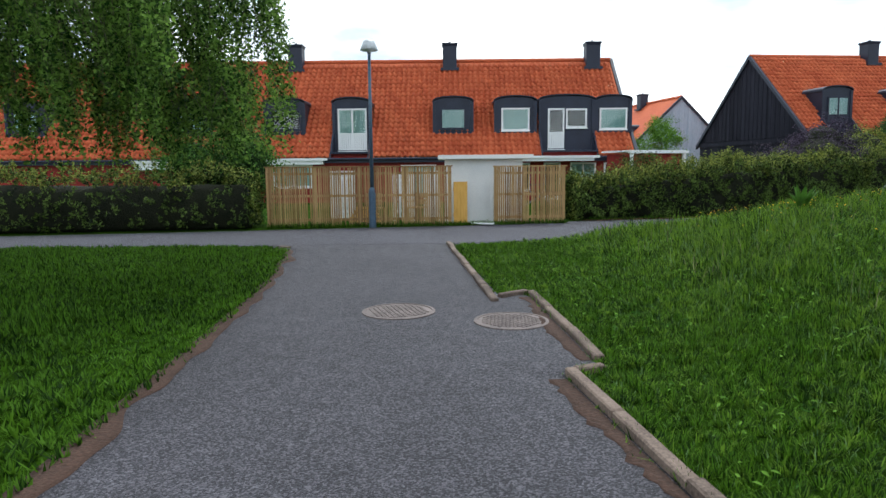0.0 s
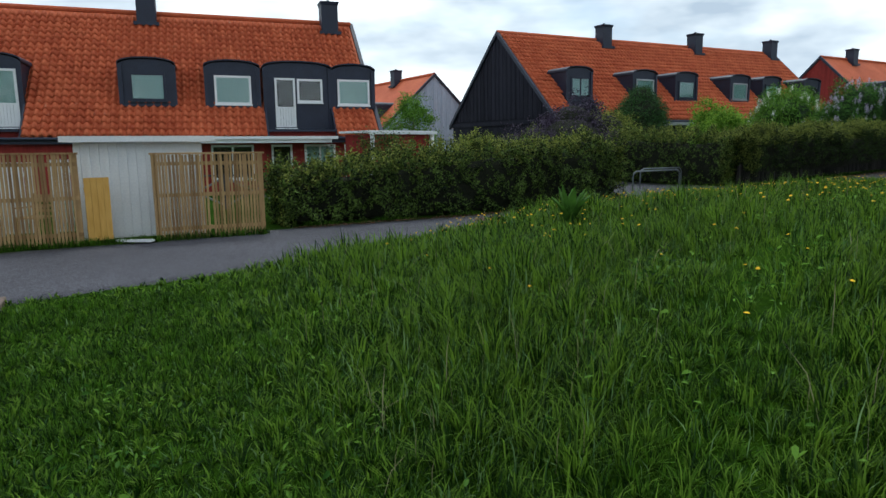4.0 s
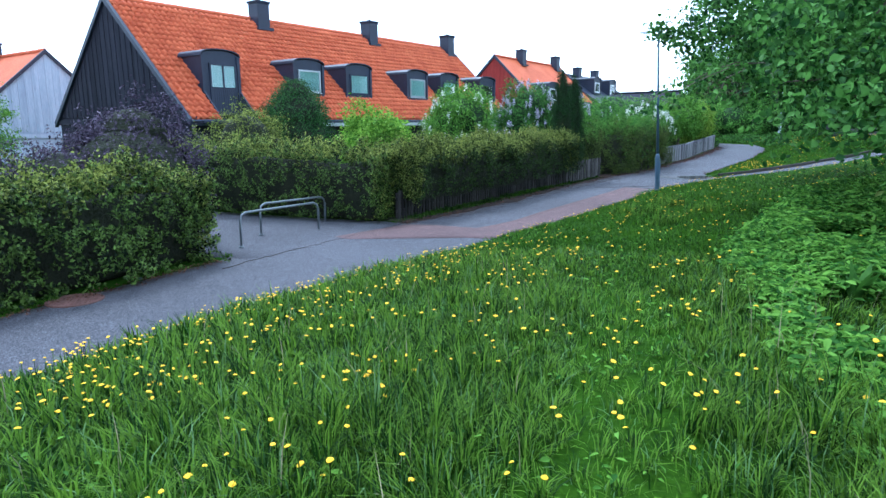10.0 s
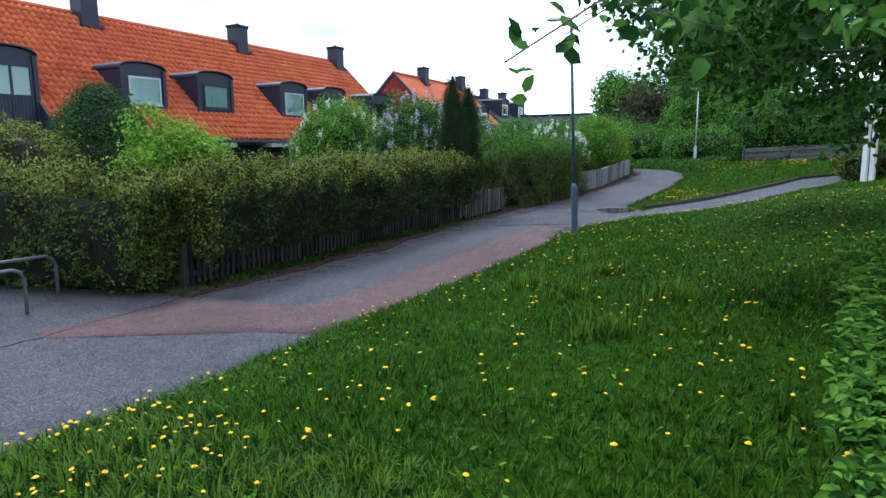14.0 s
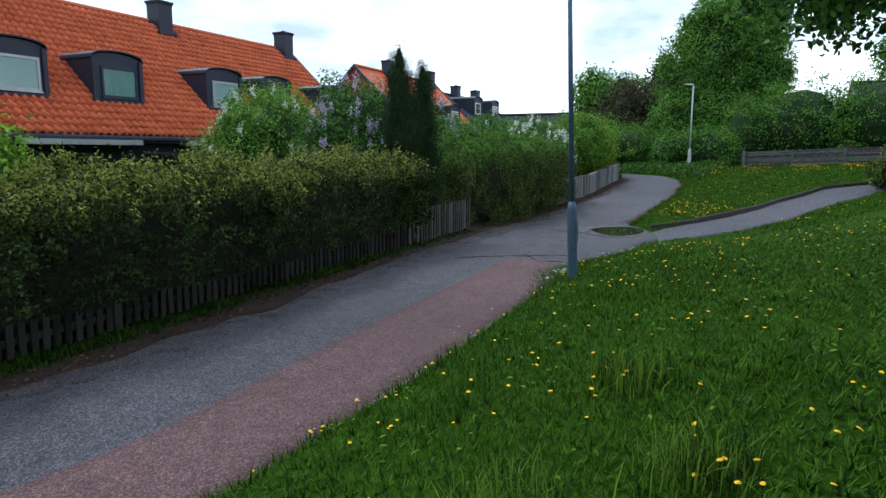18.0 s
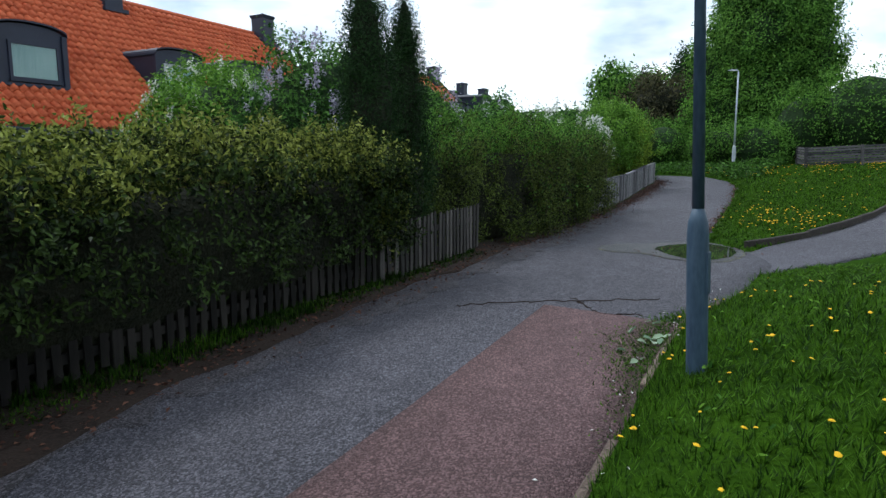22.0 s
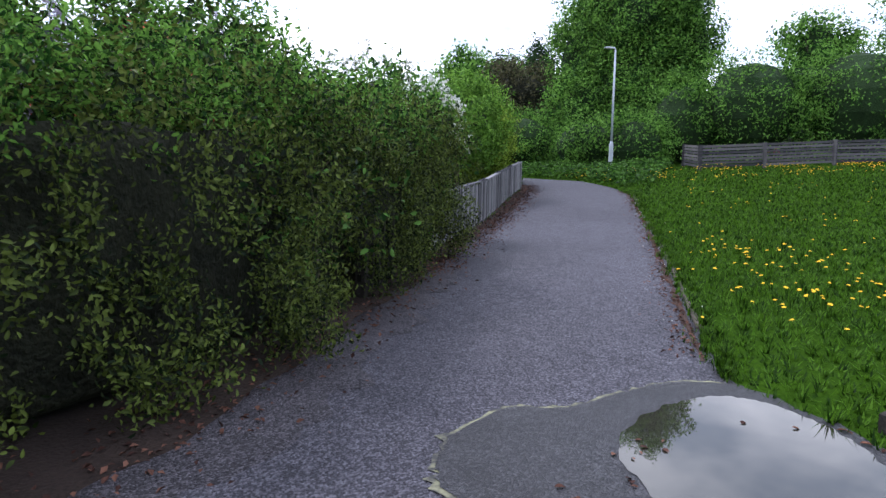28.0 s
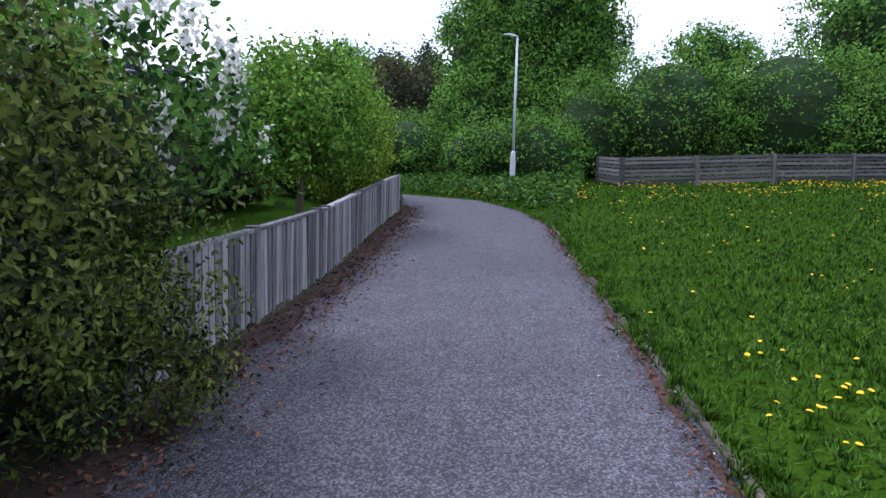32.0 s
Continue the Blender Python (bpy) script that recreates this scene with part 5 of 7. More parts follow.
bush("purple_shrub", "dark purple-leaved shrub above the hedge", 13.0, 22.6, [(0, 0, 1.6, 1.5, 1.3, 1.3), (-0.9, 0.3, 1.4, 1.1, 1.0, 1.0), (0.8, 0.4, 1.5, 1.0, 0.9, 0.9), (0.2, 0.2, 2.4, 0.9, 0.8, 0.75)], 20000, 0.075, LEAF_PURPLE, 11, trunk=(1.6, 0.06), core=0.72)
bush("conifer", "rounded green garden conifer", 23.0, 32.3, [(0, 0, 1.5, 1.5, 1.5, 1.4), (0, 0, 2.6, 1.2, 1.2, 1.1), (0, 0, 3.3, 0.7, 0.7, 0.65)], 52000, 0.07, LEAF_CONIFER, 12, "tree", (2.5, 0.1), rough=0.12, core=0.8, lump=0.8, bunch=6)
bush("brown_conifer", "brownish green garden shrub by the house", 20.0, 31.0, [(0, 0, 1.5, 1.3, 1.2, 1.5), (0.9, 0.2, 1.2, 0.9, 0.9, 1.1)], 15000, 0.08, LEAF_YOUNG, 13, trunk=(1.5, 0.06), core=0.72)
bush("bright_shrub", "rounded bright green shrub behind the hedge", 20.9, 24.6, [(0, 0, 1.55, 1.15, 1.0, 1.1), (0.5, 0.2, 1.5, 0.8, 0.8, 0.95)], 30000, 0.10, leafy("lime_leaf", (0.07, 0.17, 0.012), (0.28, 0.46, 0.055), trans=0.4), 14, trunk=(1.2, 0.05), core=0.6)
bush("white_lilac", "flowering white lilac shrub in a garden", 32.9, 32.4, [(0, 0, 2.0, 1.9, 1.6, 1.7), (-1.1, 0, 1.6, 1.2, 1.2, 1.3), (1.2, 0.2, 1.9, 1.2, 1.2, 1.3)], 36000, 0.115, LEAF_BRIGHT, 16, trunk=(2.0, 0.07), core=0.74, flowers=(BLOSSOM, 110, 0.16))
bush("lilac", "tall pale purple lilac in bloom", 31.95, 27.4, [(0, 0, 2.3, 1.3, 1.25, 1.6), (0.7, 0.1, 2.0, 1.0, 1.0, 1.4), (-0.7, 0, 1.9, 1.0, 1.0, 1.3)], 34000, 0.095, LEAF_TREE, 17, "tree", (2.2, 0.08), flowers=(LILAC, 270, 0.12), core=0.76)
bush("small_tree", "small light green garden tree", 13.5, 42.0, [(0, 0, 2.6, 1.7, 1.6, 1.5), (0.2, 0, 3.8, 1.0, 1.0, 0.9)], 11000, 0.11, LEAF_BRIGHT, 18, "tree", (3.0, 0.09))
bush("white_lilac", "white lilac with big flower heads beside the board fence", 40.5, 25.95, [(-0.1, -0.35, 2.0, 0.75, 0.75, 0.6), (-0.5, 0.2, 2.45, 0.8, 0.75, 0.55), (0.3, -0.75, 1.75, 0.55, 0.45, 0.5), (0.1, 0.3, 1.6, 0.7, 0.6, 0.6)], 3600, 0.095, LEAF_TREE, 19, "tree", (1.9, 0.05), flowers=(BLOSSOM, 95, 0.135), shell=0.8, fine=True, aspect=0.62, bunch=9)
bush("garden_tree", "leafy green garden tree behind the board fence", 47.2, 27.6, [(0, 0, 2.2, 1.45, 1.3, 1.1), (1.0, 0.1, 2.15, 1.1, 1.0, 1.05), (-0.9, 0.1, 1.95, 1.0, 0.9, 0.85)], 34000, 0.10, LEAF_BRIGHT, 20, "tree", (2.2, 0.07), shell=0.5, core=0.6)
bush("garden_tree", "rounded yellow-green shrub behind the board fence", 51.4, 28.3, [(0, 0, 1.5, 1.15, 1.05, 1.3), (1.3, 0.6, 1.4, 1.1, 1.0, 1.25), (-1.5, -0.2, 1.45, 1.1, 1.0, 1.25)], 26000, 0.10, leafy("yellow_green_leaf", (0.05, 0.10, 0.008), (0.26, 0.38, 0.04), trans=0.35), 21, "tree", (2.0, 0.10), core=0.6)
bush("lilac", "dense lilac mixed into the loose hedge", 35.3, 25.6, [(0, 0, 1.6, 1.3, 0.9, 1.25), (1.2, 0.3, 1.7, 1.0, 0.8, 1.2)], 12000, 0.10, LEAF_TREE, 22, trunk=(1.6, 0.06), flowers=(LILAC, 18, 0.12))
# weeping birch at the crossing
birch = bush("birch_tree", "large weeping birch hanging over the lawn", -8.4, 8.0, [(0, 0, 7.4, 3.4, 3.2, 2.4), (2.6, -0.3, 6.2, 2.1, 2.0, 1.6), (-2.5, 0.3, 6.2, 2.6, 2.4, 2.2), (0, 0, 9.4, 2.4, 2.4, 1.8)], 24000, 0.075, LEAF_BIRCH, 23, "tree", (8.0, 0.16), shell=0.7, rough=0.4, bunch=3)


def birch_curtain():
    """Thin hanging shoots gathered in tresses, with sky between them, each with its small leaves."""
    r = np.random.default_rng(231)
    twigs, leaves = Mesh(), []
    tress = [(r.uniform(-4.4, 4.75), r.uniform(-2.4, 2.4), r.uniform(4.4, 5.4), r.uniform(1.6, 2.7), 0.26) for _ in range(112)]
    tress += [(r.uniform(3.5, 4.9), r.uniform(-1.0, 1.0), r.uniform(2.7, 3.4), r.uniform(1.75, 2.1), 0.30) for _ in range(14)]
    tress += [(r.uniform(4.2, 5.0), r.uniform(-0.8, 0.8), 5.2, r.uniform(3.0, 3.8), 0.2) for _ in range(6)]
    for cx, cy, top, low, rad in tress:
        lean = r.normal(0, 0.16, 2) + np.array([0.10 * np.sign(cx), 0])
        for _ in range(r.integers(17, 30)):
            a = r.uniform(0, 2 * math.pi)
            q = rad * math.sqrt(r.random())
            end = low + abs(r.normal(0, 0.45))
            ln = top - end
            if ln < 0.3:
                continue
            x, y = cx + q * math.cos(a), cy + q * math.sin(a)
            m = int(ln * 24)
            t = np.sort(r.random(m))
            sway = 0.06 * np.sin(t * 5 + a)
            p = np.stack([x + lean[0] * t * ln + sway, y + lean[1] * t * ln + sway * 0.6, top - t * ln], 1)
            leaves.append(p + r.normal(0, 0.032, p.shape))
            if r.random() < 0.35:
                twigs.tube([Vector(p[k]) for k in (0, m // 3, 2 * m // 3, m - 1)], [0.004, 0.003, 0.002, 0.001], 4)
    q = np.concatenate(leaves)
    part("hanging_foliage", leaf_mesh("hanging_foliage", q, r.normal(0, 0.6, q.shape) + np.array([0, 0, 0.25]), 0.068, 235, 0.7, 0.55), LEAF_BIRCH, birch)
    part("hanging_bark", twigs, BARK, birch, "thin dark hanging shoots")


birch_curtain()
bush("garden_shrub", "leafy light green shrub beside the batten fence", -7.5, 18.6, [(0, 0, 1.4, 1.4, 1.0, 1.4), (0.4, 0.1, 2.4, 1.0, 0.9, 1.0), (-1.0, 0, 1.9, 1.1, 1.0, 1.3), (0.9, 0, 1.7, 0.7, 0.7, 1.0)], 20000, 0.10, LEAF_TREE, 24, trunk=(1.4, 0.05), core=0.5)
# trees on the bank
bush("bank_tree", "broad-leaved tree overhanging the trampled lawn", 19.6, 10.3, [(0, 0, 4.6, 2.2, 2.0, 1.5), (-2.4, 0.8, 2.7, 1.2, 1.1, 0.8), (-0.7, 2.6, 3.2, 1.0, 0.9, 0.55), (-0.2, 1.6, 2.7, 1.3, 1.2, 0.8), (1.6, 3.0, 3.4, 1.3, 1.1, 0.8), (0.7, 4.2, 3.0, 0.8, 0.6, 0.4), (1.6, 0.6, 2.5, 1.5, 1.4, 1.0), (-3.8, 0.5, 1.7, 0.85, 0.7, 0.75), (-3.0, -0.2, 1.9, 1.0, 0.9, 1.0), (0.6, 0.4, 6.4, 2.2, 2.2, 1.5), (0.8, 3.3, 2.2, 0.9, 0.8, 0.45), (1.6, 2.4, 1.7, 1.0, 0.9, 0.7)], 58000, 0.08, LEAF_TREE, 25, "tree", (4.6, 0.12), drop=0.03, shell=0.85, rough=0.2, aspect=0.75, fine=True)


bush("bank_tree", "leafy tree spreading low over the lawn's bank", 28.0, 11.2, [(-2.7, 3.7, 2.55, 1.2, 1.1, 0.7), (-1.7, 2.8, 3.4, 1.5, 1.4, 1.0), (-0.6, 1.2, 4.0, 1.8, 1.7, 1.3), (-3.2, 2.4, 2.7, 1.0, 1.0, 0.7), (-0.9, 4.3, 2.9, 1.1, 0.9, 0.7), (0.4, 0, 5.0, 1.8, 1.8, 1.3)], 37000, 0.085, LEAF_TREE, 46, "tree", (3.8, 0.12), shell=0.9, rough=0.25, aspect=0.75, fine=True)


def low_branch():
    """The tip of a branch that hangs over the trail, with single leaves."""
    r = np.random.default_rng(61)
    root = thing("low_branch", "thin leafy branch hanging low over the trail", "branch", pose(16.9, 12.0, 3.3))
    pts = []

    def shoot(a, e, sag, rad, leaves):
        way = [a.lerp(e, t) + Vector((r.normal(0, 0.03), r.normal(0, 0.03), sag * 4 * t * (1 - t) + r.normal(0, 0.02))) * (0 < t < 1) for t in np.linspace(0, 1, 6)]
        part("twig", Mesh().tube(way, [rad * (1 - 0.15 * i) for i in range(6)], 6), BARK, root)
        for t in r.uniform(0.15, 1.02, leaves):
            k = min(4, int(t * 5))
            pts.append(way[k].lerp(way[k + 1], t * 5 - k) + Vector(r.normal(0, 0.045, 3)) - Vector((0, 0, 0.02)))
        return way

    for tip, n in (((-1.75, 0.78, -0.50), 5), ((-1.15, 0.1, -0.40), 4), ((-1.0, 1.0, -0.30), 4), ((-0.7, -0.45, -0.42), 3)):
        main = shoot(Vector((0.25, 0.15, 0.18)), Vector(tip), 0.12, 0.009, 40)
        for i in range(n):
            a = main[1 + i % 4]
            shoot(a, a + (Vector(tip) - a).normalized() * r.uniform(0.15, 0.35) + Vector((r.normal(0, 0.2), r.normal(0, 0.2), r.uniform(-0.28, 0.08))), 0.03, 0.004, 17)
    part("leaves", leaf_mesh("leaves", np.array(pts), np.tile([0.0, 0, 0.6], (len(pts), 1)), 0.066, 62, 0.9, 0.72, True), LEAF_TREE, root)


low_branch()
bush("bank_shrub", "tangled green shrub on the bank", 19.3, 9.6, [(0, 0, 1.5, 1.4, 1.3, 1.5), (0.8, -0.6, 2.6, 1.3, 1.2, 1.3), (1.8, 0.6, 1.6, 1.2, 1.2, 1.3)], 18000, 0.11, LEAF_MIX, 26, trunk=(2.4, 0.05), shell=0.7)
bush("bank_tree", "tall leafy tree on the bank", 21.5, 7.5, [(0, 0, 5.0, 2.8, 2.6, 3.0), (-0.8, 1.4, 3.4, 1.8, 1.6, 1.6), (0, 0, 8.0, 2.0, 2.0, 1.8)], 36000, 0.14, LEAF_TREE, 27, "tree", (5.0, 0.12), shell=0.6, rough=0.4)
# the wood at the end of the walk
bush("maple_tree", "tall broad green tree beyond the lamp post", 66.5, 25.6, [(0, 0, 3.4, 3.2, 3.4, 3.2), (0.5, -0.3, 7.4, 3.2, 3.4, 3.2), (-1.0, 2.2, 2.6, 2.4, 2.2, 2.4), (1.5, -1.0, 10.0, 2.6, 2.6, 2.8), (1.0, 2.7, 5.4, 2.2, 2.0, 3.2), (0.5, -2.2, 6.2, 2.2, 2.0, 2.4), (1.0, 1.2, 8.8, 2.2, 2.0, 2.4)], 120000, 0.18, LEAF_WOOD, 28, "tree", (7, 0.25), rough=0.25, core=0.62, lump=0.8)
bush("maple_tree", "broad green tree in the wood's edge", 73, 27.0, [(0, 0, 5.5, 4.2, 4.0, 4.0), (-1.5, 0, 8.5, 2.8, 2.8, 2.8), (2, -1, 9.5, 3.0, 3.0, 3.0)], 44000, 0.24, LEAF_WOOD, 29, "tree", (7, 0.25), rough=0.25, core=0.62, lump=0.8)
bush("thicket", "dense dark green thicket behind the slat fence", 62.0, 20.0, [(0, 0, 2.2, 2.4, 2.6, 2.5), (0.5, -4.0, 2.4, 2.6, 3.0, 2.6), (1.5, -8.5, 2.3, 2.6, 3.4, 2.5), (0, 2.6, 1.6, 1.9, 2.0, 2.1), (2.0, -13.5, 2.3, 3.0, 3.6, 2.6), (2.5, -19, 2.4, 3.0, 3.6, 2.7)], 95000, 0.14, LEAF_WOOD, 30, "thicket", (1.5, 0.08), rough=0.22, core=0.8)
bush("far_tree", "round-crowned far green tree", 79, 38.3, [(0, 0, 5.4, 3.4, 3.4, 2.7), (1, 0, 2.8, 3.8, 3.8, 2.6)], 20000, 0.35, LEAF_WOOD, 31, "tree", (5, 0.25), core=0.7)
bush("reddish_tree", "brownish red small tree", 75, 34.5, [(0, 0, 4.2, 3.4, 3.2, 2.6), (2, -1, 3.2, 3.0, 2.8, 2.6)], 14000, 0.26, leafy("rust_leaf", (0.03, 0.035, 0.018), (0.12, 0.115, 0.055)), 32, "tree", (4, 0.2), core=0.65)
bush("spruce", "dark spruce tip above the wood", 101, 40.5, [(0, 0, 5, 2.4, 2.4, 5), (0, 0, 9, 1.5, 1.5, 3.2), (0, 0, 11.8, 0.6, 0.6, 1.8)], 12000, 0.35, LEAF_CYPRESS, 33, "tree", (12, 0.25))


bush("thicket", "green undergrowth along the path's far end", 60.0, 26.6, [(0, 0, 0.9, 1.8, 1.4, 1.3), (1.6, 3.4, 1.1, 1.8, 1.8, 1.6), (4.0, 7.2, 1.5, 2.2, 2.2, 2.1), (-0.6, -2.2, 0.9, 1.5, 1.5, 1.4)], 34000, 0.13, LEAF_WOOD, 34, "thicket", core=0.75, rough=0.2)
bush("thicket", "dark green hedge beyond the board fence", 53.4, 30.4, [(0, 0, 1.2, 1.7, 1.5, 1.6), (2.0, 4.0, 1.5, 2.0, 2.0, 2.0), (5.0, 8.5, 1.6, 2.4, 2.4, 2.2), (9.0, 14, 1.8, 3, 3.0, 2.4)], 36000, 0.15, LEAF_WOOD, 35, "thicket", core=0.8, rough=0.12, lump=0.6)


bush("maple_tree", "tall broad green tree behind the thicket", 69.0, 11.0, [(0, 0, 6.0, 3.6, 3.4, 3.2), (0.6, -1.5, 8.6, 3.0, 3.0, 2.6), (1.0, -5.0, 7.0, 3.6, 3.6, 3.6)], 36000, 0.22, LEAF_WOOD, 36, "tree", (6, 0.25), rough=0.35, core=0.6)
bush("far_tree", "round-crowned tree behind the dark roof", 88, 15.2, [(0, 0, 8.0, 2.2, 2.2, 3.0), (0, 0, 4.0, 2.5, 2.5, 3.0)], 14000, 0.3, LEAF_WOOD, 37, "tree", (7, 0.25), core=0.6)


def far_woods():
    """Distant woodland on the skyline, one sheet of many crowns."""
    r = np.random.default_rng(77)
    bl = []
    for a in np.linspace(-20, 125, 70):
        for d in (150, 190):
            rad = r.uniform(6, 11)
            t = radians(a + r.uniform(-1, 1))
            bl.append([25 + d * math.sin(t), 15 + d * math.cos(t), r.uniform(0.5, 3) + (d - 150) * 0.05, rad, rad, r.uniform(5, 8)])
    for q in ((84, 20), (80, 33), (88, 30), (86, 12), (78, 8), (84, 2), (74, 15), (95, 38), (90, 46), (70, -6), (52, -10), (40, -12), (30, -9), (60, -12), (20, -10)):
        bl.append([*q, 3.5, r.uniform(3.5, 5), r.uniform(3.5, 5), r.uniform(4.5, 6.5)])
    p, d = crown_points(bl, 110000, r, 0.3)
    me = leaf_mesh("woods", p, d + np.array([0, 0, 0.4]), np.where(np.hypot(p[:, 0] - 25, p[:, 1] - 15) > 100, 1.25, 0.5), 5)
    # dark lumps added as the shade within the far crowns
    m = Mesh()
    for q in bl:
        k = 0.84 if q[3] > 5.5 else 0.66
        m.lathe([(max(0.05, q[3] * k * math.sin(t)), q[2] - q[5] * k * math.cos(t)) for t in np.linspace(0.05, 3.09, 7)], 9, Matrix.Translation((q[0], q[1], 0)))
    solid("woods_depth", m, CORE_GREEN, "dark filler for the shade inside the distant woodland", "woodland", kind="stuff")
    solid("woods", me, LEAF_WOOD, "distant green woodland on the skyline", "woodland", kind="stuff")


far_woods()

bush("red_shrub", "reddish-leaved shrub showing above the hedge", 29.0, 26.0, [(0, 0, 1.35, 0.55, 0.5, 0.5), (-0.9, 0.1, 1.25, 0.4, 0.4, 0.4)], 2200, 0.08, leafy("red_leaf", (0.10, 0.035, 0.015), (0.26, 0.13, 0.05)), 38, trunk=(1.2, 0.04))

bush("lilac", "young lilac shoots with broad leaves in the loose hedge", 35.7, 24.15, [(0, 0, 1.2, 1.1, 0.55, 0.8), (1.2, 0.2, 1.7, 0.7, 0.5, 0.5)], 760, 0.085, LEAF_TREE, 39, trunk=(1.5, 0.02), shell=0.15, fine=True, aspect=0.62, bunch=7)

bush("lilac", "pale purple lilac in bloom behind the cypress", 33.6, 26.2, [(0, 0, 2.2, 0.9, 0.8, 1.3), (-0.4, 0.2, 1.6, 0.8, 0.7, 1.1)], 12000, 0.085, LEAF_TREE, 45, "tree", (2.0, 0.06), flowers=(LILAC, 110, 0.12), core=0.74)

# ---- kerbs and garden details at the crossing ----


def kerb_run(pts, h, w, label, step=1.0, skip=0.0, mat=None, sink=0.1):
    root = thing("kerb", label, "kerb", pose(pts[0][0], pts[0][1], 0), kind="structure")
    r = random.Random(len(pts) * 7 + int(pts[0][0] * 10))
    for (xa, ya), (xb, yb) in zip(pts[:-1], pts[1:]):
        L = math.hypot(xb - xa, yb - ya)
        n = max(1, round(L / step))
        a = math.degrees(math.atan2(yb - ya, xb - xa))
        for i in range(n):
            if r.random() < skip:
                continue
            t = (i + 0.5) / n
            x, y = xa + (xb - xa) * t, ya + (yb - ya) * t
            z = float(path_z(x)) if side_path(np.array(x), np.array(y)) < -2 else float(land_z(x, y))
            q = L / n / 2 - 0.006
            m = Mesh().box(-q, q, -w / 2, w / 2, -sink, h - 0.012)
            m.add([(-q, -w / 2, h - 0.012), (q, -w / 2, h - 0.012), (q, w / 2, h - 0.012), (-q, w / 2, h - 0.012), (-q + 0.012, -w / 2 + 0.012, h), (q - 0.012, -w / 2 + 0.012, h), (q - 0.012, w / 2 - 0.012, h), (-q + 0.012, w / 2 - 0.012, h)],
                  [(4, 5, 6, 7), (0, 1, 5, 4), (1, 2, 6, 5), (2, 3, 7, 6), (3, 0, 4, 7)])
            ux, uy = (xb - xa) / L * q, (yb - ya) / L * q
            f = path_z if side_path(np.array(x), np.array(y)) < -2 else (lambda p, k=y: land_z(p, k + (p - x) * (uy / ux if abs(ux) > 1e-6 else 0)))
            lift = math.degrees(math.atan2(float(f(x + ux)) - float(f(x - ux)), 2 * q))
            part("kerb_stone", m, mat or KERB, root, "", Matrix.Translation((x - pts[0][0], y - pts[0][1], z + r.gauss(0, 0.006))) @ pose(0, 0, 0, r.gauss(0, 1.0), -lift + r.gauss(0, 0.5), a + r.gauss(0, 0.6)))


kerb_run([(-0.66, 12.75), (-0.62, 12.3), (-0.1, 6.5)], 0.065, 0.095, "worn granite kerb along the lane")
kerb_run([(-0.02, 6.75), (0.36, 7.04)], 0.06, 0.09, "worn granite kerb round the manhole bay", 0.7)
kerb_run([(0.42, 6.95), (0.62, 3.95)], 0.065, 0.095, "worn granite kerb beside the manhole bay")
kerb_run([(0.60, 3.74), (0.34, 3.66)], 0.05, 0.09, "worn granite kerb closing the manhole bay", 0.5)
kerb_run([(0.29, 3.6), (0.57, 1.7), (1.38, -3.5), (1.65, -10)], 0.07, 0.095, "worn granite kerb along the lane")
kerb_run([(-4.35, 12.55), (-4.1, 12.3)], 0.04, 0.12, "flat kerb stone at the lawn's corner", 0.4)
kerb_run([(34.75, 19.8), (35.2, 19.42), (36.1, 19.0), (37.6, 18.58), (39.6, 18.2), (42.1, 17.98), (46.4, 17.2), (49.0, 14.9)], 0.12, 0.07, "low dark kerb edging the branch path", 0.95, 0.0, material("dark_kerb", (0.018, 0.016, 0.014), (0.075, 0.065, 0.055), scale=3, fine=40, rough=0.9, bump=0.6))
xs = np.arange(36.7, 50.2, 1.0)
kerb_run([(float(x), float(south_edge(x)) - 0.07) for x in xs], 0.03, 0.055, "low worn concrete edging along the path", 1.0, 0.12, material("edging_concrete", (0.040, 0.034, 0.028), (0.145, 0.125, 0.100), scale=4, fine=40, rough=0.9, bump=0.6, objrand=0.3))
kerb_run([(float(x), float(south_edge(x)) - 0.02) for x in np.arange(22.2, 30.4, 1.0)], 0.025, 0.07, "sunken concrete edging along the path", 1.0, 0.35)


def gate():
    y = fx(0.1)
    root = thing("garden_gate", "open yellow wooden gate leaf at the fence opening", "gate", pose(-0.5, y + 0.05, 0.02, 0, 0, 28))
    for i in range(4):
        part("board", Mesh().box(0.02 + i * 0.115, 0.13 + i * 0.115, -0.012, 0.012, 0.06, 1.28), YELLOW_WOOD, root)
    for z in (0.3, 1.05):
        part("brace", Mesh().box(0.02, 0.48, 0.012, 0.035, z - 0.05, z + 0.05), YELLOW_WOOD, root)
    root = thing("white_storage_box", "white corrugated garden shed wall behind the opening", "shed", pose(-0.75, y + 0.9, 0.0))
    m = Mesh()
    for i in range(14):
        u = i * 0.17
        m.box(u + 0.05, u + 0.12, -0.04, 0.0, 0.05, 1.98)
    part("ribs", m, WHITE, root)
    part("wall", Mesh().box(0, 2.4, 0, 2.2, 0, 1.98), WHITE, root)
    part("roof", Mesh().box(-0.2, 2.7, -0.25, 2.4, 1.98, 2.1), WHITE, root)
    solid("plank", Mesh().box(-0.35, 0.35, -0.08, 0.08, 0, 0.04), WHITE, "white plank lying before the gate opening", "plank", pose(0.35, y - 0.15, 0.06, 0, 0, -25))


gate()


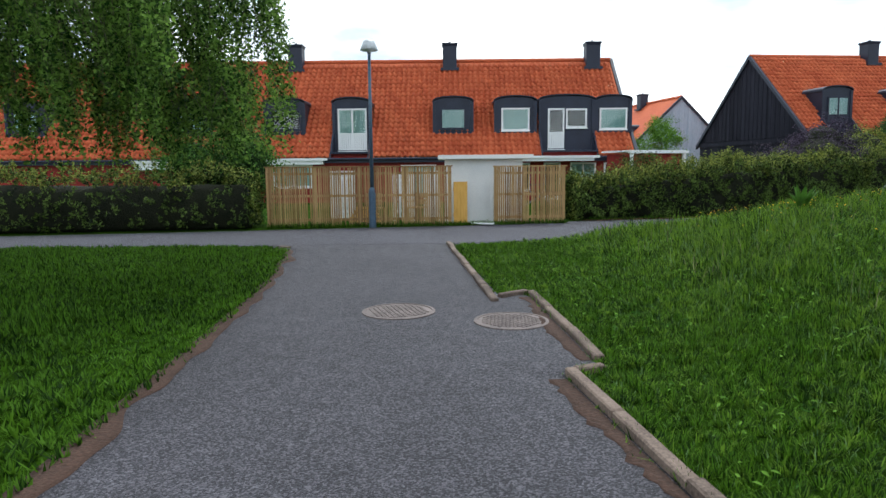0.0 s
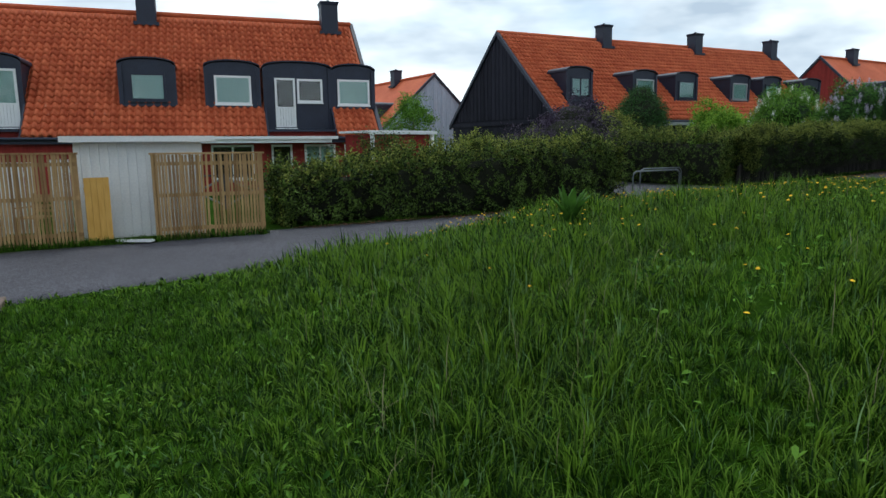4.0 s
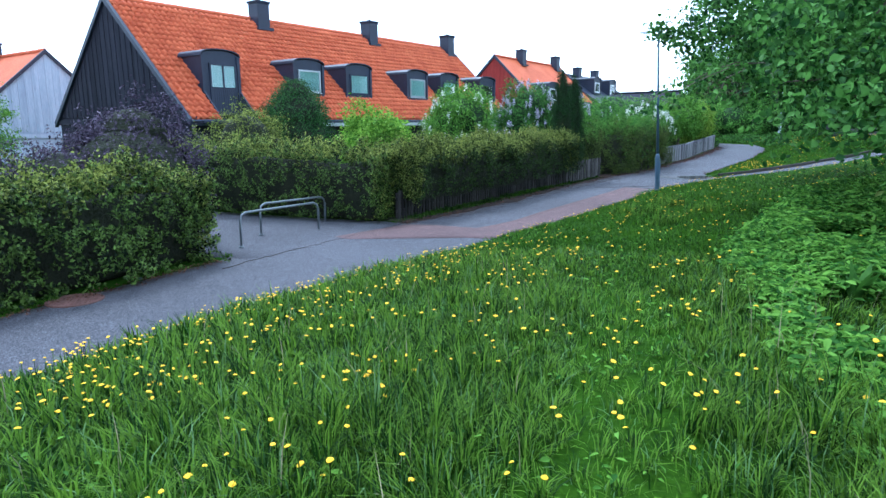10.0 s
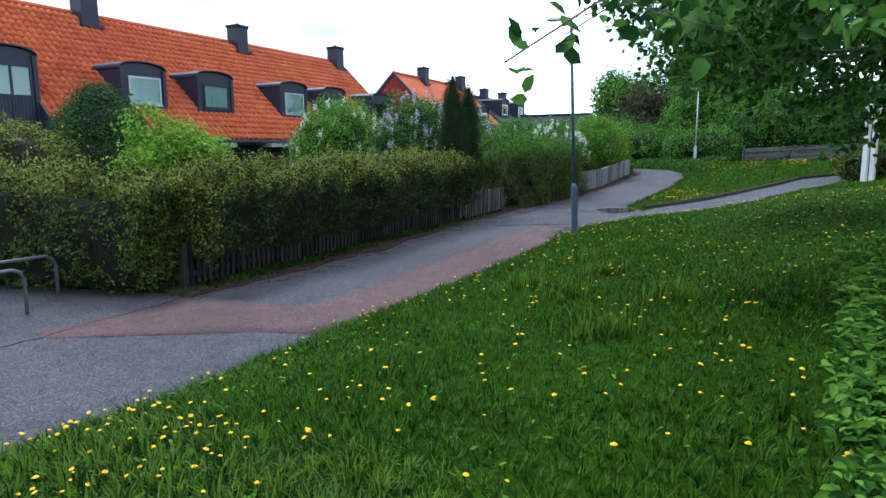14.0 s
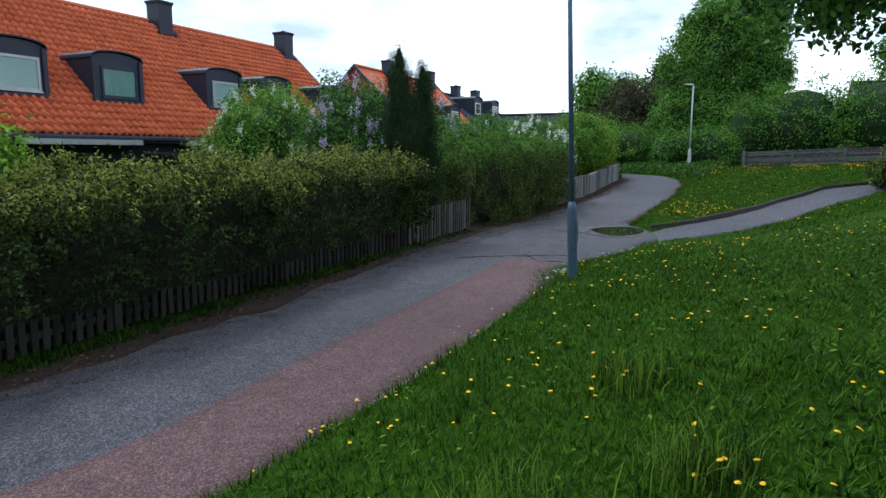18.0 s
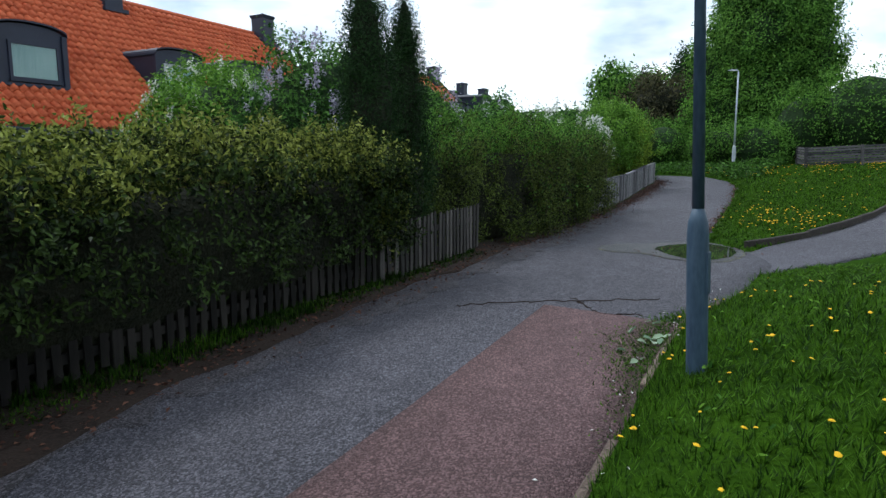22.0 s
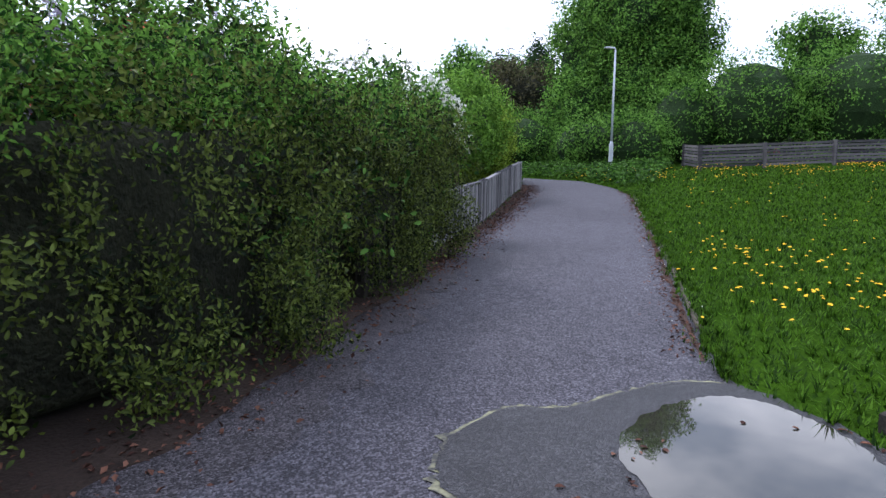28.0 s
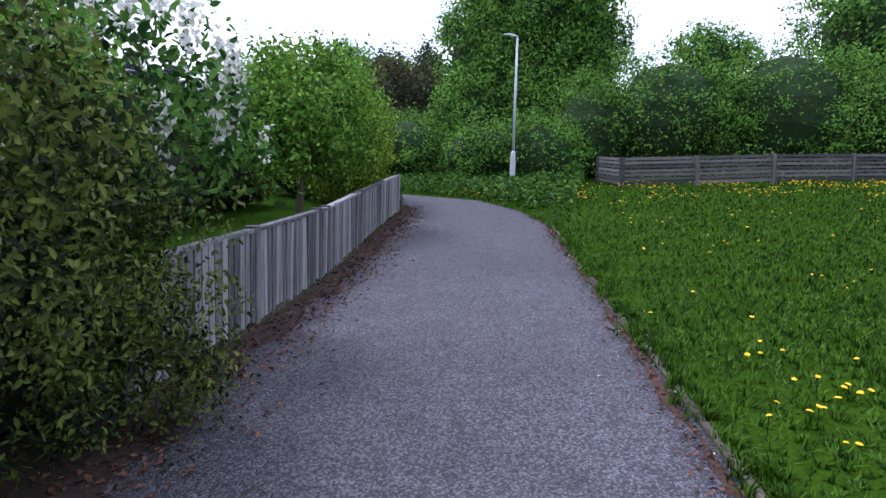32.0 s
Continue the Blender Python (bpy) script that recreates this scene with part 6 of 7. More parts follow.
def pergola():
    root = thing("red_shed", "small red shed with white corner posts", "shed", pose(7.57, 27.6, 0.1, 0, 0, 20))
    for u in (0, 2.86):
        part("post", Mesh().box(u - 0.06, u + 0.06, -0.06, 0.06, 0, 2.2), WHITE, root)
    part("beam", Mesh().box(-0.15, 3.05, -0.09, 0.05, 2.2, 2.32), WHITE, root)
    part("roof", Mesh().box(-0.12, 3.0, 0.05, 2.2, 2.26, 2.34), WHITE, root)
    for i in range(13):
        part("board", Mesh().box(0.07 + i * 0.21, 0.27 + i * 0.21, 0.10, 0.13, 0.1, 2.18), RED_BOARD, root)
    part("wall", Mesh().box(0.06, 2.8, 0.13, 2.0, 0, 2.2), RED_BOARD, root)


pergola()
bush("climbing_shrub", "loose reddish green shrub before the red shed", 7.7, 26.6, [(0, 0, 1.2, 0.9, 0.6, 1.0), (0.6, 0, 1.6, 0.6, 0.5, 0.6)], 5000, 0.09, LEAF_MIX, 41)
bush("garden_shrub", "loose young shrub at the terrace", 3.6, 20.9, [(0, 0, 0.7, 0.9, 0.7, 0.7), (1.2, 0.1, 0.9, 0.9, 0.7, 0.8)], 6000, 0.085, LEAF_MIX, 42)


def terrace_rail():
    root = thing("terrace_railing", "weathered wooden terrace railing with crossed braces", "railing", pose(0.6, 24.0, 0.06))
    for u in (0, 1.6, 3.2):
        part("post", Mesh().box(u - 0.05, u + 0.05, -0.05, 0.05, -0.2, 0.95), GREY_WOOD, root)
    part("top_rail", Mesh().box(-0.1, 3.3, -0.06, 0.06, 0.95, 1.0), GREY_WOOD, root)
    for a in (0, 1.6):
        part("brace", Mesh().tube([(a + 0.05, 0, 0.1), (a + 1.55, 0, 0.9)], 0.035, 6), GREY_WOOD, root)
        part("brace", Mesh().tube([(a + 0.05, 0, 0.9), (a + 1.55, 0, 0.1)], 0.035, 6), GREY_WOOD, root)


terrace_rail()

# ---- puddle ----


def flat_blob(name, mat, label, cat, x, y, lift, kind="structure"):
    z = float(path_z(33.8)) + lift
    v = np.concatenate([[[x.mean(), y.mean(), z]], np.stack([x, y, np.full(len(x), z)], 1)])
    n = len(x)
    i = np.arange(n)
    return solid(name, raw_mesh(name, v, np.stack([np.zeros(n, int), 1 + i, 1 + (i + 1) % n], 1)), mat, label, cat, kind=kind)


def smooth_ring(pts, grow=0.0, seed=1, n=9, amp=0.02):
    """A closed rounded outline through a few corners, moved outwards by grow, with a slight waver."""
    r = np.random.default_rng(seed)
    p = np.array(pts, float)
    m = len(p)
    out = []
    for i in range(m):
        a, b, c, d = p[i - 1], p[i], p[(i + 1) % m], p[(i + 2) % m]
        for t in np.arange(n) / n:
            out.append(0.5 * (2 * b + (c - a) * t + (2 * a - 5 * b + 4 * c - d) * t * t + (3 * b - a - 3 * c + d) * t ** 3))
    q = np.array(out)
    c = q.mean(0)
    w = q - c
    L = np.linalg.norm(w, axis=1, keepdims=True)
    q = c + w * (1 + (grow + r.normal(0, amp, (len(q), 1))) / L)
    return q[:, 0], q[:, 1]


POOL = [(33.96, 21.12), (34.5, 21.05), (34.95, 20.8), (35.1, 20.5), (34.95, 20.2), (34.54, 19.92), (33.86, 19.78), (33.2, 19.86), (32.87, 20.07), (33.05, 20.45), (33.5, 20.86)]
DAMP = [(33.3, 21.85), (33.75, 21.97), (34.29, 21.82), (34.45, 21.5), (34.92, 21.2), (35.25, 20.92), (35.35, 20.4), (34.9, 19.95), (33.86, 19.66), (33.1, 19.72), (32.72, 20.05), (32.88, 20.6), (33.2, 21.1), (33.1, 21.5)]
POLLEN = material("pollen_line", (0.06, 0.06, 0.06), (0.24, 0.24, 0.15), scale=4, fine=22, rough=0.9, bump=0.2, lo=0.44, hi=0.62)
flat_blob("pollen_line", POLLEN, "thin yellowish pollen line left by the drying puddle", "stain", *smooth_ring(DAMP, 0.032, 3, amp=0.02), 0.006)
flat_blob("wet_asphalt", WET, "wet darkened asphalt round the puddle", "wet patch", *smooth_ring(DAMP, 0.0, 3, amp=0.008), 0.010)
flat_blob("puddle", WATER, "still puddle mirroring the sky", "puddle", *smooth_ring(POOL, 0.0, 5, amp=0.012), 0.014, "structure")

# ---- what grows and lies on the ground ----
WALKED = np.array([(0.5, 1.5), (3.1, 5.4), (5.2, 7.2), (7.7, 8.6), (10.3, 9.9), (13.0, 11.5), (17.1, 13.9), (19.3, 15.2), (21.5, 16.7), (23.8, 18.2), (28, 19)])


def walk_distance(x, y):
    best = np.full(x.shape, 99.0)
    for a, b in zip(WALKED[:-1], WALKED[1:]):
        d = b - a
        t = np.clip(((x - a[0]) * d[0] + (y - a[1]) * d[1]) / (d @ d), 0, 1)
        best = np.minimum(best, np.hypot(x - a[0] - t * d[0], y - a[1] - t * d[1]))
    return best


def blades(name, mat, label, x, y, h, w, seed, tuft=0.0, flat=False, lay=0.0):
    """Grass blades; tuft: the spacing of the tufts into which they gather; lay: how far they lie over."""
    r = np.random.default_rng(seed)
    n = len(x)
    a = r.uniform(0, 2 * math.pi, n)
    if tuft:
        ci, cj = np.floor(x / tuft), np.floor(y / tuft)
        q = np.abs(np.sin(ci * 12.9898 + cj * 78.233) * 43758.5453) % 1.0
        q2 = np.abs(np.sin(ci * 39.346 + cj * 11.135) * 24634.6345) % 1.0
        cx, cy = (ci + 0.2 + 0.6 * q) * tuft, (cj + 0.2 + 0.6 * q2) * tuft
        a = np.arctan2(y - cy, x - cx) + r.normal(0, 0.7, n)
        pull = np.where(r.random(n) < 0.65, 0.6, 0.0)
        x, y = x + (cx - x) * pull, y + (cy - y) * pull
        h = h * (0.55 + 0.9 * q * q2 ** 0.3)
    z = land_z(x, y) - 0.01
    lean = np.clip(np.abs(r.normal(0.35, 0.38, n)) + lay, 0, 1.3)
    d = np.stack([np.cos(a), np.sin(a)], 1)
    t = np.stack([-d[:, 1], d[:, 0]], 1)
    h = h * r.uniform(0.5, 1.25, n)
    w = w * r.uniform(0.7, 1.4, n)
    b = np.stack([x, y], 1)
    m = b + d * (lean * h * 0.35)[:, None]
    e = b + d * (lean * h * 1.0 + 0.02)[:, None]
    zt = z + h * np.sqrt(np.clip(1 - (lean * 0.75) ** 2, 0.15, 1))
    zm = z + (zt - z) * 0.62
    if flat:
        v = np.stack([np.column_stack([b - t * w[:, None], z]), np.column_stack([b + t * w[:, None], z]), np.column_stack([e, zt])], 1).reshape(-1, 3)
        i = np.arange(n) * 3
        solid(name, raw_mesh(name, v, np.stack([i, i + 1, i + 2], 1)), mat, label, "grass", kind="stuff")
        return
    v = np.stack([np.column_stack([b - t * w[:, None], z]), np.column_stack([b + t * w[:, None], z]), np.column_stack([m - t * w[:, None] * 0.8, zm]), np.column_stack([m + t * w[:, None] * 0.8, zm]), np.column_stack([e, zt])], 1).reshape(-1, 3)
    i = np.arange(n) * 5
    f = np.concatenate([np.stack([i, i + 1, i + 3], 1), np.stack([i, i + 3, i + 2], 1), np.stack([i + 2, i + 3, i + 4], 1)])
    solid(name, raw_mesh(name, v, f), mat, label, "grass", kind="stuff")


def patchy(x, y, k=0.0):
    return 0.5 + 0.25 * np.sin(x * 1.9 + 1.3 * np.sin(y * 1.1 + k) + k) + 0.25 * np.sin(y * 2.3 + 1.7 * np.sin(x * 0.9 + k))


def sow(x0, x1, y0, y1, n, r):
    x, y = r.uniform(x0, x1, n), r.uniform(y0, y1, n)
    k = paved(x, y) < -0.01 - 0.05 * r.random(n)
    k &= y < south_edge(x) + 0.2
    return x[k], y[k]


def grow():
    r = np.random.default_rng(8)
    # long meadow grass on the bank
    x, y = sow(-0.8, 16, -2, 17.2, 560000, r)
    dist = walk_distance(x, y)
    keep = r.random(len(x)) < np.clip(2.3 / (dist + 1.2), 0.13, 1)
    keep &= (dist > 0.33) | (r.random(len(x)) < 0.45)
    x, y, dist = x[keep], y[keep], dist[keep]
    tall = smooth01((x - 1.2) / 2.5) * np.interp(x, [10, 14, 16], [1, 0.6, 0.35]) * np.interp(dist, [0.25, 0.9], [0.35, 1])
    h = 0.07 + tall * (0.10 + 0.20 * patchy(x, y) ** 1.5)
    pale = r.random(len(x)) < 0.08
    wid = 0.0034 + 0.0010 * np.clip(dist, 0, 9)
    blades("meadow_grass", GRASS_LONG, "long lush meadow grass on the bank", x[~pale], y[~pale], h[~pale], wid[~pale], 1, 0.24, lay=0.18)
    blades("meadow_grass", GRASS_SHEEN, "pale sheen blades among the long meadow grass", x[pale], y[pale], h[pale] * 0.9, wid[pale] * 0.9, 11, 0.23)
    k = (r.random(len(x)) < 0.006) & (tall > 0.5) & (dist < 6)
    blades("seed_stalks", STALK, "thin pale dry stalks standing in the grass", x[k], y[k], np.full(k.sum(), 0.36), 0.0022 + 0.0004 * dist[k], 12)
    # short grass near the lane
    x, y = sow(-0.8, 5.0, -2.5, 12.5, 210000, r)
    blades("lawn_grass", GRASS, "short green grass beside the lane", x, y, 0.07 + 0.04 * patchy(x, y, 3), 0.0055, 14, 0.16, True)
    # mown lawn along the path
    x, y = sow(14, 33, 5, 20.6, 520000, r)
    dist = walk_distance(x, y)
    keep = r.random(len(x)) < np.clip(1.9 / (dist + 0.8), 0.2, 1)
    x, y, dist = x[keep], y[keep], dist[keep]
    h = 0.06 + 0.05 * patchy(x, y, 2) ** 2 + 0.05 * (south_edge(x) - y < 0.25)
    blades("lawn_grass", GRASS, "mown green lawn grass", x, y, h, 0.0042 + 0.0012 * np.clip(dist, 0, 9), 2, 0.13, True, 0.75 * np.clip((dist - 1.5) / 3, 0, 1))
    # rank tufts that the mower left
    n = 2600
    k = r.integers(0, 6, n)
    cx, cy = np.array([20.6, 19.9, 20.1, 21.4, 22.6, 18.6])[k], np.array([15.9, 13.9, 15.1, 15.2, 16.0, 14.0])[k]
    x, y = cx + r.normal(0, 0.15, n), cy + r.normal(0, 0.13, n)
    blades("lawn_grass", GRASS_LONG, "rank tufts of long grass in the lawn", x, y, np.full(n, 0.22), 0.0036, 41)
    # lawn beyond the branch path
    x, y = sow(34.0, 58.5, 10, 28, 420000, r)
    keep = r.random(len(x)) < np.clip(3.0 / (np.hypot(x - 37, y - 20) * 0.5 + 0.6), 0.25, 1)
    x, y = x[keep], y[keep]
    blades("lawn_grass", GRASS, "mown green lawn grass with taller tufts", x, y, 0.06 + 0.03 * patchy(x, y, 4) ** 2, 0.0065 + 0.0008 * np.hypot(x - 37, y - 20), 3, 0.15, True)
    # lawn left of the lane
    x, y = sow(-12, -2.6, 0, 12.7, 150000, r)
    blades("lawn_grass", GRASS, "green lawn grass beside the lane", x, y, 0.06 + 0.05 * patchy(x, y, 6), 0.011, 4, 0.17, True)
    # rough grass at the feet of hedges and fences
    xs = r.uniform(2.9, 51, 24000)
    off = np.abs(r.normal(0, 0.16, len(xs)))
    ok = ~((xs > 14.2) & (xs < 18.9)) & ((xs < 30) | (xs > 39) & (r.random(len(xs)) < 0.1))
    ok &= (xs > 14) | (patchy(xs * 1.6, xs * 0.7, 2) > 0.62)
    xs, off = xs[ok], off[ok]
    blades("verge_grass", GRASS, "rough grass along the foot of the hedge", xs, north_edge(xs) + np.where((xs > 19) & (xs < 31), 0.12 + off * 2.2, 0.2 + off), 0.10 * (0.4 + patchy(xs * 1.3, xs)), 0.005, 5)
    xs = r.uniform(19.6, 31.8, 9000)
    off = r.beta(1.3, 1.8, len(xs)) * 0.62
    # the shaded copy of the grass darkens the fence's foot
    blades("verge_grass", GRASS_SHADED, "rank grass between the picket fence and the path", xs, north_edge(xs) + 0.58 - off, 0.05 + 0.11 * patchy(xs * 1.7, off * 3, 2) * (1 - off), 0.005, 15, 0.2)
    xs = r.uniform(35.4, 51, 11000)
    blades("verge_grass", GRASS, "uneven grass hanging over the lawn's edging", xs, south_edge(xs) - 0.12 + r.normal(0, 0.06, len(xs)) * (0.4 + patchy(xs * 2.3, xs)), 0.05 + 0.06 * patchy(xs * 1.9, xs, 1), 0.006, 16, 0.18)
    xs = r.uniform(-5.9, 2.9, 3500)
    blades("verge_grass", GRASS, "rough grass along the foot of the fence", xs, fx(xs) - 0.1 + r.normal(0, 0.06, len(xs)), 0.16, 0.006, 6)


grow()


def flowers(label, x, y, h, rad, seed):
    """Dandelion heads on stems: two rings of petals and a domed middle."""
    r = np.random.default_rng(seed)
    V, F = [], []
    S, SF = [], []
    z0 = land_z(x, y)
    for i in range(len(x)):
        R = rad * r.uniform(0.7, 1.2)
        k = len(V)
        tilt = r.normal(0, 0.16, 2)
        zz = z0[i] + h[i]
        n = 9
        for ring, (q, dz) in enumerate(((1.0, 0.0), (0.62, 0.35), (0.25, 0.45))):
            for j in range(n):
                a = 2 * math.pi * (j + 0.5 * ring) / n
                w = R * q * (1 + 0.12 * r.normal())
                cx, cy = w * math.cos(a), w * math.sin(a)
                V.append((x[i] + cx, y[i] + cy, zz + R * dz + tilt[0] * cx + tilt[1] * cy))
        for ring in range(2):
            for j in range(n):
                F.append((k + ring * n + j, k + ring * n + (j + 1) % n, k + (ring + 1) * n + (j + 1) % n, k + (ring + 1) * n + j))
        for j in range(1, n - 2, 2):
            F.append((k + 2 * n, k + 2 * n + j, k + 2 * n + j + 1, k + 2 * n + j + 2))
        s = len(S)
        for a in (0, 2.1, 4.2):
            S.append((x[i] + 0.003 * math.cos(a), y[i] + 0.003 * math.sin(a), z0[i]))
            S.append((x[i] + 0.003 * math.cos(a), y[i] + 0.003 * math.sin(a), zz))
        SF += [(s, s + 2, s + 3, s + 1), (s + 2, s + 4, s + 5, s + 3), (s + 4, s, s + 1, s + 5)]
    solid("dandelions", raw_mesh("dandelions", np.array(V), np.array(F)), YELLOW, label, "flowers", kind="stuff")
    solid("dandelion_stems", raw_mesh("dandelion_stems", np.array(S), np.array(SF)), GRASS, "thin green dandelion stems in the grass", "stems", kind="stuff")


def sow_flowers():
    r = np.random.default_rng(12)
    x, y = sow(2.5, 16, 3, 17, 14500, r)
    d = south_edge(x) - y
    k = r.random(len(x)) < np.interp(d, [0.2, 1.5, 5, 9, 12], [0.5, 0.8, 0.42, 0.10, 0.03]) * (patchy(x * 1.7, y * 1.7, 1) > 0.45) * np.interp(x, [4, 6.5, 11, 14], [0.0, 0.4, 0.9, 0.5]) * np.interp(d, [0.3, 2.5, 6], [1.0, 0.9, 0.6])
    flowers("yellow dandelions in the long grass", x[k], y[k], r.uniform(0.12, 0.30, k.sum()) * np.interp(x[k], [10, 16], [1, 0.6]), 0.0155, 3)
    x, y = sow(14, 31, 9, 19.8, 4200, r)
    k = r.random(len(x)) < np.where(patchy(x * 1.5, y * 1.5, 3) > 0.5, 0.36, 0.12)
    flowers("yellow dandelions scattered over the lawn", x[k], y[k], r.uniform(0.06, 0.14, k.sum()), 0.015, 4)
    x, y = sow(35.5, 58, 12, 27, 13000, r)
    d = south_edge(x) - y
    dense = np.where((x < 41.5) & (d < 2.6), 0.42, np.where(x > 52.5, 0.6, 0.075)) * np.where(patchy(x * 1.1, y * 1.2, 5) > 0.58, 1.0, 0.06)
    dense = np.where((x > 36.5) & (x < 41.5) & (d > 0.5) & (d < 2.0), np.maximum(dense, 0.26), dense)
    k = r.random(len(x)) < dense * np.interp(d, [0.2, 0.6, 1], [0.2, 0.7, 1])
    flowers("yellow dandelions in patches on the lawn", x[k], y[k], r.uniform(0.06, 0.16, k.sum()), 0.021, 5)


sow_flowers()


def weeds():
    r = np.random.default_rng(21)
    n = 5200
    x = r.uniform(8.8, 21.5, n)
    c = np.interp(x, WALKED[:, 0], WALKED[:, 1])
    y = c - np.interp(x, [9, 10, 12, 16, 18, 21.5], [2.0, 1.5, 1.1, 1.3, 2.2, 4.0]) - np.abs(r.normal(0, 1.5, n))
    k = patchy(x, y, 9) > 0.2
    x, y, c = x[k], y[k], c[k]
    m = 8
    h = r.uniform(0.08, 0.30, len(x)) * np.clip((c - y - 0.5) / 1.6, 0.35, 1.2)
    a = r.uniform(0, 2 * math.pi, (len(x), 1)) + np.arange(m)[None] * 2.4 + r.normal(0, 0.2, (len(x), m))
    q = r.uniform(0.03, 0.12, (len(x), m))
    px, py = x[:, None] + q * np.cos(a), y[:, None] + q * np.sin(a)
    pz = (land_z(x, y) + h)[:, None] - 0.25 * q + r.normal(0, 0.012, q.shape)
    p = np.stack([px, py, pz], 2).reshape(-1, 3)
    solid("ground_elder", leaf_mesh("ground_elder", p, np.tile([0, 0, 1.0], (len(p), 1)), 0.086, 3, 0.30, 0.5, True), DOCK, "broad-leaved weeds covering the bank", "weeds", kind="stuff")
    # small broad leaves between the blades of the meadow
    n = 26000
    x, y = sow(0.8, 30, 1.5, 19, n, r)
    k = (patchy(x * 2.1, y * 2.3, 4) > 0.55) & (walk_distance(x, y) < 4.5) & (r.random(len(x)) < np.interp(x, [14, 18], [1, 0.45]))
    x, y = x[k], y[k]
    p = np.stack([x, y, land_z(x, y) + r.uniform(0.02, 0.16, len(x)) * np.interp(x, [2, 4, 12, 16], [0.5, 1, 0.9, 0.4])], 1)
    solid("meadow_herbs", leaf_mesh("meadow_herbs", p, np.tile([0, 0, 1.0], (len(p), 1)), 0.05, 14, 0.4, 0.5, True), DOCK, "small broad-leaved herbs among the grass blades", "herbs", kind="stuff")
    n = 7000
    x, y = r.uniform(51.5, 60, n), r.uniform(22.8, 29.5, n)
    p = np.stack([x, y, land_z(x, y) + r.uniform(0.03, 0.4, n)], 1)
    k = paved(x, y) < -0.1
    solid("nettles", leaf_mesh("nettles", p[k], np.tile([0, 0, 1.0], (k.sum(), 1)), 0.16, 4, 0.5, 0.5), DOCK_DARK, "dark green weeds round the lamp post's foot", "weeds", kind="stuff")


weeds()


def dock_plant(x, y, n, h, seed, label):
    r = np.random.default_rng(seed)
    root = thing("dock_plant", label, "plant", pose(x, y, float(land_z(x, y))))
    for i in range(n):
        a, ln = r.uniform(0, 6.28), h * r.uniform(0.6, 1.1)
        w = ln * 0.10
        out = r.uniform(0.12, 0.7)
        m = Mesh()
        v, f = [], []
        for j, t in enumerate(np.linspace(0, 1, 6)):
            q = w * math.sin(math.pi * min(1, 0.12 + 0.88 * t)) + 0.004
            rr = out * ln * t ** 1.3
            zz = ln * (t - 0.35 * out * t * t)
            v += [(rr * math.cos(a) - q * math.sin(a), rr * math.sin(a) + q * math.cos(a), zz + 0.15 * q), (rr * math.cos(a), rr * math.sin(a), zz), (rr * math.cos(a) + q * math.sin(a), rr * math.sin(a) - q * math.cos(a), zz + 0.15 * q)]
            if j:
                k = 3 * j
                f += [(k - 3, k - 2, k + 1, k), (k - 2, k - 1, k + 2, k + 1)]
        part("leaf", m.add(v, f), DOCK_DARK, root, smooth=True)


dock_plant(6.3, 11.3, 26, 0.62, 1, "tall broad-leaved dock plant in the meadow grass")
for q in ((10.6, 8.3), (12.4, 9.3), (14.4, 10.2)):
    dock_plant(*q, 9, 0.4, int(q[0] * 10), "broad-leaved weed among the bank's grass")


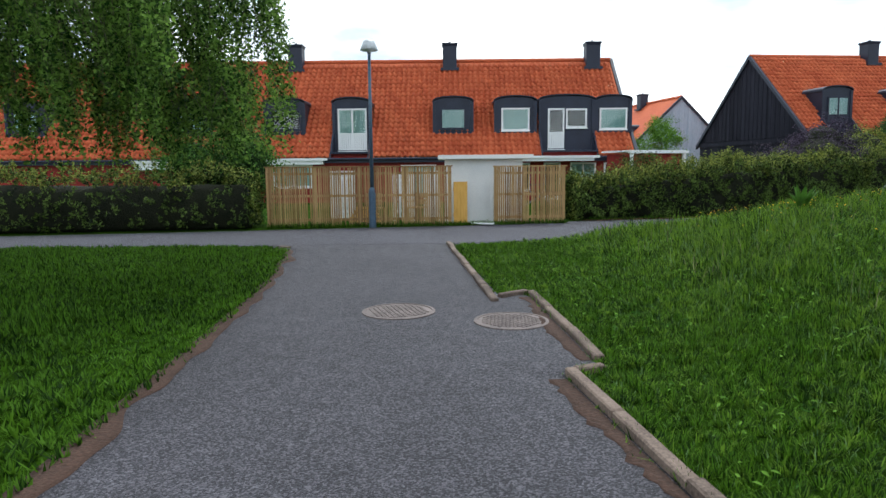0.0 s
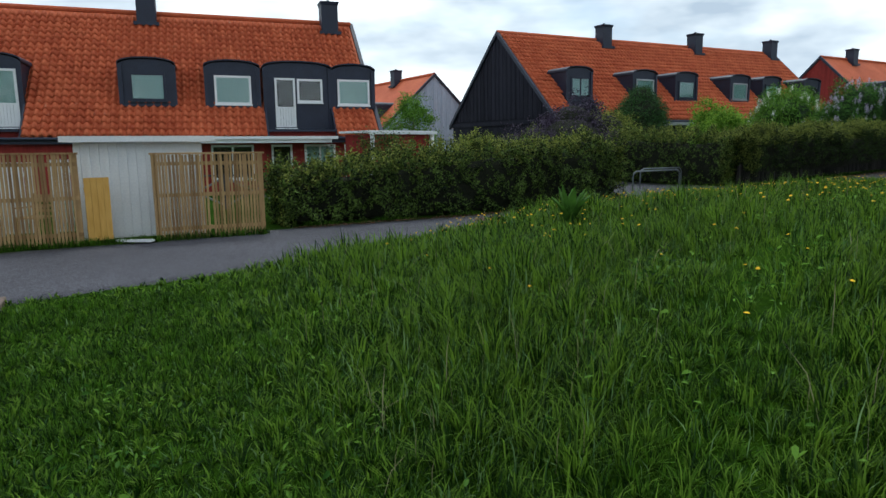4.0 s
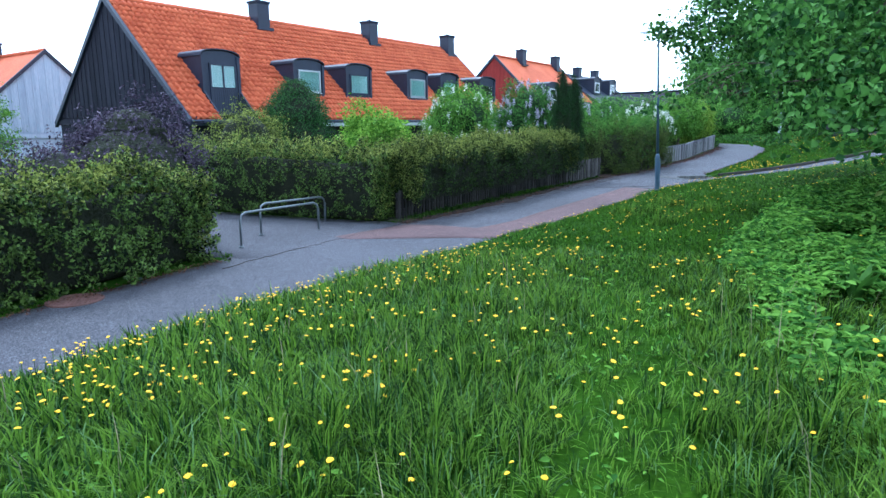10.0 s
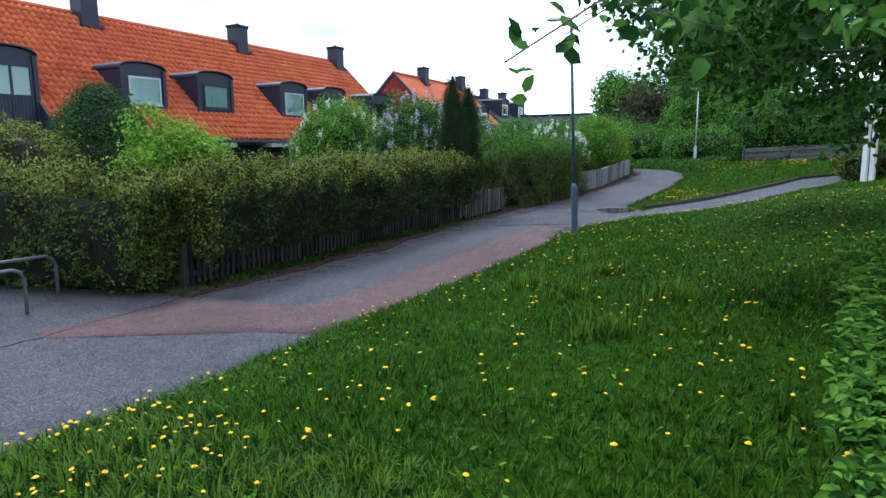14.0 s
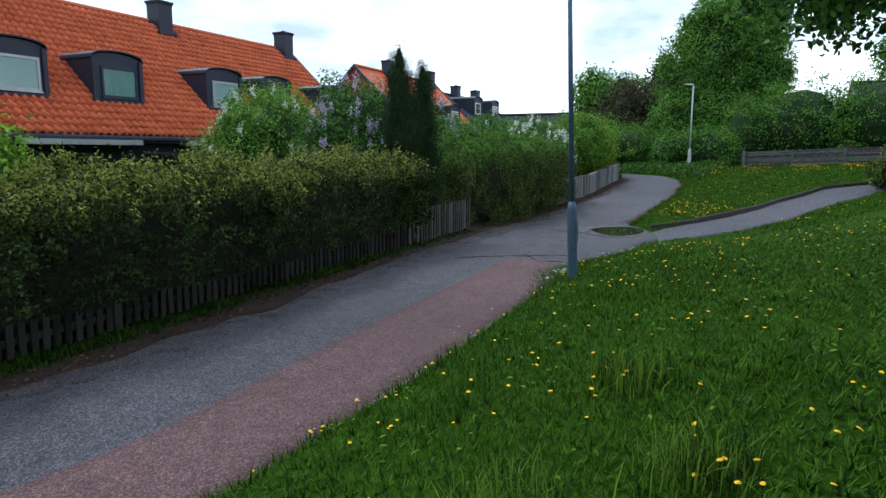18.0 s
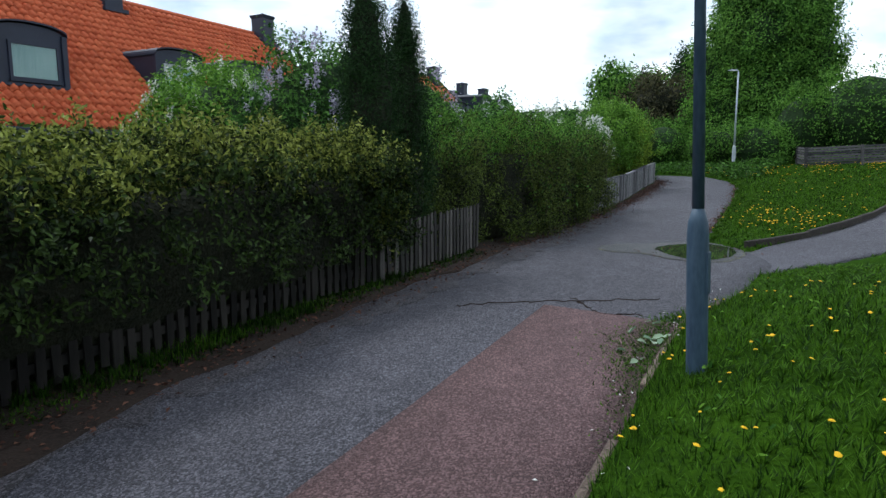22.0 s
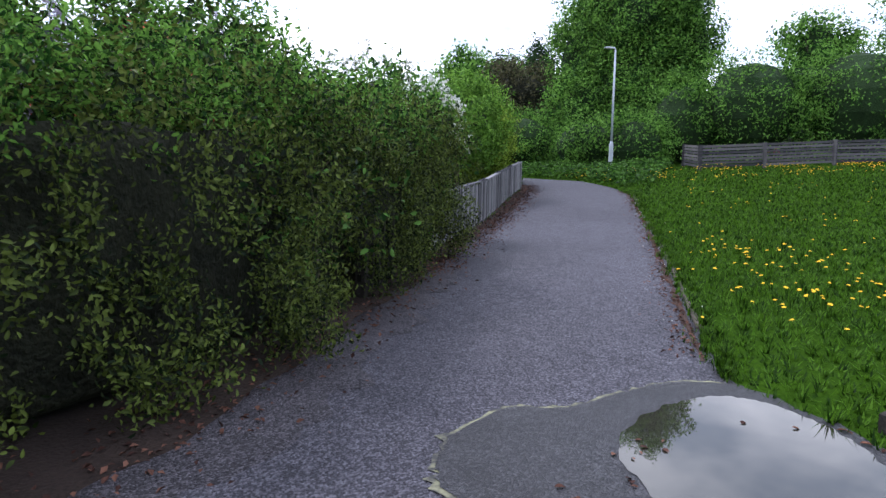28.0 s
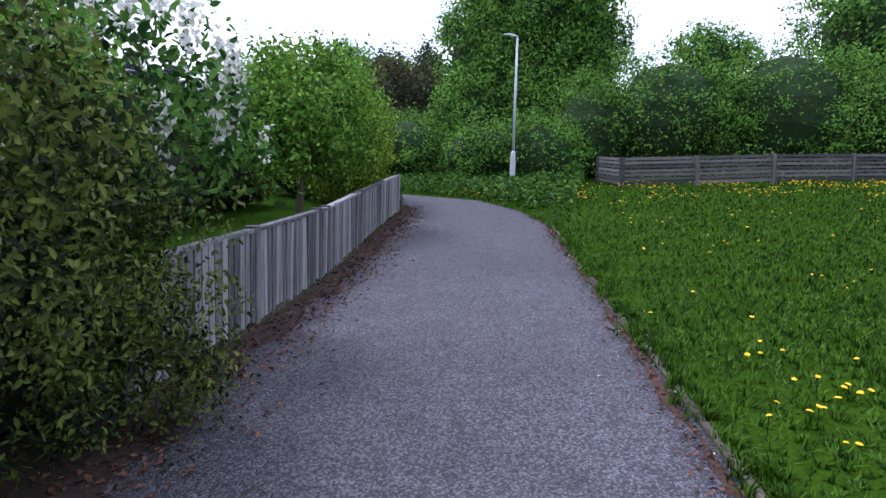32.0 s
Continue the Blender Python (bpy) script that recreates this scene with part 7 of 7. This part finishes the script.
def litter():
    r = np.random.default_rng(31)
    n = 5200
    x = np.concatenate([r.uniform(38, 52, int(n * 0.6)), r.uniform(19, 38, n - int(n * 0.6))])
    y = north_edge(x) + np.where(x > 38, r.normal(-0.02, 0.22, n), r.normal(0.0, 0.26, n))
    p = np.stack([x, y, np.where(y < north_edge(x) + 0.15, path_z(x), land_z(x, y)) + 0.012 + r.uniform(0, 0.015, n)], 1)
    x2 = r.uniform(3.5, 13.8, 1500)
    p2 = np.stack([x2, north_edge(x2) + r.normal(0.08, 0.12, 1500), path_z(x2) + 0.015 + r.uniform(0, 0.015, 1500)], 1)
    p, n = np.concatenate([p, p2]), n + 1500
    solid("leaf_litter", leaf_mesh("leaf_litter", p, np.tile([0, 0, 1.0], (n, 1)), 0.05, 6, 0.3, 0.55), LITTER, "dry brown leaves along the fence's foot", "leaf litter", kind="stuff")
    for a, b in ((19.0, 52),):
        xs = np.arange(a, b, 0.09)
        rag = np.interp(xs, [19, 20.5, 24, 28, 31.5, 33], [0.15, 0.26, 0.30, 0.16, 0.14, 0.04]) + np.convolve(r.normal(0, 0.16, len(xs)), np.hanning(11) / 5, 'same')
        strip("soil", SOIL, np.stack([xs, north_edge(xs) - rag], 1), np.stack([xs, north_edge(xs) + 0.9], 1), "bare dark brown soil strip under the hedge", 0.010, "soil", 4)
    # ragged dark margin: leaf dirt plus the hedge's shade painted on the path
    xs = np.arange(19.5, 39, 0.06)
    rag = np.interp(xs, [19.5, 21, 28, 33, 38, 39], [0.1, 0.62, 0.62, 0.66, 0.5, 0.1]) + np.convolve(r.normal(0, 0.20, len(xs)), np.hanning(9) / 4, 'same')
    strip("grime", GRIME_SHADE, np.stack([xs, north_edge(xs) - np.maximum(rag, 0.02)], 1), np.stack([xs, north_edge(xs) + 0.1], 1), "dark asphalt with old leaf dirt and painted shade along the hedge", 0.006, "grime", 4)
    ys = np.arange(-3, 12.4, 0.1)
    rag = 0.06 + np.convolve(r.normal(0, 0.10, len(ys)), np.hanning(9) / 4, 'same')
    strip("soil", DIRT, np.stack([road_left(ys) - 0.12, ys], 1), np.stack([road_left(ys) + rag, ys], 1), "reddish soil worn along the lawn's edge", 0.009, "soil", 3)
    for a, b in ((-4.0, 3.5), (3.95, 6.75), (7.1, 12.3)):
        ys = np.arange(a, b, 0.09)
        rag = 0.13 + 0.025 * np.sin(ys * 2.7) + 0.02 * np.sin(ys * 7.7) + r.normal(0, 0.02, len(ys))
        strip("dirt", DIRT, np.stack([road_right(ys) - rag * (1 if b < 7 else 0.5), ys], 1), np.stack([road_right(ys) + 0.0, ys], 1), "dark brown dirt gathered along the kerb", 0.009, "dirt", 3)


litter()


def crack(pts, w, label):
    """A thin dark crack wandering across the asphalt."""
    r = np.random.default_rng(int(pts[0][0] * 10))
    p = np.array(pts, float)
    k = np.linspace(0, 1, len(p))
    t = np.linspace(0, 1, 40)
    c = np.stack([np.interp(t, k, p[:, 0]), np.interp(t, k, p[:, 1])], 1) + r.normal(0, 0.025, (40, 2))
    d = np.gradient(c, axis=0)
    d /= np.linalg.norm(d, axis=1, keepdims=True)
    q = np.stack([-d[:, 1], d[:, 0]], 1) * (w * r.uniform(0.3, 1.0, (40, 1)))
    strip("crack", SOIL, c - q, c + q, label, 0.011, "crack", 2)


crack([(28.5, 21.55), (28.9, 21.2), (29.5, 20.4), (30.0, 19.7)], 0.0022, "thin dark crack across the footpath")
crack([(29.5, 20.6), (29.0, 20.0), (29.2, 19.7)], 0.002, "thin dark crack across the footpath")
crack([(19.3, 21.2), (17.5, 20.9), (15.5, 20.5), (13.5, 19.9)], 0.010, "dark joint between two asphalt layers")


def pale_bits():
    r = np.random.default_rng(44)
    n = 110
    x = r.uniform(21, 50, n)
    x = x[(x < 31) | (x > 36.5)]
    n = len(x)
    y = south_edge(x) + r.normal(0.02, 0.14, n)
    p = np.stack([x, y, np.maximum(path_z(x), land_z(x, y)) + 0.02], 1)
    solid("fallen_petals", leaf_mesh("fallen_petals", p, np.tile([0, 0, 1.0], (n, 1)), 0.026, 7, 0.3, 0.6), BLOSSOM, "pale fallen petals and leaves along the path's edge", "litter", kind="stuff")
    n = 900
    x = r.uniform(35.8, 51, n)
    y = south_edge(x) + np.abs(r.normal(0.03, 0.13, n))
    p = np.stack([x, y, path_z(x) + 0.012 + r.uniform(0, 0.01, n)], 1)
    solid("leaf_litter", leaf_mesh("leaf_litter", p, np.tile([0, 0, 1.0], (n, 1)), 0.045, 17, 0.3, 0.55), LITTER, "dry brown leaves along the lawn's edging", "leaf litter", kind="stuff")
    xs = np.arange(35.8, 51, 0.09)
    rag = 0.05 + np.convolve(r.normal(0, 0.05, len(xs)), np.hanning(9) / 4, 'same')
    strip("dirt", DIRT, np.stack([xs, south_edge(xs) + 0.0], 1), np.stack([xs, south_edge(xs) + np.maximum(rag, 0.02)], 1), "brown dirt gathered along the lawn's edging", 0.007, "dirt", 3)


pale_bits()


# ---- small things behind the batten fence and on the path ----


def garden_chair(x, y, a):
    root = thing("garden_chair", "brown wooden garden chair on the terrace", "chair", pose(x, y, 0.05, 0, 0, a), "terrace chairs")
    for u in (-0.22, 0.22):
        for v in (-0.22, 0.22):
            part("leg", Mesh().box(u - 0.02, u + 0.02, v - 0.02, v + 0.02, 0, 0.42 if v < 0 else 0.9), BAMBOO, root)
        part("armrest", Mesh().box(u - 0.03, u + 0.03, -0.25, 0.22, 0.62, 0.645), BAMBOO, root)
    part("seat", Mesh().box(-0.24, 0.24, -0.25, 0.24, 0.42, 0.45), BAMBOO, root)
    for i in range(4):
        part("back_slat", Mesh().box(-0.2, 0.2, 0.2, 0.22, 0.52 + 0.1 * i, 0.58 + 0.1 * i), BAMBOO, root)


def terrace():
    for x0, x1, z1 in ((-4.5, -3.55, 1.62), (-2.45, -1.75, 1.55), (-1.45, -0.75, 1.6)):
        root = thing("garden_screen", "white painted upright board screen behind the fence", "screen", pose(x0, 19.6, 0.03), "terrace screens")
        n = int((x1 - x0) / 0.14)
        for i in range(n):
            part("board", Mesh().box(i * 0.14 + 0.005, i * 0.14 + 0.13, 0, 0.02, 0.05, z1), WHITE, root)
        for z in (0.3, z1 - 0.25):
            part("rail", Mesh().box(0, n * 0.14, 0.02, 0.06, z - 0.04, z + 0.04), WHITE, root)
        for u in (0.04, n * 0.14 - 0.04):
            part("post", Mesh().box(u - 0.04, u + 0.04, 0.06, 0.14, -0.1, z1), WHITE, root)
    garden_chair(-2.9, 18.8, 20)
    garden_chair(-1.6, 18.9, -30)
    root = thing("firewood_stack", "stack of split firewood behind the fence", "firewood", pose(-3.7, 18.7, 0.03))
    r = random.Random(9)
    for k in range(5):
        for i in range(9 - k):
            q = r.uniform(0.045, 0.06)
            part("log", Mesh().tube([(i * 0.115 + k * 0.057, -0.15 + r.uniform(-0.02, 0.02), 0.06 + k * 0.1), (i * 0.115 + k * 0.057, 0.18, 0.06 + k * 0.1)], q, 7), YELLOW_WOOD, root)


terrace()
manhole(7.95, 17.2, 0.33, 10)


def mossy_corner():
    """Moss, tufts and pale broad leaves that creep over the asphalt by the lamp post."""
    r = np.random.default_rng(71)
    n = 5200
    x = 28.2 + r.normal(0, 0.75, n)
    y = south_edge(x) + 0.02 + np.abs(r.normal(0, 0.26, n)) * np.interp(np.abs(x - 28.2), [0, 1.6], [1, 0.3])
    blades("moss_tufts", GRASS, "yellowish moss and grass tufts creeping over the asphalt", x, y, 0.035, 0.005, 72)
    n = 13
    x = r.uniform(27.6, 28.9, n)
    y = south_edge(x) + r.uniform(0.0, 0.35, n)
    p = np.stack([x, y, path_z(x) + 0.035], 1)
    solid("weed_leaves", leaf_mesh("weed_leaves", p, np.tile([0, 0, 1.0], (n, 1)), 0.10, 73, 0.35, 0.75, True), leafy("pale_leaf", (0.16, 0.26, 0.16), (0.36, 0.46, 0.32)), "pale broad leaves lying at the path's edge", "leaves", kind="stuff")
    for k, (cx, cy) in enumerate(((9.0, 8.0), (3.4, 4.5), (5.0, 7.8))):
        m = 60
        q = np.stack([cx + r.normal(0, 0.12, m), cy + r.normal(0, 0.12, m), np.zeros(m)], 1)
        q[:, 2] = land_z(q[:, 0], q[:, 1]) + r.uniform(0.1, 0.34, m)
        solid("nettle", leaf_mesh("nettle", q, np.tile([0, 0, 1.0], (m, 1)), 0.05, 80 + k, 0.5, 0.5, True), DOCK_DARK, "young green nettle shoots beside the trail", "weeds", kind="stuff")


mossy_corner()


def puddle_bits():
    r = np.random.default_rng(91)
    n = 46
    a = r.uniform(0, 2 * math.pi, n)
    q = r.uniform(0.72, 1.08, n)
    x, y = 33.85 + q * (1.1 * np.cos(a) * math.cos(2.35) - 0.72 * np.sin(a) * math.sin(2.35)), 20.3 + q * (1.1 * np.cos(a) * math.sin(2.35) + 0.72 * np.sin(a) * math.cos(2.35))
    p = np.stack([x, y, np.full(n, float(path_z(33.8)) + 0.019)], 1)
    solid("floating_leaves", leaf_mesh("floating_leaves", p, np.tile([0, 0, 1.0], (n, 1)), 0.045, 92, 0.08, 0.6, True), LITTER, "small dead leaves at the puddle's rim", "leaf litter", kind="stuff")


puddle_bits()
